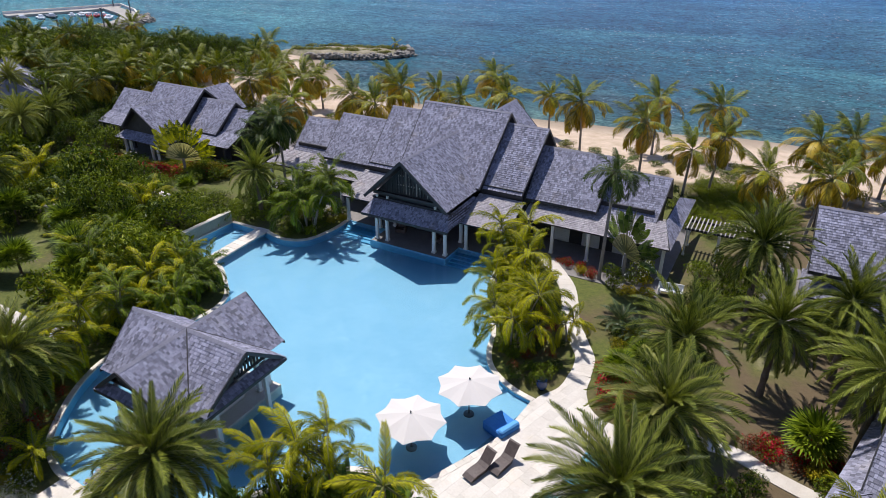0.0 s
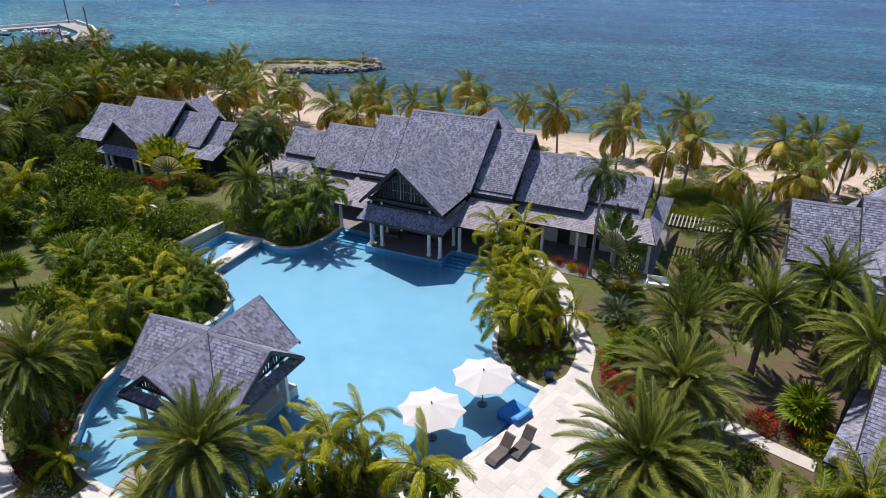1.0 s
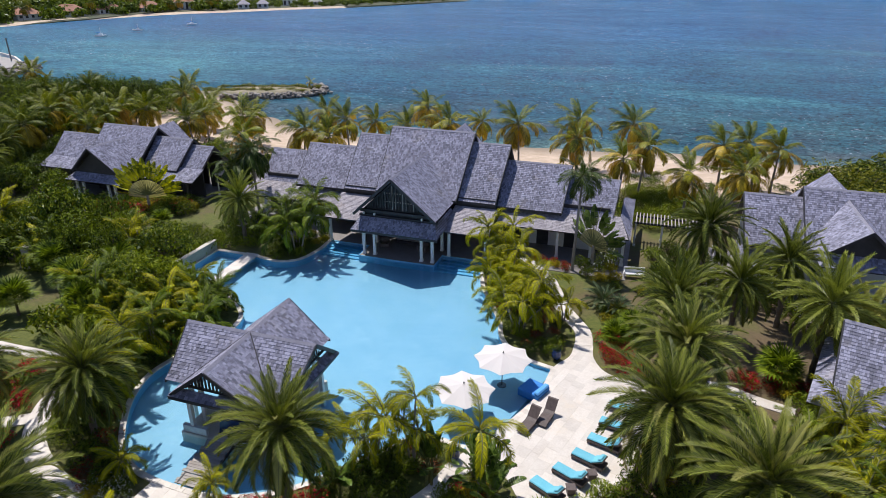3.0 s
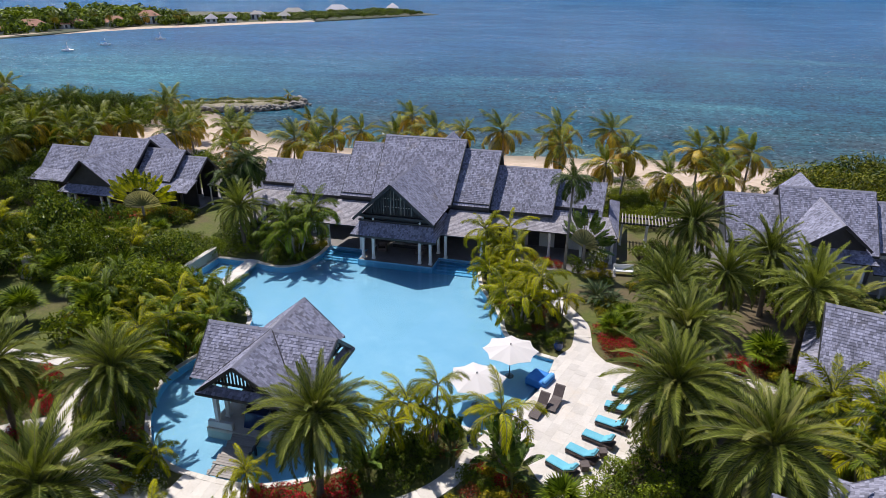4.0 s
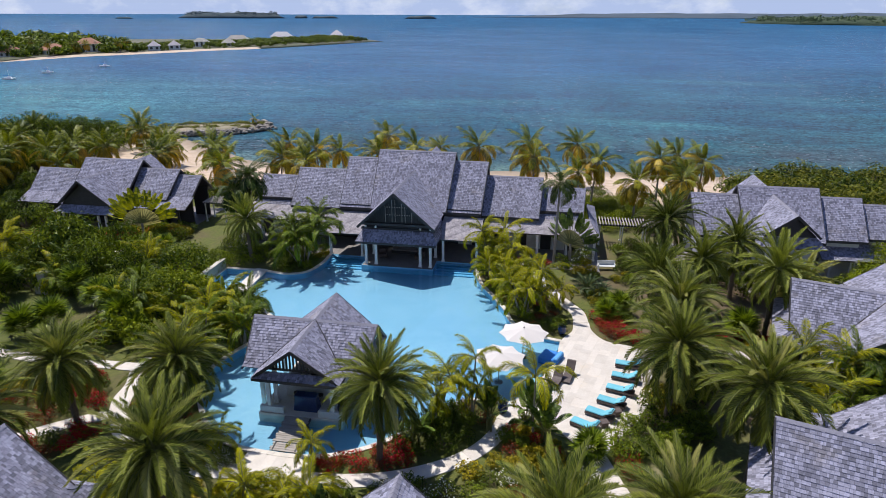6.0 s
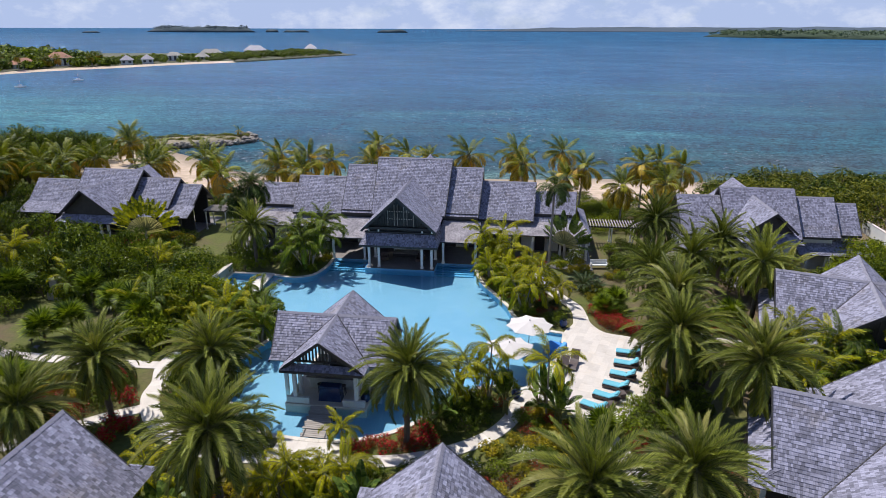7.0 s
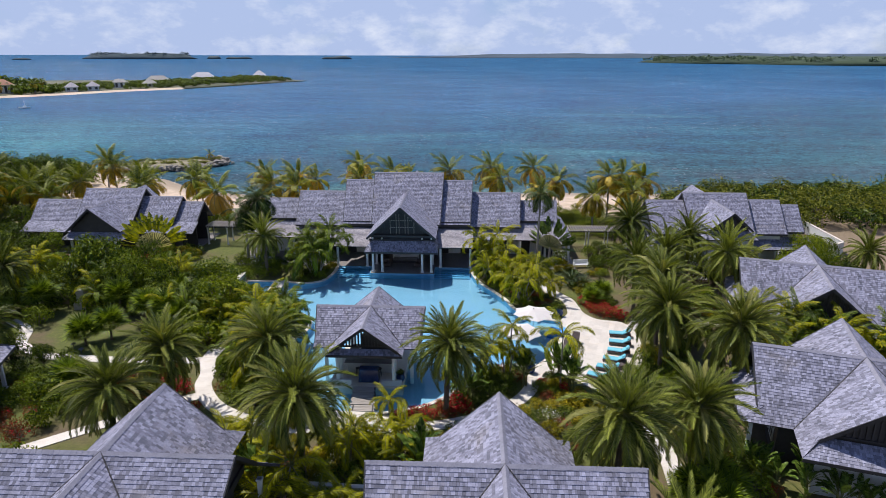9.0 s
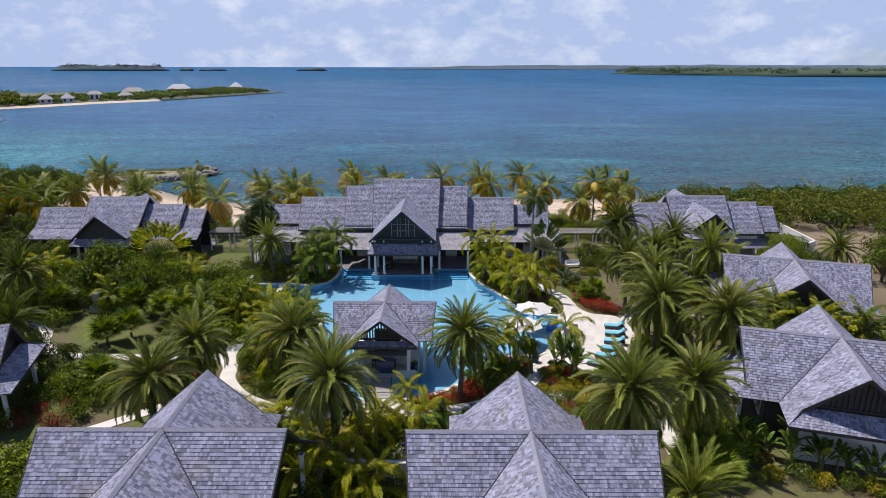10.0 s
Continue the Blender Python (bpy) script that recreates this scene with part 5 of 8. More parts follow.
def fan_palm(x, y, h, size, seed):
    """A palmetto: round pleated leaves cut into fingers."""
    rng = random.Random(seed)
    me = bpy.data.meshes.get("palmate_leaf")
    if not me:
        g = Geo()
        for k in range(17):
            a = radians(-125 + 250 * k / 16)
            d, c = Vector((math.cos(a), math.sin(a), 0)), Vector((0.55, 0, 0))
            w = Vector((-d.y, d.x, 0)) * 0.045
            g.add([c, c + d * 0.4 - w, c + d * 0.75 - Vector((0, 0, 0.1)), c + d * 0.4 + w], [(0, 1, 2, 3)])
        g.tube([(0, 0, 0), (0.55, 0, 0)], 0.015, 4, False)
        me = g.mesh("palmate_leaf", GREEN_PALM_LEAF)
    p = thing("fan_palm", pose(x, y, -0.05), "small fan palm with round fingered leaves", "palm tree", "fan palms")
    g, top = bent_trunk(h, (0, 0), 0.12, 0.1, rng, 7, 0.05)
    part("trunk", g, TRUNK, p)
    for k in range(26):
        m = Matrix.Translation(top) @ Matrix.Rotation(k * 2.4, 4, "Z") @ Matrix.Rotation(radians(-(75 - 85 * k / 26)), 4, "Y") @ Matrix.Scale(size * rng.uniform(0.85, 1.1), 4)
        part("leaf", me, None, p, m=m)
    return p


def leaf_cloud(g, rng, centre, radius, count, size, flat=0.8, thin=0.42):
    """Leaves over the outside of a lump."""
    c = Vector(centre)
    for _ in range(count):
        d = Vector((rng.gauss(0, 1), rng.gauss(0, 1), rng.gauss(0.25, 0.9))).normalized()
        p = c + Vector((d.x * radius, d.y * radius, d.z * radius * flat)) * rng.uniform(0.72, 1.08)
        out = (d + Vector((rng.gauss(0, .45), rng.gauss(0, .45), rng.gauss(0.25, .45)))).normalized()
        a = out.cross(Vector((rng.gauss(0, 1), rng.gauss(0, 1), rng.gauss(0, 0.6)))).normalized()
        b = out.cross(a)
        s = size * rng.uniform(0.65, 1.3)
        g.add([p - a * s * 0.5, p + b * s * thin * 0.5 + out * s * 0.08, p + a * s * 0.5 - out * s * 0.10, p - b * s * thin * 0.5 + out * s * 0.08], [(0, 1, 2, 3)])


def shrub_mesh(name, radius, height, leaves, size, material, seed, lumps=11, stem=0.0, second=None, share=0.0, box=False, thin=0.42):
    """A shrub or small tree of radius 1 x height: stems, limbs and lumps of leaves; some leaves may be blossom."""
    rng = random.Random(seed)
    leaf, wood, bloom = Geo(), Geo(), Geo()
    wood.tube([(0, 0, -0.1), (0.04, 0.02, height * 0.3), (0, 0, height * 0.55)], [0.09, 0.07, 0.03] if stem else [0.05, 0.04, 0.02], 6)
    for k in range(lumps):
        if box:
            c = Vector((rng.uniform(-.75, .75) * radius, rng.uniform(-.75, .75) * radius, height * (0.42 + 0.25 * rng.random())))
            r = radius * 0.42
        else:
            a, e = k * 2.4 + rng.random(), (k + 0.5) / lumps
            q = radius * 0.62 * math.sqrt(1 - (e * 0.85) ** 2) * rng.uniform(0.75, 1.25)
            c = Vector((q * math.cos(a), q * math.sin(a), stem + (height - stem) * (0.28 + 0.52 * e) * rng.uniform(0.88, 1.1)))
            r = radius * rng.uniform(0.34, 0.50)
        wood.tube([(0, 0, height * 0.2), tuple(c * 0.55 + Vector((0, 0, height * 0.1))), tuple(c)], [0.035, 0.025, 0.012], 4, False)
        n = leaves // lumps
        leaf_cloud(leaf, rng, c, r, round(n * (1 - share)), size, 0.8, thin)
        if share:
            leaf_cloud(bloom, rng, c + Vector((0, 0, r * 0.12)), r, round(n * share), size * 0.8, 0.85, 0.8)
    n1, n2 = len(leaf.f), len(wood.f)
    leaf.add(wood.v, wood.f)
    me = leaf.mesh(name, material)
    me.materials.append(BARK)
    me.polygons.foreach_set("material_index", [0] * n1 + [1] * n2)
    if share:
        BLOOMS[me.name] = bloom.mesh(name + "_blossom", second)
    return me


BLOOMS = {}
SHRUBS = {
    "green": [shrub_mesh("green_shrub_%d" % k, 1.0, 1.35, 620, 0.19, BUSH_LEAF, 100 + k) for k in range(3)],
    "dark": [shrub_mesh("dark_shrub_%d" % k, 1.0, 1.2, 620, 0.17, BUSH_DARK, 110 + k) for k in range(3)],
    "yellow": [shrub_mesh("yellow_shrub_%d" % k, 0.9, 0.95, 640, 0.2, BUSH_YELLOW, 120 + k) for k in range(2)],
    "rust": [shrub_mesh("rust_shrub_%d" % k, 0.9, 0.8, 480, 0.13, BUSH_RUST, 130 + k, 11, 0, RED_BLOSSOM, 0.12) for k in range(2)],
    "red": [shrub_mesh("bougainvillea_%d" % k, 0.9, 0.95, 820, 0.14, BUSH_LEAF, 140 + k, 12, 0, RED_BLOSSOM, 0.6) for k in range(3)],
    "white": [shrub_mesh("white_flowering_shrub_%d" % k, 0.9, 1.0, 560, 0.14, BUSH_LEAF, 150 + k, 12, 0, WHITE_BLOSSOM, 0.22) for k in range(2)],
    "hedge": [shrub_mesh("hedge_shrub_%d" % k, 1.0, 1.0, 760, 0.11, BUSH_LEAF, 160 + k, 9, 0, None, 0, True) for k in range(2)],
    "clipped": [shrub_mesh("clipped_hedge_%d" % k, 1.0, 1.0, 1100, 0.10, LIME_LEAF, 230 + k, 12, 0, None, 0, True) for k in range(2)],
    "lime": [shrub_mesh("lime_shrub_%d" % k, 1.0, 1.4, 560, 0.24, LIME_LEAF, 200 + k) for k in range(2)],
    "bower": [shrub_mesh("bower_tree_%d" % k, 1.0, 1.75, 2300, 0.12, (LIME_LEAF, BUSH_LEAF)[k], 210 + k, 22, 0.35) for k in range(2)],
    "strap": [shrub_mesh("strap_leaf_shrub_%d" % k, 1.0, 1.3, 420, 0.5, BUSH_LEAF, 170 + k, 9, 0, None, 0, False, 0.12) for k in range(2)],
    "grape": [shrub_mesh("sea_grape_%d" % k, 1.0, 1.25, 620, 0.17, SEA_GRAPE, 180 + k, 13) for k in range(3)],
    "mangrove": [shrub_mesh("mangrove_%d" % k, 1.0, 1.7, 1300, 0.11, BUSH_DARK, 220 + k, 18, 0.1) for k in range(2)],
    "tree": [shrub_mesh("broadleaf_tree_%d" % k, 1.0, 2.1, 900, 0.16, (BUSH_LEAF, BUSH_DARK)[k % 2], 190 + k, 15, 0.7) for k in range(3)],
}
WORDS = {
    "green": ("shrub", "dense green broad-leaved garden shrub"), "dark": ("dark_leaved_shrub", "dense dark green garden shrub"), "yellow": ("croton", "low yellow-green leafy garden shrub"),
    "rust": ("shrub", "low rust-red leafy garden shrub"), "red": ("bougainvillea", "bougainvillea shrub covered in red blossom"), "white": ("flowering_shrub", "green shrub dotted with white flowers"),
    "clipped": ("clipped_hedge", "clipped bright green hedge behind the main house"), "lime": ("bright_shrub", "dense bright green large-leaved garden shrub"), "hedge": ("hedge", "clipped rounded green hedge shrub"), "strap": ("strap_leaf_plant", "clump of long narrow green leaves"), "grape": ("sea_grape", "wind-clipped sea grape shrub behind the beach"),
    "bower": ("bower_tree", "broad bright green small-leaved tree with a rounded crown"),
    "mangrove": ("mangrove", "dark green mangrove tree by the water"),
    "tree": ("garden_tree", "small broad-leaved garden tree with a rounded crown")}


def shrub(kind, x, y, size, rng, flat=1.0, into=None):
    """One shrub; with into, its leaves join a thicket instead."""
    meshes = SHRUBS[kind]
    word, label = WORDS[kind]
    me = meshes[rng.randrange(len(meshes))]
    place = Matrix.LocRotScale((x, y, land_height(x, y) - 0.02), Euler((0, 0, rng.random() * 6.28)), (size * rng.uniform(0.9, 1.12), size * rng.uniform(0.9, 1.12), size * flat * rng.uniform(0.88, 1.12)))
    if into is not None:
        into.setdefault(me.name, []).append(place)
        return None
    ob = part(word, me, None, None, label)
    if me.name in BLOOMS:
        part("blossom", BLOOMS[me.name], None, ob)
    ob.matrix_basis = place
    tagged(ob, category="tree" if kind in ("tree", "bower") else "shrub", group=label.split(" ", 1)[1] + "s")
    return ob


def thicket(name, label, places):
    """Many shrubs grown together as one mesh."""
    verts, faces, slots, mats, k = [], [], [], [], 0
    for key, ms in places.items():
        me = bpy.data.meshes[key]
        co = np.empty(len(me.vertices) * 3)
        me.vertices.foreach_get("co", co)
        co = np.c_[co.reshape(-1, 3), np.ones(len(me.vertices))]
        fs = [tuple(p.vertices) for p in me.polygons]
        idx = [p.material_index for p in me.polygons]
        base = len(mats)
        mats.extend(me.materials)
        for m in ms:
            verts.append((co @ np.array(m).T)[:, :3])
            faces.extend(tuple(i + k for i in f) for f in fs)
            slots.extend(base + i for i in idx)
            k += len(co)
    me = bpy.data.meshes.new(name)
    me.from_pydata(np.concatenate(verts).tolist(), [], faces)
    for m in mats:
        me.materials.append(m)
    me.polygons.foreach_set("material_index", slots)
    return tagged(part(name, me, None, None, label), category="thicket", kind="stuff")


def fill(poly, kinds, gap, sizes, seed, flat=1.0, avoid=(), joined=None):
    """Shrubs at least gap apart within a polygon; kinds is a string of names with weights by repetition."""
    rng = random.Random(seed)
    names = kinds.split()
    xs, ys = [p[0] for p in poly], [p[1] for p in poly]
    done, places = [], {} if joined else None
    for _ in range(int(40 * (max(xs) - min(xs)) * (max(ys) - min(ys)) / gap ** 2)):
        x, y = rng.uniform(min(xs), max(xs)), rng.uniform(min(ys), max(ys))
        if not inside(x, y, poly) or any((x - a) ** 2 + (y - b) ** 2 < gap * gap for a, b in done):
            continue
        if any(inside(x, y, q) for q in avoid):
            continue
        done.append((x, y))
        shrub(rng.choice(names), x, y, rng.uniform(*sizes), rng, flat, places)
    if joined:
        thicket(joined[0], joined[1], places)


# ---- terraces, paths and things by the pool ----
DECK = curve_through([
    (17.4, -14.1, 1), (17.7, -13.3), (18.4, -12.0), (18.5, -10.2, 1), (19.9, -10.2, 1), (20.1, -11.8), (21.2, -13.4), (23.6, -14.2), (24.3, -17.0), (23.9, -20.5), (22.9, -23.6),
    (21.3, -26.2), (20.2, -28.2, 1), (18.9, -28.2, 1), (17.8, -26.9), (16.5, -25.2), (15.2, -24.9, 1), (14.3, -26.0, 1), (13.1, -25.6, 1), (14.0, -23.9, 1), (14.8, -22.7, 1), (16.1, -19.9), (17.0, -17.4)], 5)


def build_deck():
    """Large limestone slabs in rows of uneven length, cut to the curving edge."""
    deck = thing("terrace_deck", pose(0, 0, 0), "pale limestone paving beside the pool", "terrace", kind="structure")
    part("bedding", Geo().slab(DECK, -0.5, 0.008), STONE_COPING, deck)
    rng = random.Random(3)
    turn = math.atan2(-14.1 + 22.7, 17.4 - 14.8)
    c, s = math.cos(turn), math.sin(turn)
    local = [((x - 17) * c + (y + 18) * s, -(x - 17) * s + (y + 18) * c) for x, y in DECK]
    y, row = -10.0, 0
    while y < 10:
        h = rng.choice((0.55, 0.7, 0.85))
        x = -14 - rng.random()
        while x < 12:
            w = rng.choice((0.6, 0.85, 1.1, 1.35))
            poly = clip_rect(local, x + 0.003, x + w - 0.003, y + 0.003, y + h - 0.003)
            if poly:
                flat, last = [], None
                for a, b in poly:
                    if last is None or math.hypot(a - last[0], b - last[1]) > 1e-4:
                        flat.append((17 + a * c - b * s, -18 + a * s + b * c))
                        last = (a, b)
                if len(flat) > 2:
                    part("paving_slab", Geo().slab(flat, -0.03, 0.02 + rng.uniform(0, 0.004)), STONE_DECK, deck)
            x += w
        y += h
    return deck


def build_path(points, width, label, seed):
    """A garden path of cross-laid slabs."""
    rng = random.Random(seed)
    path = thing("garden_path", pose(0, 0, 0), label, "path", "garden paths", kind="structure")
    line = curve_through(points, 8, False)
    left, right = offset_line(line, width / 2, False), offset_line(line, -width / 2, False)
    part("bedding", Geo().slab(left + right[::-1], -0.2, 0.002), STONE_COPING, path)
    total, cut = 0.0, 0
    for k in range(1, len(line)):
        total += math.hypot(line[k][0] - line[k - 1][0], line[k][1] - line[k - 1][1])
        if total > 0.62 or k == len(line) - 1:
            poly = [left[i] for i in range(cut, k + 1)] + [right[i] for i in range(k, cut - 1, -1)]
            c = Vector((sum(p[0] for p in poly) / len(poly), sum(p[1] for p in poly) / len(poly)))
            poly = [tuple(c + (Vector(p) - c) * 0.985) for p in poly]
            part("paving_slab", Geo().slab(poly[::-1], -0.05, 0.012 + rng.uniform(0, 0.006)), STONE_DECK, path)
            total, cut = 0.0, k
    return line


PATHS = [
    ([(11.6, 3.9), (13.4, 1.9), (14.7, 0.2), (15.7, -2.0), (16.6, -4.4), (17.9, -6.6), (18.9, -8.3), (19.2, -10.2)], 1.3, "pale stone path curving from the house to the pool"),
    ([(13.7, -25.8), (13.2, -27.6), (12.2, -29.3), (10.8, -30.7), (8.8, -32.0), (6.6, -32.9), (4.2, -33.4), (2.0, -33.5), (0.0, -33.4)], 1.15, "pale stone path curving round the pool"),
    ([(-1.6, -33.6), (-3.6, -33.9), (-5.6, -33.8), (-8.0, -33.0), (-10.1, -31.9), (-11.8, -30.4), (-13.2, -28.2), (-13.6, -26.2), (-14.4, -24.4), (-14.6, -22.4), (-14.3, -19.8)], 1.3, "pale stone path winding behind the pool bar"),
    ([(-14.8, -24.0), (-18.5, -24.1), (-23.0, -24.2), (-29.4, -23.8)], 1.1, "straight pale stone path across a lawn"),
    ([(-12.8, -29.8), (-14.9, -31.2), (-17.5, -33.5), (-20.2, -35.8), (-23.5, -38.5)], 1.1, "pale stone path leading to a cottage"),
    ([(-29.4, -23.8), (-33.0, -21.6), (-34.6, -18.6), (-37.6, -16.4)], 1.1, "pale stone path curving off the lawn"),
    ([(23.9, -15.5), (26.0, -13.0), (28.6, -12.6), (30.8, -13.4), (33.0, -14.0)], 1.0, "pale stone path under date palms"),
    ([(19.5, -28.2), (20.3, -30.5), (21.2, -33.0), (21.6, -36.0), (21.4, -39.0)], 1.3, "pale stone path leading off the terrace"),
]


def boardwalk():
    b = thing("boardwalk", pose(0, 0, 0), "short silvered timber boardwalk from the path to the bar", "boardwalk")
    n = 17
    for k in range(n):
        s0, s1 = k / n, (k + 0.9) / n
        z = 0.06 if k < n - 4 else 0.0
        pts = []
        for s in (s0, s1):
            for xa, xb in ((-1.0, -0.62), (0.66, 1.22)):
                pts.append((xa + (xb - xa) * s + (0.06 * ((k * 7) % 3) - 0.06), -27.95 - 3.5 * s))
        part("plank", Geo().slab([pts[0], pts[2], pts[3], pts[1]], z - 0.05, z), WEATHERED_PLANK, b)
    for sgn in (-0.75, 0.75):
        part("joist", Geo().beam((sgn, -27.9, -0.06), (sgn + 0.3, -31.4, -0.06), 0.1, 0.14), DARK_WOOD, b)
        for y in (-28.6, -30.2):
            part("post", Geo().box((sgn + 0.02, y - 0.06, -1.25), (sgn + 0.14, y + 0.06, -0.1)), DARK_WOOD, b)


def pool_bridge():
    b = thing("footbridge", pose(0, 0, 0), "flat pale stone footbridge over the pool's arm", "bridge")
    for k in range(10):
        y = -11.2 + k * 0.75
        x = -14.75 + 0.04 * (10 - k)
        part("slab", Geo().box((x, y, -0.08), (x + 1.35, y + 0.738, 0.07), bevel=0.012), STONE_COPING, b)
    part("beam", Geo().box((-14.4, -11.0, -0.4), (-13.6, -3.9, -0.08)), POOL_WALL, b)


def umbrella(x, y, apex, floor, turn, label):
    u = thing("parasol", pose(x, y, 0, 0, 0, turn), label, "parasol", "white parasols")
    g = Geo()
    R, n = 2.0, 8
    rim = []
    for k in range(n * 4):
        a, q = 2 * math.pi * k / (n * 4), (k % 4) / 4
        r = R * (1 - 0.15 * math.sin(math.pi * q))
        rim.append((r * math.cos(a), r * math.sin(a), apex - 0.42 - 0.03 * math.sin(math.pi * q)))
    mid = [(p[0] * 0.5, p[1] * 0.5, apex - 0.2) for p in rim]
    m = len(rim)
    for dz, flip in ((0, False), (-0.012, True)):
        pts = [(0, 0, apex + dz)] + [(a, b, c + dz) for a, b, c in mid] + [(a, b, c + dz) for a, b, c in rim]
        fs = [(0, 1 + k, 1 + (k + 1) % m) for k in range(m)] + [(1 + k, 1 + m + k, 1 + m + (k + 1) % m, 1 + (k + 1) % m) for k in range(m)]
        g.add(pts, [f[::-1] for f in fs] if flip else fs)
    canopy = part("canopy", g, CANVAS, u, "cream canvas with a scalloped edge")
    part("pole", Geo().tube([(0, 0, floor), (0, 0, apex - 0.02)], 0.035, 10), METAL, u)
    part("finial", Geo().lathe([(0.03, 0), (0.06, 0.05), (0.03, 0.1), (0.01, 0.16)], (0, 0, apex), 8), METAL, u)
    part("base", Geo().lathe([(0.32, 0), (0.32, 0.07), (0.08, 0.12), (0.05, 0.3)], (0, 0, floor), 14), METAL, u)
    for k in range(n):
        a = 2 * math.pi * k / n
        d = Vector((math.cos(a), math.sin(a), 0))
        rib = part("rib", Geo().beam(Vector((0, 0, apex - 0.05)), d * R * 0.99 + Vector((0, 0, apex - 0.46)), 0.025), METAL, u)
        part("strut", Geo().beam(Vector((0, 0, apex - 0.75)), d * R * 0.52 + Vector((0, 0, apex - 0.28)), 0.02), METAL, rib)
    return u


def cushion(g, lo, hi, m=None):
    g.box(lo, hi, m, bevel=0.045)
    return g


def lounger_proto():
    """Lies along +y from its foot at the origin; the head is raised."""
    u = thing("sun_lounger", pose(0, 0, 0), "dark wicker sun lounger with a turquoise cushion, head raised", "sun lounger", "turquoise sun loungers")
    base = Geo().box((-0.36, 0, 0.12), (0.36, 1.98, 0.30), bevel=0.02)
    part("frame", base, WICKER, u)
    for x in (-0.31, 0.31):
        for y in (0.08, 1.86):
            part("leg", Geo().box((x - 0.035, y - 0.035, 0), (x + 0.035, y + 0.035, 0.14)), WICKER, u)
    part("seat_cushion", cushion(Geo(), (-0.34, 0.0, 0.30), (0.34, 1.30, 0.40)), TEAL, u)
    tilt = Matrix.Translation((0, 1.28, 0.32)) @ Matrix.Rotation(radians(32), 4, "X")
    part("back_cushion", cushion(Geo(), (-0.34, 0.0, 0.02), (0.34, 0.74, 0.12), tilt), TEAL, u)
    part("backrest", Geo().box((-0.35, 0.0, -0.04), (0.35, 0.76, 0.015), tilt, bevel=0.01), WICKER, u)
    part("head_pillow", cushion(Geo(), (-0.28, 0.46, 0.12), (0.28, 0.72, 0.21), tilt), TEAL, u, "rolled head pillow")
    return u


def curved_lounger(x, y, turn):
    """A bare wicker lounger: a low bed and a high curving back."""
    u = thing("wicker_lounger", pose(x, y, 0.02, 0, 0, turn), "bare brown wicker lounger with a high curved back", "sun lounger", "brown wicker loungers")
    prof = [(0.0, 0.16), (0.25, 0.30), (0.7, 0.32), (1.1, 0.30), (1.35, 0.42), (1.6, 0.72), (1.82, 1.0), (1.92, 1.02)]
    rings = [[(-0.34, yy, z), (0.34, yy, z), (0.34, yy + 0.03, z - 0.07), (-0.34, yy + 0.03, z - 0.07)] for yy, z in prof]
    part("shell", Geo().tube_rings(rings), WICKER, u, smooth=False)
    part("plinth", Geo().box((-0.30, 0.2, 0.0), (0.30, 1.35, 0.26), bevel=0.03), WICKER, u)
    return u


def side_table(x, y, turn):
    u = thing("side_table", pose(x, y, 0.02, 0, 0, turn), "small dark wicker side table beside sun loungers", "side table", "wicker side tables")
    part("top", Geo().box((-0.27, -0.27, 0.40), (0.27, 0.27, 0.45), bevel=0.012), WICKER, u)
    part("body", Geo().box((-0.22, -0.22, 0.0), (0.22, 0.22, 0.40), bevel=0.02), WICKER, u)


def float_bed(x, y, turn):
    u = thing("pool_daybed", pose(x, y, -0.30, 0, 0, turn), "blue cushioned daybed lying in the shallow water", "daybed")
    part("mattress", Geo().box((-0.8, -0.75, 0.0), (0.8, 0.75, 0.62), bevel=0.06), BLUE_CUSHION, u)
    for k in range(3):
        part("seam", Geo().box((-0.81, -0.38 + 0.38 * k - 0.01, 0.05), (0.4, -0.38 + 0.38 * k + 0.01, 0.628)), BLUE_CUSHION, u)
    part("bolster", Geo().box((0.42, -0.72, 0.60), (0.80, 0.72, 0.80), bevel=0.08), BLUE_PALE, u, "light blue bolster")


def pot(x, y, size, label="glazed dark blue garden pot with a small plant"):
    u = thing("plant_pot", pose(x, y, 0.02), label, "pot", "blue glazed pots")
    part("pot", Geo().lathe([(0.2 * size, 0), (0.34 * size, 0.25 * size), (0.36 * size, 0.5 * size), (0.26 * size, 0.68 * size), (0.31 * size, 0.74 * size), (0.27 * size, 0.74 * size), (0.25 * size, 0.66 * size)], (0, 0, 0), 16), GLAZED_BLUE, u, smooth=True)
    part("foliage", SHRUBS["dark"][0], None, u, m=Matrix.Translation((0, 0, 0.6 * size)) @ Matrix.Scale(0.42 * size, 4))


def bench(x, y, turn):
    u = thing("garden_bench", pose(x, y, -0.03, 0, 0, turn), "white painted garden bench on the lawn", "bench")
    part("seat", Geo().box((-0.95, -0.3, 0.38), (0.95, 0.3, 0.45), bevel=0.012), WHITE_PAINT, u)
    part("backrest", Geo().box((-0.95, 0.26, 0.45), (0.95, 0.33, 0.95), bevel=0.012), WHITE_PAINT, u)
    for s in (-0.88, 0.88):
        part("arm", Geo().box((s - 0.04, -0.3, 0.45), (s + 0.04, 0.3, 0.66), bevel=0.012), WHITE_PAINT, u)
        for y2 in (-0.24, 0.24):
            part("leg", Geo().box((s - 0.04, y2 - 0.04, 0), (s + 0.04, y2 + 0.04, 0.38)), WHITE_PAINT, u)


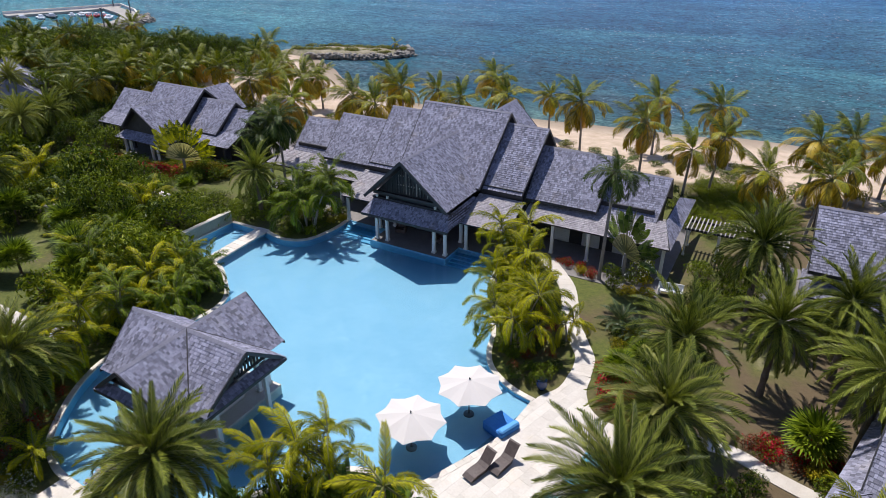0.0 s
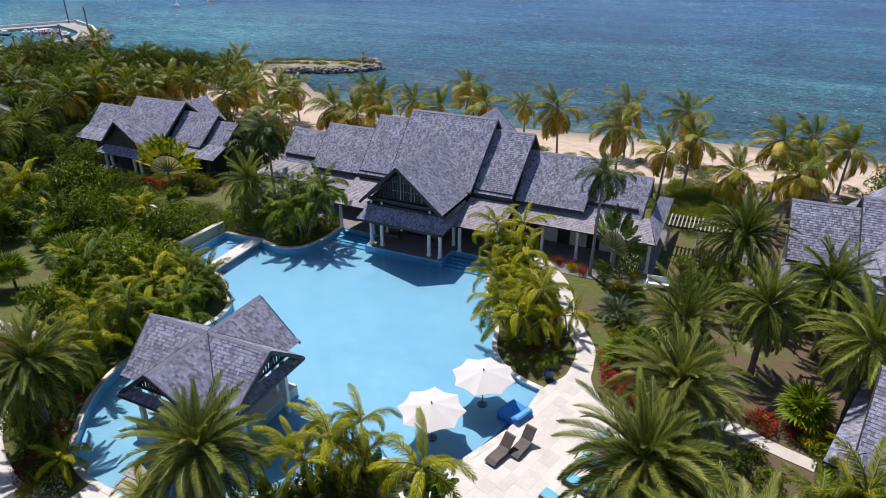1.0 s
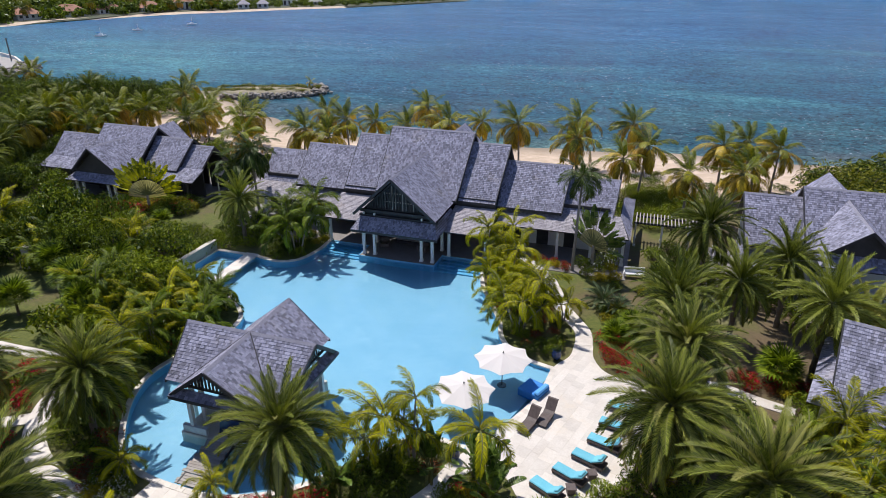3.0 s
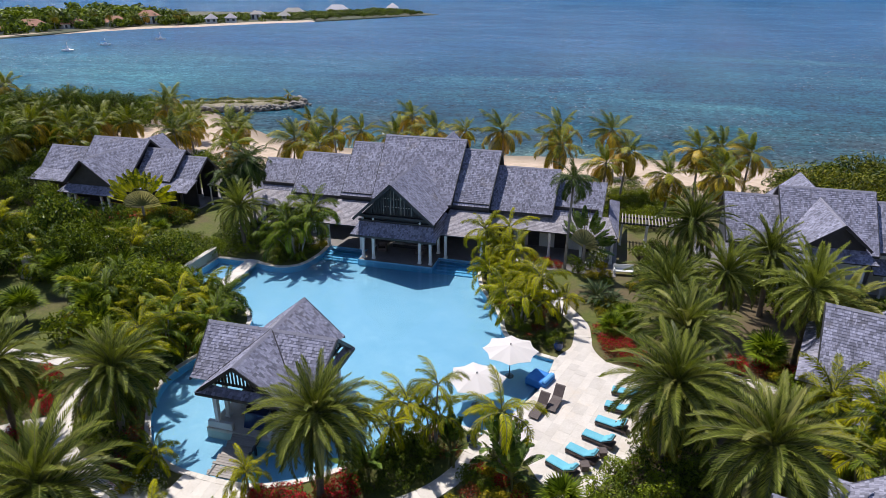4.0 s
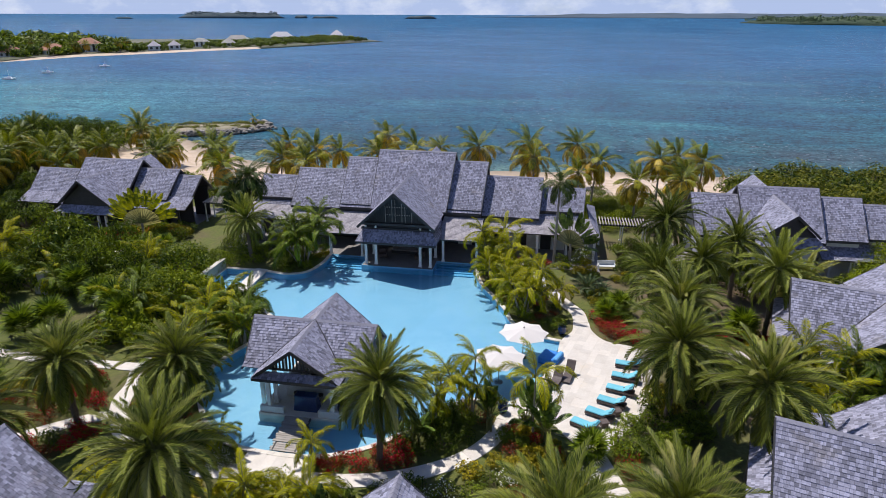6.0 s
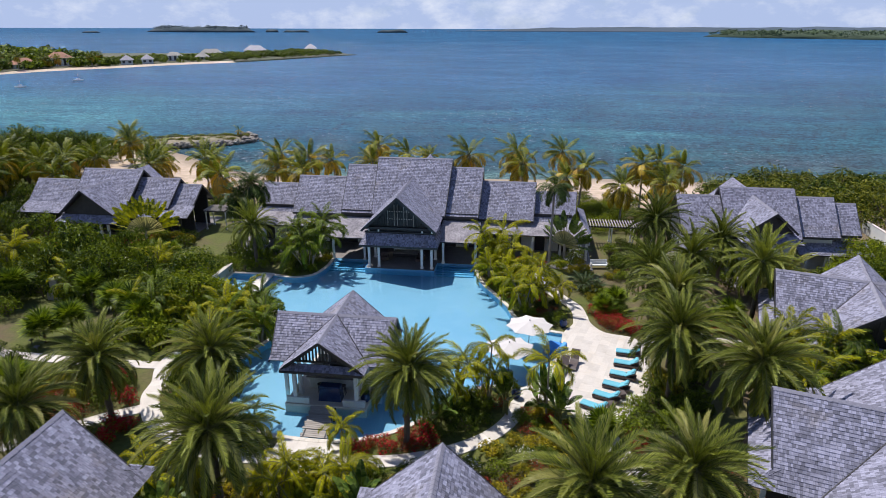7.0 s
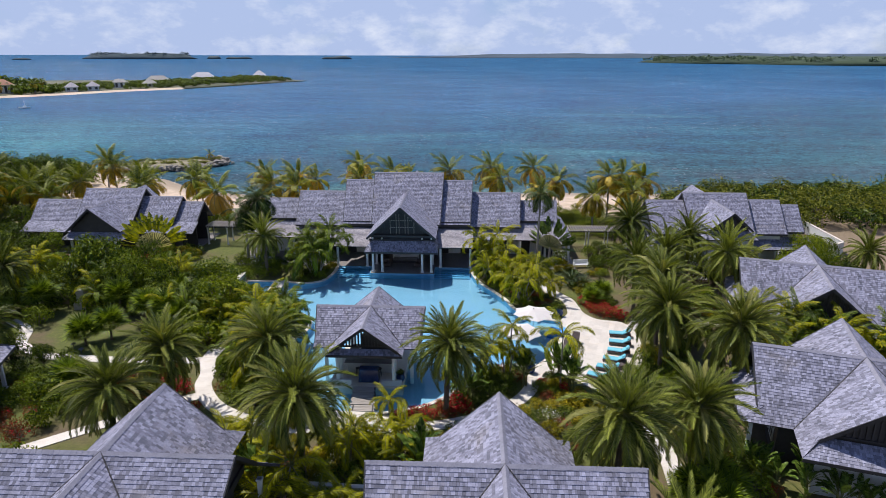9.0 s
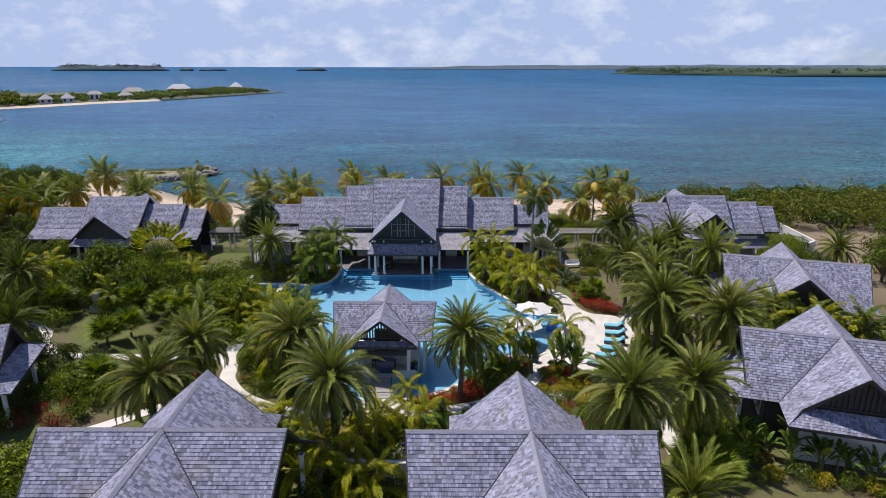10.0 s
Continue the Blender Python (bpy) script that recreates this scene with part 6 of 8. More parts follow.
def pergola(x0, x1, y0, y1, z):
    u = thing("pergola", pose(0, 0, 0), "silvered timber pergola of open slats joining the houses", "pergola", "pergolas")
    for y in (y0, y1):
        part("beam", Geo().box((x0, y - 0.06, z - 0.2), (x1, y + 0.06, z)), DARK_WOOD, u)
        n = max(2, round((x1 - x0) / 2.6))
        for k in range(n + 1):
            column("post", u, x0 + 0.2 + (x1 - x0 - 0.4) * k / n, y, -0.05, z - 0.2, 0.14)
    n = int((x1 - x0) / 0.34)
    for k in range(n):
        x = x0 + (k + 0.5) * (x1 - x0) / n
        part("slat", Geo().box((x - 0.05, y0 - 0.45, z + 0.002), (x + 0.05, y1 + 0.45, z + 0.14)), WEATHERED_PLANK, u)


def low_wall(points, h, w, label, material=None):
    u = thing("garden_wall", pose(0, 0, 0), label, "wall", "garden walls")
    for a, b in zip(points, points[1:]):
        part("wall_panel", Geo().beam((*a, h / 2 - 0.1), (*b, h / 2 - 0.1), w, h + 0.2), material or WHITE_WALL, u)
        part("wall_cap", Geo().beam((*a, h + 0.03), (*b, h + 0.03), w + 0.08, 0.06), STONE_COPING, u)


def fence(x0, y0, x1, y1):
    u = thing("picket_fence", pose(0, 0, 0), "low dark picket fence on the lawn", "fence")
    a, b = Vector((x0, y0, 0)), Vector((x1, y1, 0))
    n = int((b - a).length / 0.28)
    for z in (0.3, 0.75):
        part("rail", Geo().beam(a + Vector((0, 0, z)), b + Vector((0, 0, z)), 0.05, 0.08), DARK_WOOD, u)
    for k in range(n + 1):
        p = a.lerp(b, k / n)
        part("picket", Geo().box((p.x - 0.035, p.y - 0.05, -0.05), (p.x + 0.035, p.y - 0.02, 0.95)), DARK_WOOD, u)


def porch_furniture():
    bed = thing("porch_daybed", pose(0.0, 4.6, 0.0), "wide daybed with a white arched back under the porch", "daybed")
    arch = [(-1.7, 0.3)] + [(1.7 * math.cos(math.pi - math.pi * k / 12), 0.95 + 0.55 * math.sin(math.pi * k / 12)) for k in range(13)] + [(1.7, 0.3)]
    g = Geo().add([(x, 0.0, z) for x, z in arch] + [(x, 0.12, z) for x, z in arch], [tuple(range(15)), tuple(range(29, 14, -1))] + [(k, 15 + k, 15 + (k + 1) % 15, (k + 1) % 15) for k in range(15)])
    part("headboard", g, WHITE_PAINT, bed, "white arched back")
    part("frame", Geo().box((-1.6, -1.2, 0.0), (1.6, -0.01, 0.32), bevel=0.02), DARK_WOOD, bed)
    part("mattress", Geo().box((-1.55, -1.15, 0.32), (1.55, -0.02, 0.5), bevel=0.05), DARK_FLOOR, bed)
    for k, x in enumerate((-2.3, 1.9)):
        c = thing("armchair", pose(x, 2.1, 0.0, 0, 0, 15 - 30 * k), "dark cushioned armchair on the porch", "armchair", "porch armchairs")
        part("seat", Geo().box((-0.4, -0.4, 0.1), (0.4, 0.4, 0.45), bevel=0.04), WICKER, c)
        part("backrest", Geo().box((-0.4, 0.28, 0.4), (0.4, 0.42, 0.9), bevel=0.04), WICKER, c)
        for s in (-0.42, 0.42):
            part("arm", Geo().box((s - 0.06, -0.4, 0.1), (s + 0.06, 0.4, 0.65), bevel=0.03), WICKER, c)


def bar_stool(x, y):
    u = thing("bar_stool", pose(x, y, 0.06), "dark round-seated bar stool at the counter", "stool", "bar stools")
    part("seat", Geo().lathe([(0.17, 0.68), (0.19, 0.71), (0.19, 0.75), (0.15, 0.77)], (0, 0, 0), 12), DARK_WOOD, u)
    for k in range(4):
        a = math.pi / 4 + k * math.pi / 2
        part("leg", Geo().beam((0.19 * math.cos(a), 0.19 * math.sin(a), 0), (0.12 * math.cos(a), 0.12 * math.sin(a), 0.7), 0.035), DARK_WOOD, u)


def path_lamp(x, y):
    u = thing("path_lamp", pose(x, y, -0.05), "low dark bollard lamp by the path", "lamp", "path lamps")
    part("post", Geo().tube([(0, 0, 0), (0, 0, 0.5)], 0.04, 8), METAL, u)
    part("hood", Geo().lathe([(0.05, 0.46), (0.24, 0.5), (0.1, 0.6), (0.02, 0.64)], (0, 0, 0), 10), METAL, u)


def boulder(x, y, size, seed):
    rng = random.Random(seed)
    bm = bmesh.new()
    bmesh.ops.create_icosphere(bm, subdivisions=2, radius=size)
    for v in bm.verts:
        v.co *= 1 + 0.35 * noise.noise(v.co * 1.6 / size + Vector((seed, 0, 0)))
        v.co.z *= 0.65
    me = bpy.data.meshes.new("boulder")
    bm.to_mesh(me)
    bm.free()
    me.materials.append(ROCK)
    ob = part("boulder", me, None, None, "rough grey garden boulder", m=pose(x, y, size * 0.3, 0, 0, rng.random() * 360))
    return tagged(ob, category="rock", group="garden boulders")


build_deck()
for k, (pts, w, words) in enumerate(PATHS):
    build_path(pts, w, words, 60 + k)
build_path([(-1.9, -32.8), (-0.3, -32.9), (1.4, -32.9), (2.6, -32.9)], 2.0, "pale stone landing at the end of the boardwalk", 80)
boardwalk()
pool_bridge()
umbrella(14.4, -16.7, 2.35, -0.30, 8, "white parasol with a scalloped edge standing in shallow water")
umbrella(12.83, -20.72, 2.28, -0.30, 20, "white parasol with a scalloped edge standing in shallow water")
LOUNGE = lounger_proto()
FEET = [(18.15, -25.25, 118), (19.15, -23.85, 114), (20.0, -22.35, 110), (20.7, -20.75, 106), (21.2, -19.0, 102), (21.6, -17.2, 98)]
LOUNGE.matrix_basis = pose(FEET[0][0], FEET[0][1], 0.02, 0, 0, -FEET[0][2])
for x, y, a in FEET[1:]:
    copy_thing(LOUNGE, pose(x, y, 0.02, 0, 0, -a))
side_table(20.25, -25.35, 20)
side_table(21.2, -23.9, 20)
side_table(22.2, -21.1, 20)
curved_lounger(16.75, -21.6, -18)
curved_lounger(17.75, -20.55, -14)
float_bed(16.65, -17.0, -22)
pot(17.5, -12.75, 1.0)
pot(13.5, -24.9, 1.0)
pot(2.7, -26.9, 1.0)
bench(22.2, 2.9, 8)
pergola(21.6, 29.8, 10.6, 12.6, 2.6)
pergola(-28.6, -20.0, 10.6, 12.6, 2.6)
low_wall([(-18.25, -3.9), (-18.25, -10.0)], 1.0, 0.4, "weathered grey-green retaining wall at the pool's arm", MOSSY)
low_wall([(-31.5, -3.6), (-27.2, -4.1)], 0.8, 1.2, "broad white garden wall among shrubs")
low_wall([(-1.3, -41.2), (3.0, -41.4)], 1.0, 0.25, "white garden wall between two cottages")
low_wall([(54.2, 7.4), (58.2, 10.3), (58.5, 21.6)], 1.6, 0.25, "long white boundary wall behind a villa")
fence(24.4, 8.9, 28.0, 8.0)
porch_furniture()
for x in (-0.9, 0.0, 0.9):
    bar_stool(x, -26.2)
path_lamp(-26.3, -23.2)
path_lamp(-27.6, -22.2)
grill = thing("covered_grill", pose(0.15, -26.9, 0.06), "grill under a fitted dark blue cover", "grill")
part("cover", Geo().box((-0.85, -0.4, 0.0), (0.85, 0.4, 1.0), taper=0.12, bevel=0.0).box((-0.8, -0.36, 1.0), (0.8, 0.36, 1.16), bevel=0.05), GLAZED_BLUE, grill)
boulder(24.9, -25.8, 0.55, 1)
boulder(26.2, -31.0, 0.4, 2)
plinth = thing("stone_pedestal", pose(-32.3, -12.8, -0.05), "grey stepped stone pedestal among shrubs", "pedestal")
part("block", Geo().box((-0.7, -0.7, 0), (0.7, 0.7, 0.8), bevel=0.04), CONCRETE, plinth)
part("column_stub", Geo().box((-0.45, -0.45, 0.8), (0.45, 0.45, 2.1), bevel=0.06), CONCRETE, plinth)


# ---- planting ----
DATES = [(6.6, -31.5, 5.9, 0.96), (-2.0, -39.6, 6.3, 1.05), (-7.2, -30.2, 5.2, 1.0), (-13.9, -31.6, 5.1, 0.95), (-15.0, -37.8, 5.1, 0.98), (16.9, -41.2, 6.3, 1.06), (22.7, -38.4, 5.1, 1.02),
         (24.5, -23.6, 5.8, 1.14), (28.3, -29.0, 6.4, 1.10), (25.5, -18.8, 6.6, 1.05), (34.4, -10.2, 6.3, 1.05), (27.7, 2.0, 6.2, 1.05), (29.5, -6.6, 5.3, 0.95), (25.2, -11.6, 5.9, 1.0),
         (-16.2, -1.7, 4.8, 0.9), (33.4, -2.6, 5.7, 0.95), (37.2, -8.6, 4.4, 0.9), (18.4, -47.8, 3.6, 0.95), (54.5, -0.6, 3.6, 0.9), (-39.4, -14.3, 5.0, 1.0), (-31.8, -26.8, 4.6, 0.95)]
for k, (x, y, h, s) in enumerate(DATES):
    date_palm(x, y, h, s, k, fronds=112 if k < 10 else 0)

# x, y, height of the crown over the datum, size
BEACH_PALMS = [(5.0, 33.0, 7.0, 1.15), (-13.3, 44.8, 5.9, 1.1), (-5.4, 32.0, 6.8, 1.1), (12.2, 42.5, 5.9, 1.15), (13.3, 30.0, 6.2, 1.1), (20.4, 43.0, 5.9, 1.15), (21.5, 26.3, 7.0, 1.0), (19.3, 23.5, 5.8, 0.92),
               (26.7, 20.5, 5.8, 0.98), (30.7, 29.0, 7.0, 1.0), (31.0, 18.5, 6.6, 0.95), (34.7, 34.5, 6.2, 1.15), (38.0, 36.4, 5.2, 1.1), (-10.4, 27.5, 6.6, 1.0), (-20.9, 32.3, 5.9, 1.15), (-30.4, 44.0, 4.2, 1.1),
               (-19.7, 41.5, 3.8, 1.0), (-19.1, 22.5, 6.0, 1.1), (-23.6, 23.5, 6.3, 1.15), (-3.0, 43.5, 4.4, 0.85), (34.2, 25.0, 6.0, 0.95),
               (-39.0, 32.0, 5.3, 1.15), (-49.2, 36.0, 3.8, 1.1), (-31.2, 19.5, 5.8, 1.1), (-63.0, 38.0, 3.6, 1.1), (-70.7, 38.3, 3.4, 1.15), (-56.0, 46.0, 3.4, 1.0), (-62.2, 28.5, 4.6, 1.15), (-46.5, 29.0, 4.6, 1.1), (-52.0, 39.5, 4.2, 1.1), (-40.8, 38.5, 3.9, 1.0)]
for k, (x, y, top, size) in enumerate(BEACH_PALMS):
    coconut_palm(x, y, top - 0.4 - land_height(x, y), size, k, 21 if k < 21 else 0)
rng = random.Random(77)
for k in range(18):
    coconut_palm(rng.uniform(-118, -60), rng.uniform(12, 58), rng.uniform(4, 6.5), rng.uniform(0.9, 1.15), 100 + k, 0)

for k, (x, y) in enumerate([(-81.3, 18.6), (-69.8, 14.9), (-64.3, 15.5), (-68.4, 22.5), (-56.7, 3.4), (-55.2, -1.5), (-63.2, 25.1), (-76.5, 9.5), (-74.0, 28.0), (-60.5, 8.5), (-62.0, -4.0), (-71.0, 2.0), (-57.5, 19.5)]):
    if y > 12:
        coconut_palm(x, y, 4.4 + 0.4 * (k % 4), 1.05 + 0.05 * (k % 3), 400 + k, 0)
    else:
        far_date_palm(x, y, 4.4 + 0.3 * (k % 4), 0.9 + 0.05 * (k % 3), k)
royal_palm(16.6, 2.6, 9.3, 0.88, 1, "slender palm with hanging fronds by the verandah")
royal_palm(-18.6, 4.6, 8.0, 1.15, 2, "tall dark green palm with a broad crown")
royal_palm(-20.2, 3.2, 6.6, 1.05, 3, "tall dark green palm with a broad crown")
areca_clump(10.4, -1.6, 5.2, 6, 1.2, 1, None, 10, 1.4)
areca_clump(11.7, -3.9, 4.2, 5, 1.1, 2, None, 10, 1.2)
areca_clump(13.9, -9.4, 4.0, 6, 1.1, 3, None, 10, 1.4)
areca_clump(13.7, -6.4, 3.6, 4, 1.05, 4, None, 9, 1.0)
areca_clump(-10.4, -1.6, 5.0, 6, 1.4, 5, GREEN_FRONDS, 13, 1.7, "clump of green palms on a planted island in the pool")
areca_clump(-11.6, 0.8, 4.0, 4, 1.0, 6, None, 8, 1.3)
areca_clump(11.4, -26.2, 4.9, 3, 1.1, 7, None, 9, 0.5)
areca_clump(9.2, -27.0, 3.6, 4, 1.1, 8, None, 9, 1.1)
areca_clump(15.6, -27.3, 4.6, 1, 1.15, 9, None, 9, 0.1, "single slender areca palm in a flower bed")
areca_clump(-2.7, -42.4, 2.6, 4, 1.2, 10)
areca_clump(0.4, -37.6, 2.4, 4, 1.1, 11)
areca_clump(3.6, -37.0, 2.0, 4, 1.0, 12)
areca_clump(0.8, -43.6, 2.0, 3, 1.1, 13)
areca_clump(-6.6, -38.0, 2.2, 4, 1.1, 14)
areca_clump(35.6, -21.8, 4.4, 4, 1.3, 15, whole=True)
areca_clump(38.8, -23.4, 3.8, 4, 1.3, 16, whole=True)
areca_clump(42.0, -24.8, 3.8, 4, 1.3, 17, whole=True)
areca_clump(33.2, -19.6, 3.6, 3, 1.25, 18, whole=True)
areca_clump(45.6, -25.6, 3.6, 4, 1.3, 30, whole=True)
areca_clump(34.6, -24.6, 3.2, 3, 1.2, 31, whole=True)
areca_clump(-3.5, -31.9, 1.2, 1, 0.75, 19, None, 14, 0.1, "small feathery palm beside the pool")
areca_clump(2.4, -31.9, 1.3, 1, 0.8, 20, None, 14, 0.1, "small feathery palm beside the pool")
areca_clump(17.2, -7.0, 1.6, 2, 0.8, 21, None, 8, 0.4)
areca_clump(36.8, -29.4, 2.4, 4, 1.2, 22, whole=True)
areca_clump(-20.5, -15.0, 2.6, 4, 1.2, 23, GREEN_FRONDS, 8)
areca_clump(-13.0, -14.0, 2.2, 4, 1.0, 24, GREEN_FRONDS, 8)
areca_clump(-10.6, -15.6, 2.0, 4, 1.0, 25, GREEN_FRONDS, 8)
areca_clump(-16.0, -18.0, 2.4, 4, 1.1, 26)
areca_clump(-24.0, -11.5, 2.6, 4, 1.1, 27, GREEN_FRONDS, 8)
areca_clump(-12.5, -20.5, 2.0, 3, 1.0, 28)
travellers_palm(18.3, 3.4, 2.5, -40, 1.12, 1, "fan-shaped traveller's palm beside the verandah")
travellers_palm(-32.3, 2.9, 2.0, 20, 1.3, 2, "fan-shaped traveller's palm before a dark villa")
for k, (x, y, s) in enumerate([(13.1, -26.9, 1.0), (15.4, -26.7, 1.1), (16.2, -27.9, 1.0), (8.4, -29.4, 0.9), (5.8, -38.4, 1.0), (29.6, -39.0, 0.9), (33.5, -44.0, 0.9), (-4.6, -40.6, 1.0)]):
    banana_clump(x, y, s, 400 + k)
for k, (x, y, h, s) in enumerate([(32.4, -10.9, 1.2, 1.5), (19.2, -28.6, 0.6, 1.2), (-26.0, -2.2, 1.6, 1.1), (21.4, -9.4, 0.8, 1.2), (23.6, -38.9, 0.6, 1.4), (22.6, -8.0, 1.0, 1.2)]):
    fan_palm(x, y, h, s, 500 + k)
for k, (x, y, s) in enumerate([(27.3, -38.6, 0.75), (28.6, -39.8, 0.7), (30.0, -40.6, 0.75), (31.4, -41.4, 0.7), (32.8, -42.2, 0.75), (26.9, -37.2, 0.7)]):
    banana_clump(x, y, s, 420 + k)
for k, (x, y, h) in enumerate([(22.7, -40.6, 0.8), (24.0, -40.0, 0.6), (23.2, -41.6, 0.7), (21.8, -40.0, 0.6)]):
    fan_palm(x, y, h, 1.3, 560 + k)
cycad(20.0, -3.5, 1.25, 1)
cycad(21.2, -4.6, 1.1, 2)
cycad(-16.5, -13.0, 1.2, 3)

HOUSES = [[(x + a * s, y + b * s) for a, b in ((-1, -1), (1, -1), (1, 1), (-1, 1))] for x, y, s in ((10, -46.8, 6.6), (-9.9, -46.7, 6.6), (34.1, -34.5, 6.4), (40.8, -15.4, 6.2), (-34.1, -34.5, 6.6))]
WAYS = []
for pts, w, _ in PATHS:
    ln = curve_through(pts, 4, False)
    WAYS.append(offset_line(ln, w / 2 + 0.55, False) + offset_line(ln, -w / 2 - 0.55, False)[::-1])
KEEP = HOUSES + WAYS + [[(-34.0, -22.8), (-22.4, -22.8), (-22.6, -18.6), (-27.5, -16.6), (-31.0, -13.6), (-34.0, -14.2)], offset_line(POOL_LINE, -0.8), DECK, [(-22, 4.2), (22, 4.2), (22, 18), (-22, 18)], [(-52.5, 3.5), (-28.5, 3.5), (-28.5, 16), (-52.5, 16)], [(30, 2.0), (51, 2.0), (51, 14), (30, 14)], [(-3, -34.5), (3.2, -34.5), (3.2, -31), (-3, -31)]]

BENCH = [[(20.7, 0.2), (23.8, 0.2), (23.8, 4.2), (20.7, 4.2)]]

# bank west of the pool
fill([(-9.6, -13.4), (-12.8, -12.0), (-18.9, -11.2), (-22.5, -7.5), (-27, -6), (-38, -4.5), (-52, -8), (-52, -19), (-31, -18.5), (-29, -13.5), (-22, -15), (-20, -21.5), (-15.8, -21.5), (-12.8, -24), (-10.4, -23), (-9.8, -20.5), (-8.8, -17.2)],
     "green green lime strap dark dark yellow lime lime", 1.75, (0.9, 1.9), 1, 1.1, KEEP)
fill([(-29, -3.4), (-22.4, -3.2), (-22.5, -7.5), (-18.9, -10.8), (-18.8, -4.2), (-21, -1.6)], "green strap dark", 1.4, (0.8, 1.3), 2, 1, KEEP)
fill([(-36, -5), (-29, -4.8), (-25, -7), (-22, -11), (-29, -13), (-36, -11)], "tree tree green", 2.3, (1.6, 2.1), 3, 1.2, KEEP)
for k, (x, y, h, s) in enumerate([(-22.5, -12.0, 1.6, 1.7), (-27.5, -14.2, 2.0, 1.6), (-32.0, -9.5, 1.8, 1.6), (-18.2, -13.4, 1.2, 1.5), (-35.5, -14.5, 2.0, 1.7), (-17.5, -20.2, 1.0, 1.4)]):
    fan_palm(x, y, h, s, 520 + k)
for k, (x, y, h) in enumerate([(-24.6, -8.4, 3.0), (-30.4, -12.4, 3.2), (-34.6, -7.4, 3.0), (-19.6, -17.6, 2.6), (-13.2, -17.8, 2.4), (-10.8, -14.6, 1.8), (-40.5, -9.0, 3.4), (-44.0, -15.5, 3.0)]):
    areca_clump(x, y, h, 3, 1.2, 40 + k, None, 7, 1.0, "", True)
# strip between the pool, the path and the bar
fill([(-9.6, -22), (-9.9, -24), (-9.1, -26.6), (-7.4, -29.2), (-5.4, -31.2), (-3.2, -32.3), (-5, -33.6), (-8.6, -32.8), (-10.6, -30.6), (-12.2, -27.6), (-13.2, -24.5), (-13.4, -20.6), (-11, -20)], "green dark green hedge rust", 1.1, (0.8, 1.2), 4, 1, KEEP)
fill([(-3.6, -32.0), (-5.5, -33.0), (-3.8, -34.0), (-2.2, -33.2)], "rust yellow white", 0.8, (0.6, 0.8), 5)
# beds south of the pool
fill([(2.9, -32.2), (5.2, -31.2), (7.4, -29.6), (8.6, -30.8), (6.2, -32.1), (4.0, -32.6)], "red rust red red", 0.85, (0.75, 1.0), 6, 0.9)
fill([(7.2, -29.2), (9.0, -26.6), (10.6, -24.9), (12.6, -24.3), (13.0, -25.6), (12.2, -27.6), (10.8, -29.6), (8.8, -31.0)], "dark rust green strap dark", 1.0, (0.7, 1.1), 7, 1, KEEP)
fill([(14.4, -26.6), (15.6, -25.8), (16.8, -27.0), (17.8, -28.6), (16.6, -29.6), (14.6, -29.0), (13.8, -28.0)], "red red green yellow", 0.85, (0.6, 0.9), 8, 1)
fill([(14.0, -29.2), (18.6, -29.4), (20.2, -33), (18, -37), (14.5, -37.5), (12.5, -35.5), (11.8, -31.4)], "yellow green dark rust yellow white", 1.15, (0.7, 1.05), 9, 0.9, KEEP)
fill([(-6.5, -35.8), (1.5, -34.9), (6.0, -34.6), (10.4, -32.8), (12.5, -36), (11, -40), (4, -40.5), (3, -40), (-2, -40.2), (-5, -42), (-3, -46), (-2.4, -50), (2.4, -50), (3.0, -43), (-6, -39.5)], "green yellow yellow rust white green strap", 1.3, (0.7, 1.15), 10, 1, KEEP)
# east garden
fill([(20.4, -9.0), (21.4, -8.2), (22.4, -10.2), (23.8, -13.2), (22.2, -13.2), (20.9, -12.2)], "red red red red rust", 0.75, (0.9, 1.15), 11, 0.95)
fill([(19.8, -4.6), (21.4, -4.6), (22.8, -8.0), (23.6, -11.4), (22.2, -9.6), (20.9, -7.4)], "green rust yellow green", 1.0, (0.7, 1.0), 12)
fill([(29.2, -11.8), (31.6, -10.6), (34.0, -11.0), (33.6, -12.6), (30.2, -12.4)], "red red rust yellow", 0.9, (0.75, 1.0), 13)
fill([(33.0, -13.4), (36.0, -11.8), (36.0, -19), (33.4, -21.0), (32.0, -18.0)], "yellow green green", 1.1, (0.7, 1.1), 14, 1, KEEP)
fill([(22.4, -24.6), (24.4, -21.0), (27.0, -20.0), (27.0, -25.0), (23.6, -28.2), (21.4, -29.0), (20.9, -27.4)], "green strap dark yellow", 1.2, (0.8, 1.2), 15)
fill([(21.2, -27.6), (22.0, -28.6), (21.4, -30.4), (20.6, -29.0)], "red rust yellow", 0.7, (0.6, 0.8), 16)
fill([(22.6, -33.4), (26.5, -32.0), (27.2, -36.2), (27.0, -40.6), (31.5, -43.6), (38, -46.5), (37.5, -44.6), (31, -41.9), (25.5, -42.2), (22.4, -40)], "green green strap rust yellow dark", 1.1, (0.7, 1.05), 17, 1, KEEP)
fill([(30, -29), (34, -28), (39, -27.5), (44, -30), (44, -24), (36, -21.5), (31.5, -22)], "green yellow strap green", 1.4, (0.9, 1.3), 18, 1, KEEP)
fill([(16.2, 3.6), (21.8, 4.0), (23.5, 1.4), (24.6, -0.6), (21.0, 0.6), (17.6, 1.8)], "green white hedge yellow green", 1.15, (0.7, 1.0), 19, 1, BENCH)
fill([(12.6, 4.0), (16.0, 3.8), (16.0, 2.4), (14.6, 2.6)], "rust red yellow", 0.8, (0.6, 0.8), 20)
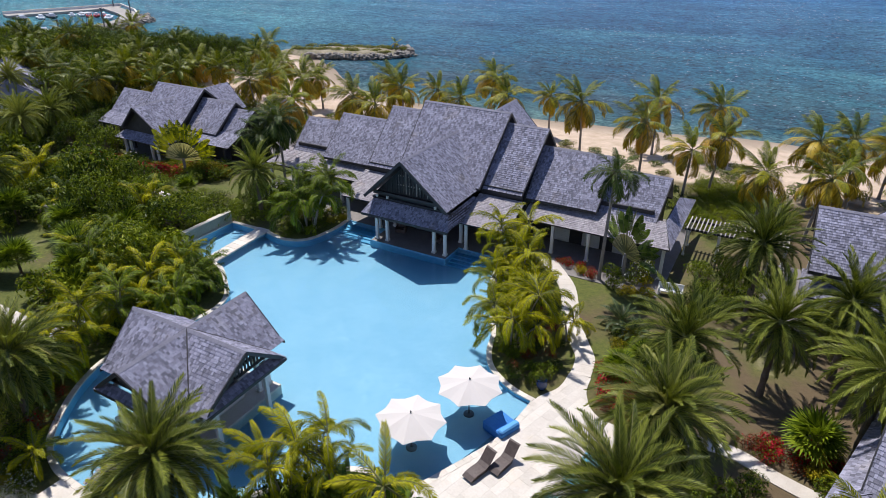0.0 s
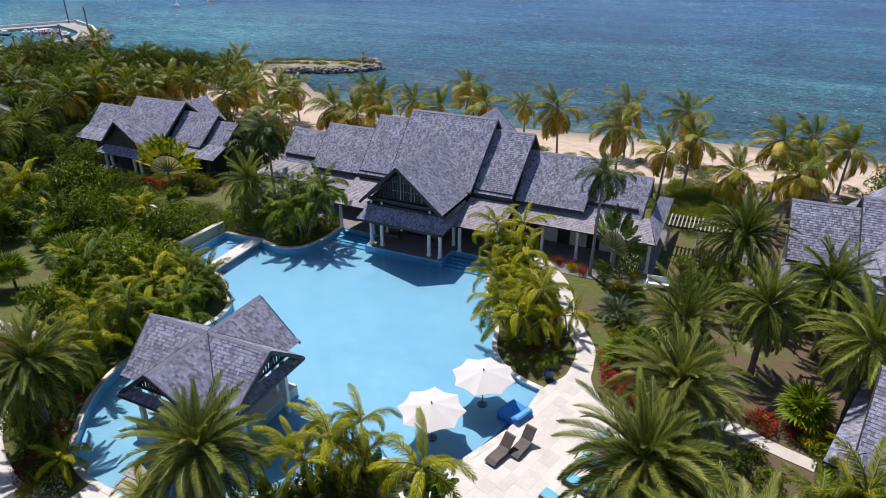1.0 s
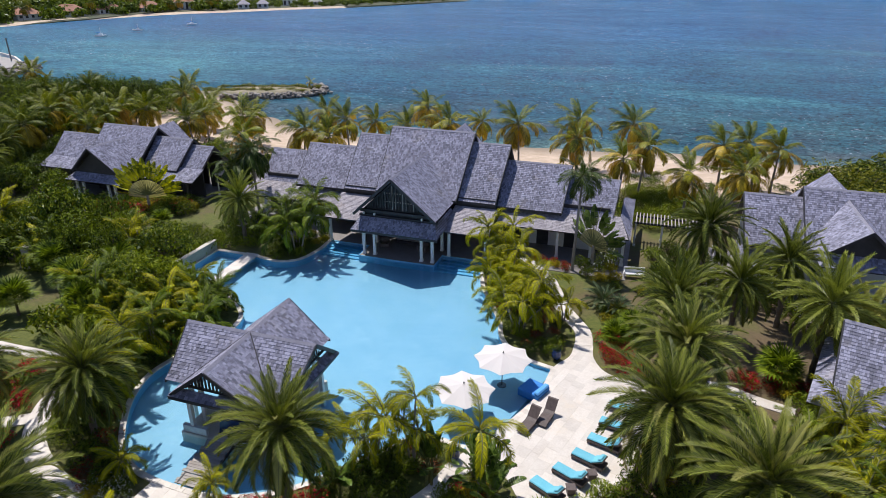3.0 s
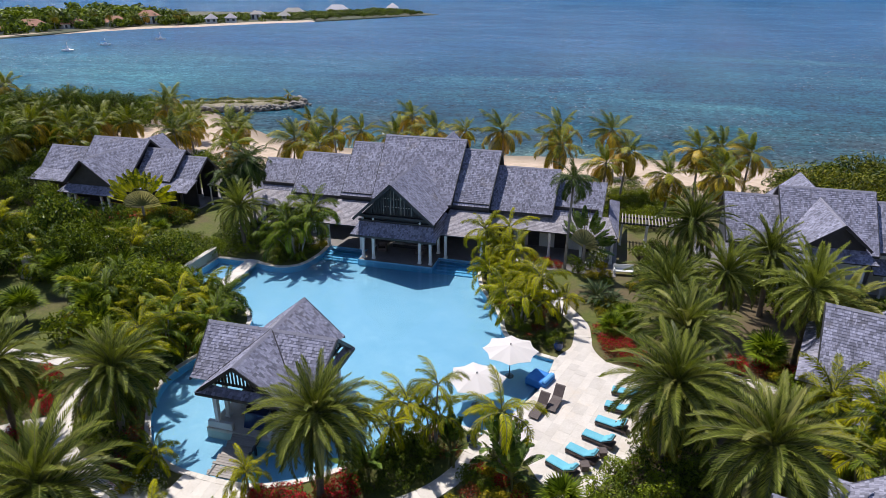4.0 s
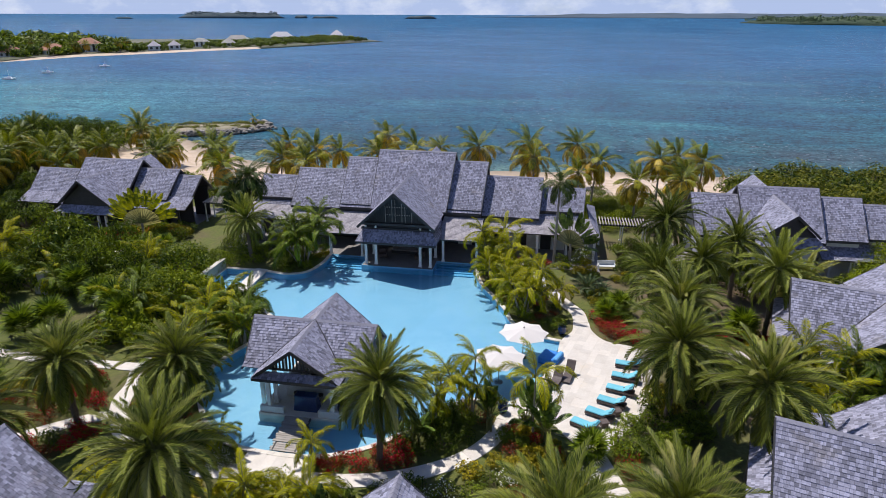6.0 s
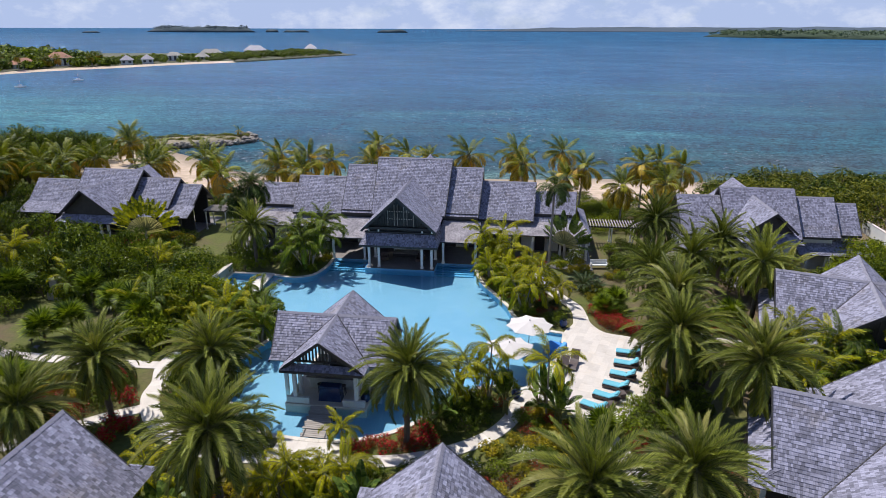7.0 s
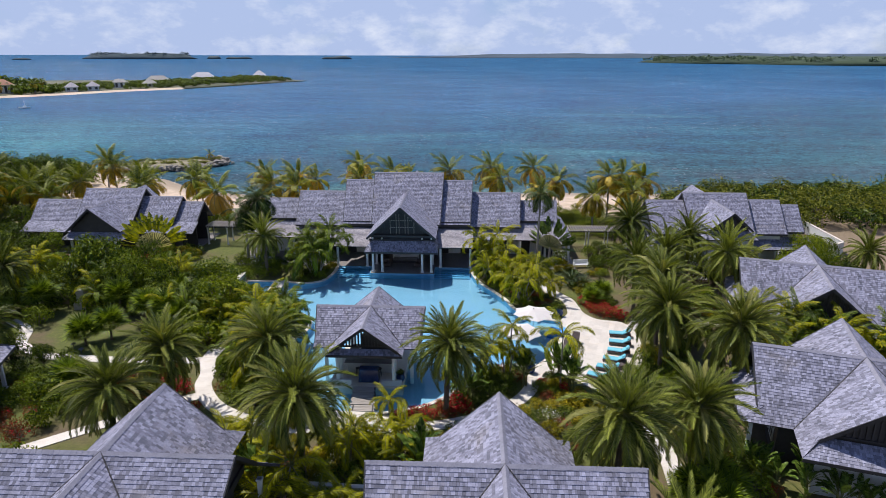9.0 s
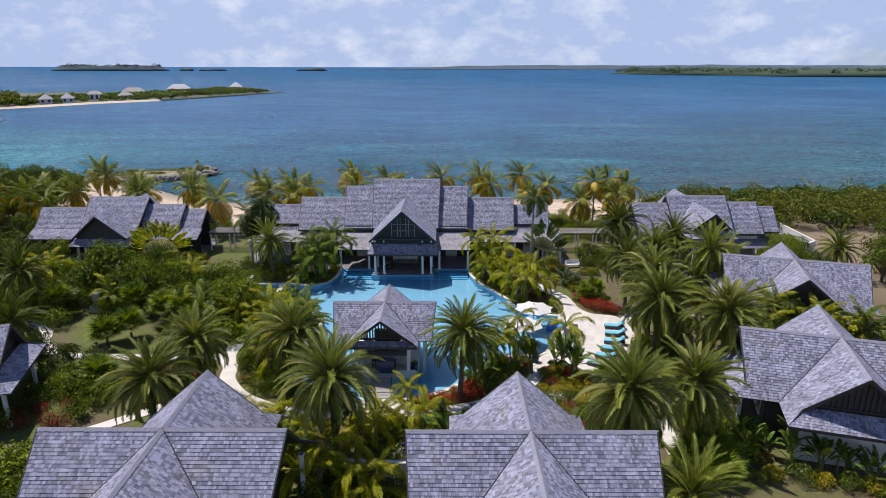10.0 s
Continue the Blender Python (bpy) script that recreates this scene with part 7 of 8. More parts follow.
fill([(23.4, 4.2), (29.6, 4.0), (29.6, 8.0), (24.0, 8.4)], "green green hedge tree", 1.4, (0.9, 1.3), 21)
fill([(31, 1.6), (36, -2.5), (40, -4), (52, -3), (53, 5), (50, 1.5), (41, 0.5), (33, 2)], "green tree green dark", 1.7, (1.1, 1.6), 22, 1, KEEP, ("villa_front_thicket", "dense green shrubs before the white villa"))
fill([(36, -4), (44, -6.5), (50, -9), (52, -4), (41, -3)], "green green tree", 1.7, (1.2, 1.7), 23, 1, KEEP, ("palm_foot_thicket", "dense green shrubs at the feet of palms"))
fill([(22.8, 2.2), (27.0, 1.6), (29.0, 3.0), (26.4, 4.6), (23.4, 4.4)], "green hedge green dark", 1.2, (0.8, 1.2), 47, 1, BENCH)
fill([(20.6, -0.4), (24.6, -1.4), (26.4, 0.6), (24.0, 1.6), (21.0, 1.6)], "hedge green hedge yellow", 1.2, (0.6, 0.85), 48, 1, BENCH)
fill([(27.0, -15.2), (30.4, -14.8), (30.8, -18.0), (28.0, -19.6)], "green rust strap", 1.4, (0.7, 1.0), 49, 1, KEEP)
# planted islands by the house
fill([(9.2, 1.8), (9.4, -1.4), (10.6, -4.4), (12.2, -7.2), (13.0, -9.6), (14.0, -11.4), (15.8, -12.8), (17.2, -12.4), (17.6, -10.6), (17.0, -8.0), (15.8, -5.4), (15.0, -3.0), (13.8, -0.6), (12.2, 1.6), (10.6, 3.2)], "dark rust green strap dark", 1.0, (0.55, 0.85), 24, 0.9)
fill([(-8.9, 1.6), (-9.0, -1.0), (-9.8, -3.2), (-11.2, -3.9), (-12.8, -3.6), (-13.0, -0.8), (-12.2, 2.4), (-9.8, 3.4)], "yellow green strap dark", 1.0, (0.5, 0.85), 25, 0.9)
fill([(-15.4, -3.4), (-17.8, -3.4), (-20.6, -1.6), (-22, 3.6), (-14.4, 3.6), (-13.4, 0.2)], "dark green green strap", 1.35, (0.7, 1.1), 26)
# before the dark villa, and its lawn
fill([(-45, 1.8), (-38.4, 1.0), (-30.5, 1.2), (-27.6, 3.4), (-29, 5.4), (-36.5, 4.6), (-37.4, 2.8), (-44.6, 3.0)], "yellow red rust green yellow", 0.95, (0.8, 1.15), 27)
fill([(-49, 2.8), (-46.5, 3.4), (-46.5, 1.8), (-49, 1.4)], "red rust green", 0.9, (0.6, 0.8), 28)
fill([(-37, -2.6), (-27, -1.0), (-22.8, -0.4), (-22.8, 0.4), (-28, 0.2), (-37, -1.2)], "hedge hedge", 1.15, (0.8, 1.0), 29, 0.9)
fill([(-52, -6), (-50, 14), (-54, 18), (-66, 16), (-66, -8)], "green dark tree", 2.2, (1.3, 2.0), 30, 1.0, KEEP, ("villa_thicket", "dense green shrubs beside the dark villa"))
# south-west lawn and the far cottage
fill([(-15.4, -26), (-17.4, -25.6), (-17.0, -29.2), (-19.0, -32.6), (-14.4, -34.6), (-12.0, -32.6), (-13.6, -30.2), (-14.6, -28)], "red red rust green dark", 1.05, (0.8, 1.1), 31, 1, KEEP)
fill([(-22, -27), (-17.5, -27), (-18.6, -29.6), (-23, -31)], "rust yellow green", 1.2, (0.9, 1.1), 32, 1, KEEP)
fill([(-34, -20.5), (-28.6, -20.0), (-24.6, -28.5), (-26.4, -32), (-27, -28.2), (-36, -26.5)], "green dark tree", 1.7, (1.0, 1.5), 33, 1, KEEP)
fill([(-16, -39), (-10, -37.4), (-3.6, -39.8), (-6, -40.2), (-12, -39.8), (-17, -43)], "green yellow strap dark", 1.3, (0.7, 1.1), 34, 1, KEEP)
fill([(-29, -44), (-17.4, -42), (-17.4, -52), (-29, -52)], "green dark green", 1.6, (1.1, 1.7), 35, 1.0, KEEP, ("cottage_side_thicket", "dense green shrubs beside a cottage"))
fill([(-30.5, -36.5), (-22.6, -36.4), (-20.6, -31.6), (-23.2, -30.4), (-27.4, -29.6), (-28.4, -31.4)], "green rust lime rust dark", 1.3, (0.9, 1.4), 44, 1, KEEP)
fill([(-26.5, -43), (-19, -39), (-18.5, -43), (-22, -47)], "lime green", 1.5, (1.1, 1.6), 45, 1, KEEP)
fill([(-38.5, -0.6), (-34, -1.6), (-30.5, -0.4), (-33, 0.8), (-37, 0.6)], "hedge", 1.3, (1.0, 1.3), 46, 0.9)
fill([(-53, 2.6), (-46, 2.8), (-45.4, 5.0), (-53, 5.4)], "lime dark green tree", 1.3, (1.1, 1.5), 50)
fill([(-36.8, 4.6), (-29.4, 5.2), (-28.2, 6.4), (-31, 6.4), (-36.6, 5.9)], "green yellow dark lime", 1.05, (0.9, 1.3), 51)
one = random.Random(52)
for x, y, s in ((-34.6, 1.5, 1.25), (-35.8, 1.7, 1.1), (-33.5, 1.4, 1.1), (-36.8, 1.9, 1.0)):
    shrub("red", x, y, s, one)
for x, y, s in ((-29.4, 4.4, 1.5), (-30.8, 3.4, 1.3), (-27.8, 4.4, 1.2)):
    shrub("yellow", x, y, s, one, 1.2)
# large bushes of the bank
for k, (x, y, h) in enumerate([(-10.6, -24.6, 4.2), (-10.7, -21.4, 3.6), (-10.0, -27.2, 3.4), (-8.6, -19.0, 2.4)]):
    areca_clump(x, y, h, 3, 1.15, 60 + k, None, 8, 0.7, "", True)
shrub("bower", -33.2, -7.6, 3.5, one, 1.05)
shrub("bower", -28.6, -10.8, 3.0, one, 0.95)
shrub("bower", -39.5, -7.0, 2.8, one, 0.9)
shrub("bower", -20.2, -8.8, 2.9, one, 0.85)
shrub("bower", -23.6, -14.6, 2.3, one, 0.95)
shrub("bower", -15.8, -16.2, 2.7, one, 1.0)
shrub("lime", -11.6, -14.8, 1.4, one, 1.1)
shrub("bower", -19.0, -14.6, 2.2, one, 1.0)
shrub("bower", -36.8, -11.0, 2.3, one, 0.9)
shrub("lime", -13.2, -17.6, 1.7, one, 1.2)
shrub("tree", -45.2, 2.3, 2.0, one, 1.05)
shrub("tree", -47.6, 2.0, 1.8, one, 1.0)
for k, (x, y, h) in enumerate([(-21.0, -17.4, 2.2), (-23.4, -16.4, 2.0), (-19.4, -19.0, 1.8), (-26.9, -21.5, 1.2), (-25.2, -20.2, 1.6), (-23.3, -29.2, 0.9)]):
    fan_palm(x, y, h, 1.6, 540 + k)
for x, y, s in ((49.6, 3.4, 2.6), (47.4, 0.8, 2.3), (52.4, 5.6, 2.4), (45.2, -1.2, 2.0), (50.6, 0.2, 2.2)):
    shrub("bower", x, y, s, one, 0.95)
for x, y, s in ((37.0, -3.4, 1.15), (37.2, -3.0, 1.0)):
    shrub("tree", x, y, s, one, 2.0)
shrub("white", 1.4, -34.9, 1.25, one)
shrub("white", -3.2, -32.9, 0.9, one)
shrub("white", -4.4, -33.2, 0.8, one)
shrub("white", 19.6, 3.9, 1.5, one, 1.4)
# hedges and sea grapes behind the beach
fill([(20.4, 16.5), (29, 15.5), (30, 23), (26, 30), (20.4, 30)], "clipped", 1.25, (1.2, 1.5), 36, 0.95)
fill([(-44, 30), (-20, 31), (0, 33), (20, 31), (38, 30), (40, 38), (20, 41), (0, 42), (-30, 38)], "grape green", 3.4, (0.8, 1.5), 43, 0.6, KEEP, ("beach_scrub", "scattered low scrub under the beach palms"))
fill([(-22, 19), (-8, 20), (8, 20), (18, 21), (18, 24.5), (-8, 25), (-24, 24)], "hedge green grape", 1.9, (1.0, 1.5), 37, 0.9, KEEP, ("hedge_thicket", "low clipped hedges behind the main house"))
fill([(-62, 20), (-36, 18), (-26, 21), (-30, 27), (-52, 30), (-66, 34)], "grape green hedge", 2.2, (1.2, 1.9), 38, 0.9, KEEP, ("beach_thicket", "low sea grape scrub behind the beach"))
fill([(41, 25), (50, 16), (62, 24), (80, 22), (120, 20), (150, 30), (150, 52), (100, 56), (66, 56), (54, 50), (44, 42)], "grape grape grape green", 3.4, (2.6, 4.0), 39, 0.85, KEEP, ("sea_grape_thicket", "broad thicket of sea grape along the shore"))
fill([(56, -14), (66, -16), (90, -10), (90, 12), (66, 10), (60, 2)], "grape green tree", 3.2, (1.8, 2.8), 40, 1.0, KEEP, ("scrub_thicket", "scattered green scrub on sandy ground"))
# thickets towards the marina
fill([(-96, 42), (-88, 46), (-80, 52), (-78, 57), (-84, 61), (-92, 58), (-104, 52), (-112, 46), (-104, 42)], "mangrove", 3.4, (3.0, 4.2), 60, 1.0, KEEP, ("mangrove_thicket", "tall dark green mangrove trees by the water"))
fill([(-140, 62), (-120, 50), (-100, 66), (-82, 72), (-72, 52), (-68, 30), (-66, 16), (-80, 14), (-96, 24), (-140, 30)], "green dark grape tree green dark", 3.1, (2.2, 3.2), 41, 1.0, KEEP, ("marina_thicket", "dense dark green thicket before the marina"))
fill([(-66, 8), (-54, 6), (-54, -14), (-76, -10)], "green lime tree", 3.0, (1.8, 2.6), 42, 1.0, KEEP, ("edge_thicket", "dense green scrub at the garden's edge"))


# ---- shore works, marina and the far land ----
def rock_pile(name, line, width, height, count, size, label, seed):
    """Tumbled boulders along a line, joined: nobody could count them."""
    rng = random.Random(seed)
    bm = bmesh.new()
    for k in range(count):
        s = rng.random() * (len(line) - 1)
        i = min(int(s), len(line) - 2)
        p = Vector(line[i]).lerp(Vector(line[i + 1]), s - i)
        off = rng.gauss(0, 0.4)
        r = size * rng.uniform(0.5, 1.2)
        c = Vector((p.x + rng.gauss(0, 0.42) * width, p.y + rng.gauss(0, 0.42) * width, SEA + max(0.0, height * (1 - abs(off))) * rng.uniform(0.3, 1)))
        vs = bmesh.ops.create_icosphere(bm, subdivisions=1, radius=r, matrix=Matrix.Translation(c))["verts"]
        for v in vs:
            v.co = c + Vector((v.co.x - c.x, v.co.y - c.y, (v.co.z - c.z) * 0.7)) * rng.uniform(0.75, 1.2)
    me = bpy.data.meshes.new(name)
    bm.to_mesh(me)
    bm.free()
    me.materials.append(ROCK)
    return tagged(part(name, me, None, None, label), category="rocks", kind="stuff")


def mound(name, outline, height, material, label, steps=7, rough=0.0, base=None, category="land", rise=0.6):
    """Low land rising from its outline."""
    line = curve_through(outline, 6)
    c = Vector((sum(p[0] for p in line) / len(line), sum(p[1] for p in line) / len(line)))
    rings = []
    for i in range(steps):
        s = i / (steps - 1)
        ring = []
        for x, y in line:
            q = Vector((x, y)).lerp(c, s * 0.92)
            ring.append((q.x, q.y, (base if base is not None else sea_level(q.y) - 0.3) + height * smoothstep(0, rise, s) * (1 + rough * noise.noise((q.x * 0.02, q.y * 0.02, 1)))))
        rings.append(ring)
    ob = part(name, Geo().tube_rings(rings), material, None, label, True)
    return tagged(ob, category=category, kind="structure")


def small_boat(x, y, turn, length, mast=0.0, paint=None, label="white moored motor boat"):
    u = thing("boat", pose(x, y, SEA - 0.1, 0, 0, turn), label, "boat", "moored boats")
    w = length * 0.16
    ring = lambda z, f: [(-length / 2 * f, -w * f, z), (length * 0.2 * f, -w * f, z), (length / 2 * f, 0, z + 0.1), (length * 0.2 * f, w * f, z), (-length / 2 * f, w * f, z)]
    part("hull", Geo().tube_rings([ring(-0.2, 0.7), ring(0.3, 0.95), ring(0.75, 1.0), ring(0.8, 0.93)]), paint or BOAT_WHITE, u)
    part("cabin", Geo().box((-length * 0.15, -w * 0.6, 0.75), (length * 0.15, w * 0.6, 1.5), taper=0.15), BOAT_WHITE, u)
    if mast:
        part("mast", Geo().tube([(0, 0, 0.8), (0, 0, mast)], 0.07, 6), BOAT_WHITE, u)
        part("boom", Geo().tube([(0, 0, 1.9), (-length * 0.4, 0, 1.9)], 0.09, 6), BLUE_CUSHION, u)


def far_house(x, y, turn, w, d, h, roof, label, z=None, hip=0.9, laid=False):
    z = SEA + 1.2 if z is None else z
    u = thing("far_house", pose(x, y, z, 0, 0, turn), label, "house", "houses on the far shore")
    part("wall", Geo().box((-w / 2, -d / 2, -1), (w / 2, d / 2, h)), WHITE_WALL, u)
    e = 0.9
    part("roof", Geo().add([(-w / 2 - e, -d / 2 - e, h), (w / 2 + e, -d / 2 - e, h), (w / 2 + e, d / 2 + e, h), (-w / 2 - e, d / 2 + e, h), (-max(0.2, w / 2 - d / 2 * hip), 0, h + d * 0.42), (max(0.2, w / 2 - d / 2 * hip), 0, h + d * 0.42)],
                           [(0, 1, 5, 4), (1, 2, 5), (2, 3, 4, 5), (3, 0, 4), (3, 2, 1, 0)]), roof, u)
    if laid:
        r = random.Random(int(w * 10))
        zt = h + d * 0.42 + 0.05
        for q in (-1, 1):
            shingled([(-w / 2 - e, q * (d / 2 + e), h + 0.05), (w / 2 + e, q * (d / 2 + e), h + 0.05), (max(0.2, w / 2 - d / 2 * hip), 0, zt), (-max(0.2, w / 2 - d / 2 * hip), 0, zt)], u, r)
    n = max(2, int(w / 3))
    for k in range(n):
        part("window", Geo().box((-w / 2 + (k + 0.3) * w / n, -d / 2 - 0.05, 0.8), (-w / 2 + (k + 0.75) * w / n, -d / 2 + 0.05, h - 0.5)), DARK_WOOD, u)


def far_woods(name, spots, label, seed, material, size=(2.5, 4.5), leaves=150):
    """Crowns of leaf clumps for woods across the water."""
    rng = random.Random(seed)
    g = Geo()
    for x, y, z, s in spots:
        for k in range(4):
            leaf_cloud(g, rng, (x + rng.gauss(0, s * 0.5), y + rng.gauss(0, s * 0.5), z + s * rng.uniform(0.4, 0.9)), s * rng.uniform(0.5, 0.8), leaves // 4, s * 0.42, 0.8, 0.7)
    return tagged(part(name, g, material, None, label), category="woods", kind="stuff")


rock_pile("groyne_rocks", [(-77, 77.2), (-72, 79), (-66, 81.5), (-60.5, 85.5), (-57, 91), (-59, 95.5), (-63, 97.5)], 1.3, 1.5, 420, 0.6, "grey boulders tumbled round the tip of a sandy spit", 1)
mound("spit", [(-92, 76), (-80, 90), (-72, 95.5), (-65, 97.5), (-59.5, 95), (-57.5, 91), (-60, 87), (-66, 82), (-76, 78)], 1.45, SPIT_SAND, "low sandy spit with tufts of scrub", 7, 0.2, None, "spit", 0.4)
rock_pile("breakwater_rocks", [(-160, 70), (-158, 86), (-162, 99), (-170, 104)], 3.0, 1.6, 420, 0.8, "grey boulders round the marina's breakwater", 2)
tagged(part("quay", Geo().slab(curve_through([(-164, 60), (-166, 84), (-172, 96), (-182, 104), (-206, 114), (-204, 118), (-176, 108), (-166, 100), (-160, 84), (-158, 60)], 4), SEA - 1, SEA + 0.9), CONCRETE, None, "pale concrete quay of a small marina"), category="quay", kind="structure")
tree_rng, tufts = random.Random(5), {}
for k in range(40):
    q = k / 39
    shrub("grape", -84 + 24 * q + tree_rng.uniform(-.6, .6), (81 + 8.5 * q if k % 2 == 0 else 87 + 7 * q) + tree_rng.uniform(-1, 1), tree_rng.uniform(0.9, 1.7), tree_rng, 0.5, tufts)
for ms in tufts.values():
    for m in ms:
        m.translation.z = SEA + 0.85
thicket("spit_scrub", "low tufts of scrub on the sandy spit", tufts)
coconut_palm(-60.5, 93.0, 3.0, 0.5, 300, 9)

quay_wall = thing("quay_wall", pose(0, 0, 0), "low white wall along the marina's outer quay", "wall")
for a, b in (((-216, 84), (-209, 104)), ((-209, 104), (-204, 121)), ((-204, 121), (-184, 112)), ((-184, 112), (-172, 104))):
    part("wall_panel", Geo().beam((*a, SEA + 1.1), (*b, SEA + 1.1), 0.4, 0.9), WHITE_WALL, quay_wall)
    part("wall_cap", Geo().beam((*a, SEA + 1.6), (*b, SEA + 1.6), 0.55, 0.10), STONE_COPING, quay_wall)
tagged(part("wharf", Geo().slab([(-216, 84), (-209, 104), (-204, 121), (-199, 117), (-204, 102), (-210, 82)], SEA - 1, SEA + 0.8), CONCRETE, None, "pale concrete wharf behind moored boats"), category="quay", kind="structure")
tagged(part("near_wharf", Geo().slab([(-178, 52), (-148, 66), (-146, 73), (-153, 75), (-182, 60)], SEA - 1, SEA + 0.9), CONCRETE, None, "pale concrete wharf before the trees"), category="quay", kind="structure")
for k, (x, y, t, size, paint) in enumerate([(-203, 83, -20, 9, METAL), (-199, 87, -20, 7, None), (-199.5, 91, -20, 9, METAL), (-196, 96, -25, 6, None), (-194.5, 98.5, -25, 6, None), (-190.5, 98.5, -35, 6, RED_PAINT), (-188.5, 100, -35, 6, RED_PAINT),
                                            (-186, 101, -35, 6, RED_PAINT), (-180, 98.5, -40, 8, None), (-178, 66, 35, 11, None), (-184, 62, 35, 9, None), (-170, 70, 35, 7, None)]):
    small_boat(x, y, t, size, 0, paint, "red-hulled motor boat at the quay" if paint is RED_PAINT else "grey work boat at the quay" if paint else "white motor boat at the quay")
fisher = thing("fishing_boat", pose(-160.5, 78.5, SEA - 0.1, 0, 0, 100), "grey fishing boat with a tall canopied tower", "boat", "moored boats")
part("hull", Geo().tube_rings([[(x * f, y * f, z) for x, y in ((-4, -1.3), (1.5, -1.3), (4.4, 0), (1.5, 1.3), (-4, 1.3))] for z, f in ((-0.2, 0.75), (0.5, 0.97), (1.1, 1.0), (1.15, 0.92))]), BOAT_WHITE, fisher)
part("cabin", Geo().box((-1.6, -0.9, 1.1), (1.0, 0.9, 2.6), taper=0.15), METAL, fisher)
for x, y in ((-1.5, -0.8), (-1.5, 0.8), (0.8, -0.8), (0.8, 0.8)):
    part("tower_leg", Geo().beam((x, y, 1.1), (x * 0.8, y * 0.8, 5.2), 0.1), METAL, fisher)
part("canopy", Geo().box((-2.0, -1.2, 5.2), (1.4, 1.2, 5.4), bevel=0.04), BOAT_WHITE, fisher)
small_boat(-225.3, 190.4, 20, 5.5, 4, None, "white moored sailing boat with a bare mast")
small_boat(-231.3, 220.5, 35, 5.2, 3.5, None, "white moored sailing boat with a bare mast")
small_boat(-229.9, 260.5, 25, 5.5, 4, None, "white moored sailing boat with a bare mast")
for x, y, top in ((-156.5, 80.5, 6.5), (-163.0, 70.5, 4.0), (-204.0, 118.0, 9.0), (-181.0, 108.0, 8.0)):
    mast = thing("mooring_pole", pose(x, y, SEA - 1.0), "tall dark steel pole by the quay", "pole", "harbour poles")
    part("pole", Geo().tube([(0, 0, 0), (0, 0, top + 1)], 0.22, 6), METAL, mast)
    part("collar", Geo().lathe([(0.3, 0), (0.34, 0.1), (0.3, 0.3)], (0, 0, top + 0.7), 8), METAL, mast)

far_house(-84, 13.5, -28, 11, 7, 3.4, SHINGLE, "white house with a grey shingle roof among trees", -0.1, 0.1, True)
far_house(-78.5, 10.0, -28, 7, 6, 2.6, SHINGLE, "white house with a grey shingle roof among trees", -0.1, 0.1, True)

# the peninsula across the bay
NEAR = [(-345, 170), (-318, 203), (-315, 256), (-306, 305), (-297, 335), (-276, 368), (-254, 412), (-226, 448), (-201, 508), (-176, 580), (-164, 614)]
mound("peninsula_sand", NEAR + [(-176, 632), (-245, 720), (-308, 660), (-380, 620), (-480, 580), (-540, 380), (-500, 180)], 1.6, SCRUB_SAND, "low sandy peninsula across the bay", 5, 0.0, SEA - 0.05)
strand, inner = curve_through(NEAR[:8], 6, False), offset_line(curve_through(NEAR[:8], 6, False), 7, False)
beach = Geo().add([(x, y, SEA + 0.03) for x, y in strand] + [(x, y, SEA + 1.15) for x, y in inner], [(k, k + 1, len(strand) + k + 1, len(strand) + k) for k in range(len(strand) - 1)])
tagged(part("far_beach", up_facing(beach), SAND, None, "narrow pale sand beach across the bay"), category="beach", kind="structure")
FAR_HOUSES = [
        (-338, 279, 75, 22, 11, 3.4, TERRACOTTA_ROOF, "white beach house with a terracotta roof"), (-332, 305, 72, 20, 11, 3.4, TERRACOTTA_ROOF, "white beach house with a terracotta roof"),
        (-322, 333, 65, 18, 11, 3.4, TERRACOTTA_ROOF, "white beach house with a terracotta roof"), (-316, 360, 55, 17, 11, 6.6, TERRACOTTA_ROOF, "two-storey white beach house with a terracotta roof"),
        (-340, 250, 80, 18, 10, 3.2, TERRACOTTA_ROOF, "white beach house with a terracotta roof"), (-341, 220, 80, 16, 10, 3.2, TERRACOTTA_ROOF, "white beach house with a terracotta roof"),
        (-287, 394, 30, 10, 10, 3.4, SHINGLE_PALE, "small square house with a weathered hipped roof"), (-279, 408, 30, 10, 10, 3.4, SHINGLE_PALE, "small square house with a weathered hipped roof"),
        (-284, 522, 20, 24, 11, 3.4, CONCRETE, "long unfinished pale house"), (-266, 582, 15, 26, 13, 4.2, PALE_ROOF, "long house with a pale metal roof"),
        (-226, 638, 15, 15, 13, 4.6, PALE_ROOF, "square house with a pale metal roof"), (-292, 470, 25, 16, 9, 3.0, CONCRETE, "long unfinished pale house"), (-262, 462, 25, 13, 8, 3.0, CONCRETE, "long unfinished pale house"), (-276, 440, 25, 9, 8, 5.0, CONCRETE, "unfinished pale block house")]
rng = random.Random(9)
spots = []
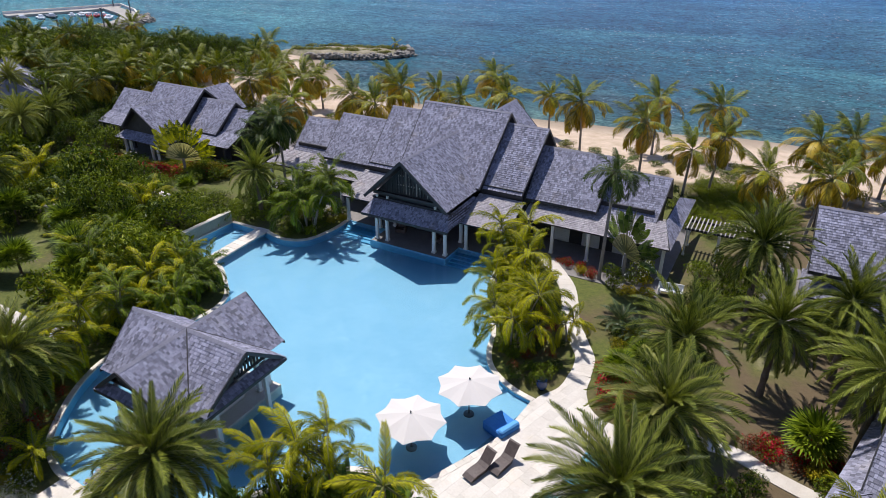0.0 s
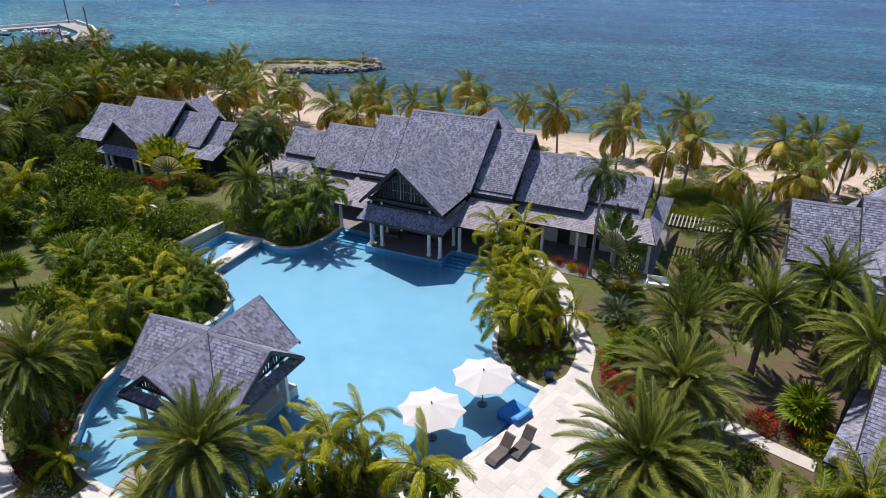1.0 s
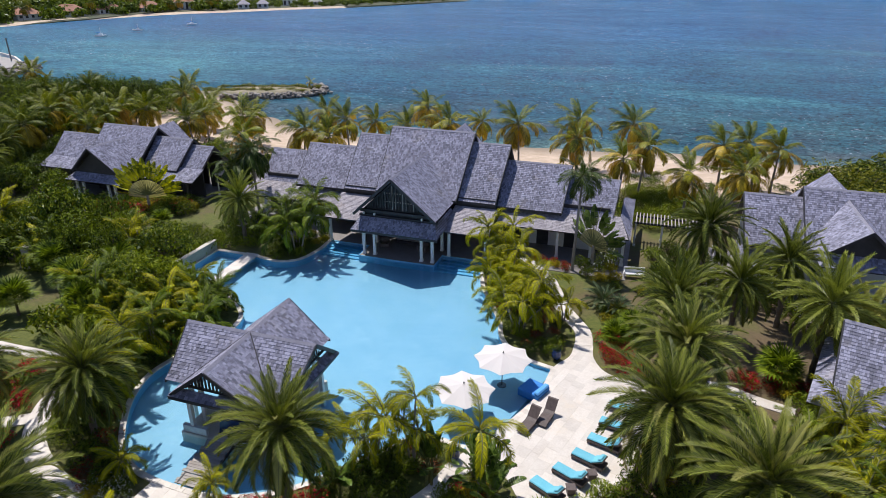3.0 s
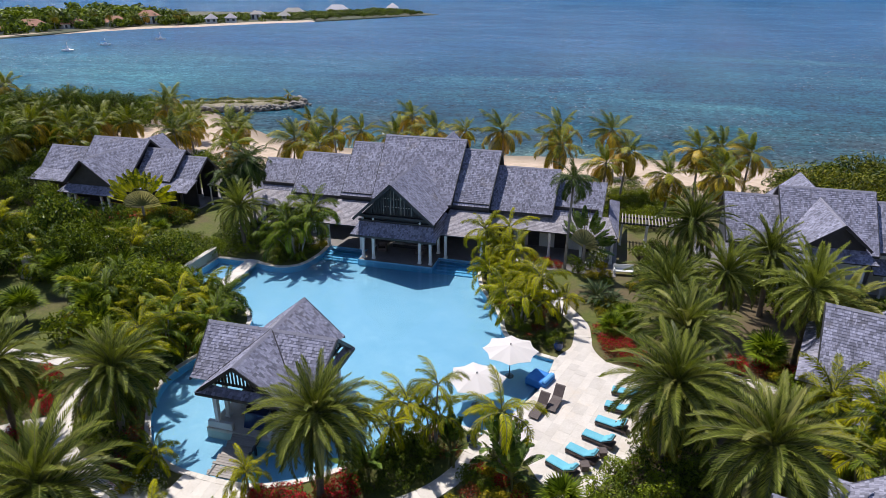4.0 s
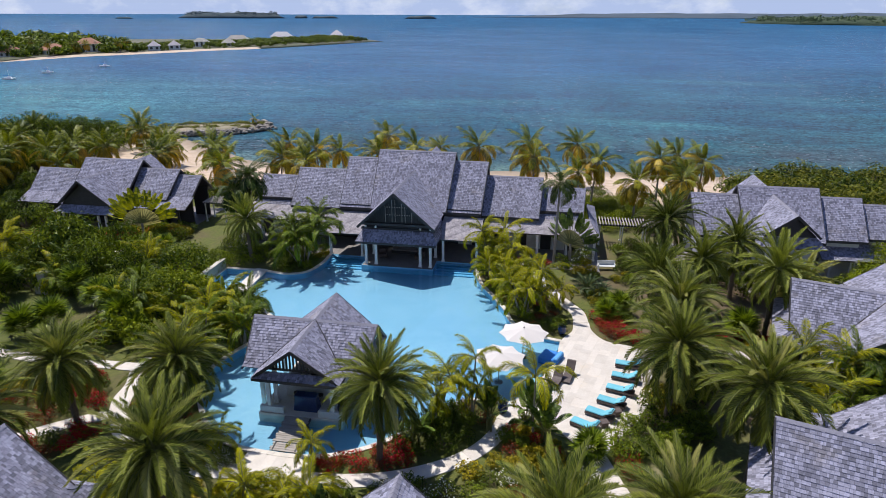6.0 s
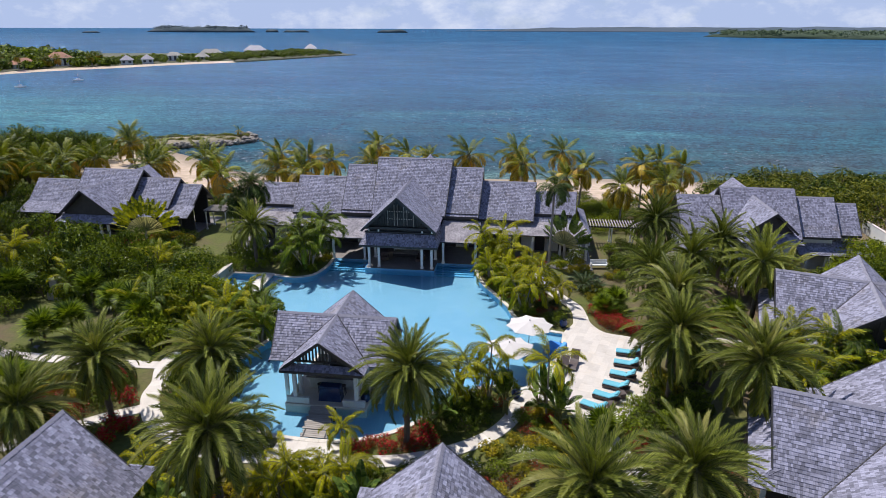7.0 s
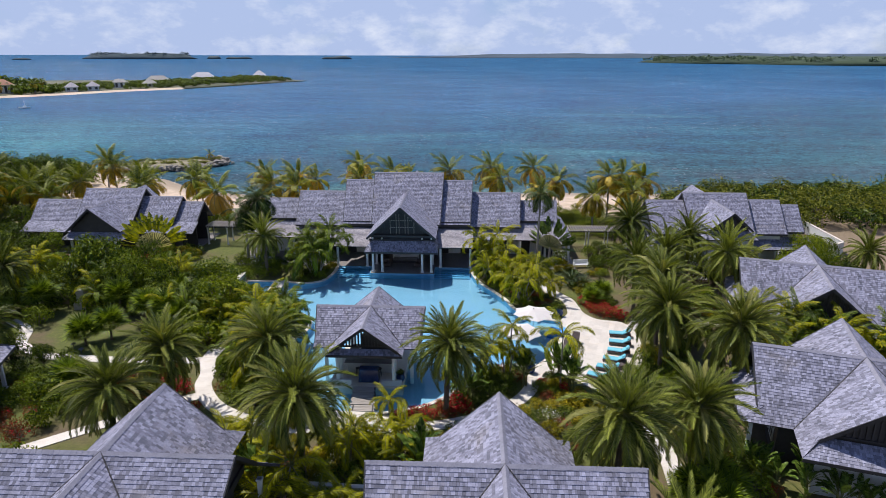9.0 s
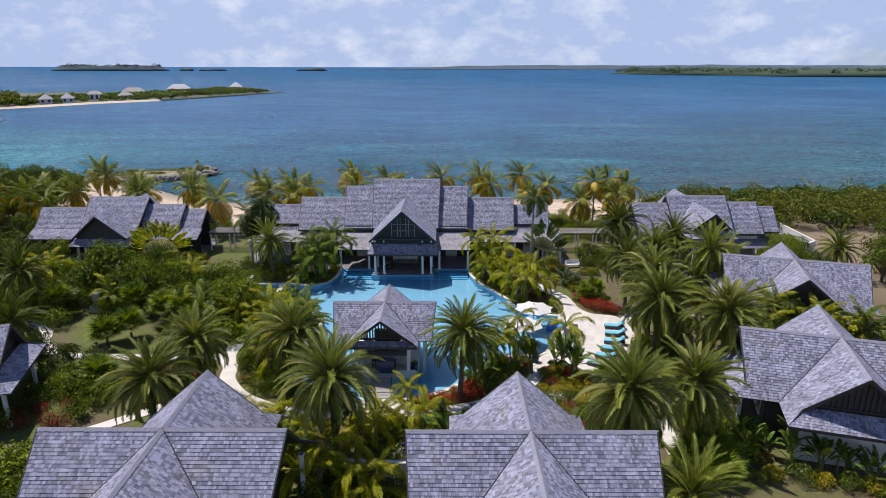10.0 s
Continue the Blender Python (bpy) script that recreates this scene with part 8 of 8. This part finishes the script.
for k in range(1500):
    s = rng.random() ** 0.8 * (len(NEAR) - 1)
    i = min(int(s), len(NEAR) - 2)
    p = Vector(NEAR[i]).lerp(Vector(NEAR[i + 1]), s - i)
    inland = (11 if rng.random() < 0.3 else 30) + rng.random() ** 1.3 * (110 if s < 5 else 60)
    if (5.0 < s < 6.8 and rng.random() < 0.35) or s > 9.4:
        continue
    x, y = p.x - inland * 0.86, p.y + inland * 0.5
    if any(abs(x - u[0] - 0.35 * (u[1] - y)) < 5 and -5 < u[1] - y < 22 for u in FAR_HOUSES) and rng.random() < 0.75:
        continue
    grove = 0.5 + 0.5 * math.sin(s * 7.3 + 1.2 * math.sin(s * 2.9))
    spots.append((x, y, SEA + 0.8 + min(1.0, inland * 0.02), rng.uniform(2.4, 4.4) + (1.5 + 4.0 * grove) * rng.random() * (0.55 if inland < 34 else 1.15) if s < 5 else rng.uniform(1.4, 3.0)))
far_woods("peninsula_woods", spots[::2], "dark scrub along a far sandy shore", 10, BUSH_DARK)
far_woods("peninsula_scrub", spots[1::2], "olive green scrub along a far sandy shore", 11, BUSH_LEAF)
for k in range(26):
    s = rng.random() * 5
    i = int(s)
    p = Vector(NEAR[i]).lerp(Vector(NEAR[i + 1]), s - i)
    inland = rng.uniform(10, 70)
    x, y = p.x - inland * 0.86, p.y + inland * 0.5
    palm = thing("coconut_palm", pose(x, y, SEA + 0.9), "far coconut palm on the beach across the bay", "palm tree", "palms on the far shore")
    g, top = bent_trunk(rng.uniform(5, 9), (rng.uniform(-1, 1), rng.uniform(-1, 1)), 0.25, 0.16, rng, 5, 0.02)
    part("trunk", g, TRUNK_PALE, palm)
    part("crown", FAR_CROWNS[k % 2], None, palm, m=Matrix.Translation(top) @ Matrix.Scale(1.2, 4))
for x, y, t, w, d, h, roof, words in FAR_HOUSES:
    far_house(x, y, t, w * 0.8, d * 0.85, h * 0.9, roof, words)

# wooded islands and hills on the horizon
mound("wooded_island", [(-1640, 2640), (-1400, 2560), (-1180, 2590), (-1150, 2660), (-1300, 2740), (-1600, 2720)], 19, HAZED_LAND, "long wooded island near the horizon", 9, 0.5, None, "island", 0.25)
mound("low_island", [(-1110, 2660), (-1080, 2640), (-1050, 2660), (-1080, 2690)], 11, HAZED_LAND, "low island near the horizon", 6, 0.5, None, "island", 0.3)
mound("low_islet", [(-1035, 2670), (-980, 2650), (-915, 2670), (-980, 2700)], 8, HAZED_LAND, "low islet near the horizon", 6, 0.5, None, "island", 0.3)
mound("wooded_islet", [(-625, 2660), (-560, 2640), (-490, 2660), (-560, 2700)], 10, HAZED_LAND, "small wooded islet near the horizon", 6, 0.5, None, "island", 0.3)
mound("sandy_islet", [(-1740, 2350), (-1700, 2340), (-1660, 2350), (-1700, 2370)], 6, HAZED_LAND, "low islet near the horizon", 6, 0.3, None, "island", 0.3)
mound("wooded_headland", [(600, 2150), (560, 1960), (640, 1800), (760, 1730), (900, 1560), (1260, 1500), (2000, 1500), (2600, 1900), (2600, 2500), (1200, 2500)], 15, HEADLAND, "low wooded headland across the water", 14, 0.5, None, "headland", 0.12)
mound("far_coast", [(-440, 3300), (0, 3200), (700, 3150), (1500, 3100), (3000, 3000), (4200, 3400), (3800, 4200), (1500, 4300), (300, 3800)], 16, HAZED_HILLS, "line of low hills on the horizon with haze in their colour", 12, 0.7, None, "hills", 0.3)


def shore_woods(name, line, count, size, inland, label, seed, material):
    """Crowns standing along a far shore, to break its outline."""
    rng, spots = random.Random(seed), []
    for k in range(count):
        u = rng.random() * (len(line) - 1)
        i = int(u)
        p = Vector(line[i]).lerp(Vector(line[i + 1]), u - i)
        y = p.y + rng.random() * inland
        spots.append((p.x + rng.uniform(-10, 10), y, sea_level(y) + rng.uniform(0.5, 9.0), size * rng.uniform(0.6, 1.3)))
    far_woods(name, spots, label, seed, material, leaves=36)


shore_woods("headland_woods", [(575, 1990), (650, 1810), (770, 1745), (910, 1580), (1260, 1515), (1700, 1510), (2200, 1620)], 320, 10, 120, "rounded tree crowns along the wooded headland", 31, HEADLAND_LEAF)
shore_woods("island_woods", [(-1620, 2650), (-1400, 2580), (-1190, 2605)], 150, 13, 70, "rounded tree crowns on the wooded island", 32, HAZED_ISLAND_LEAF)
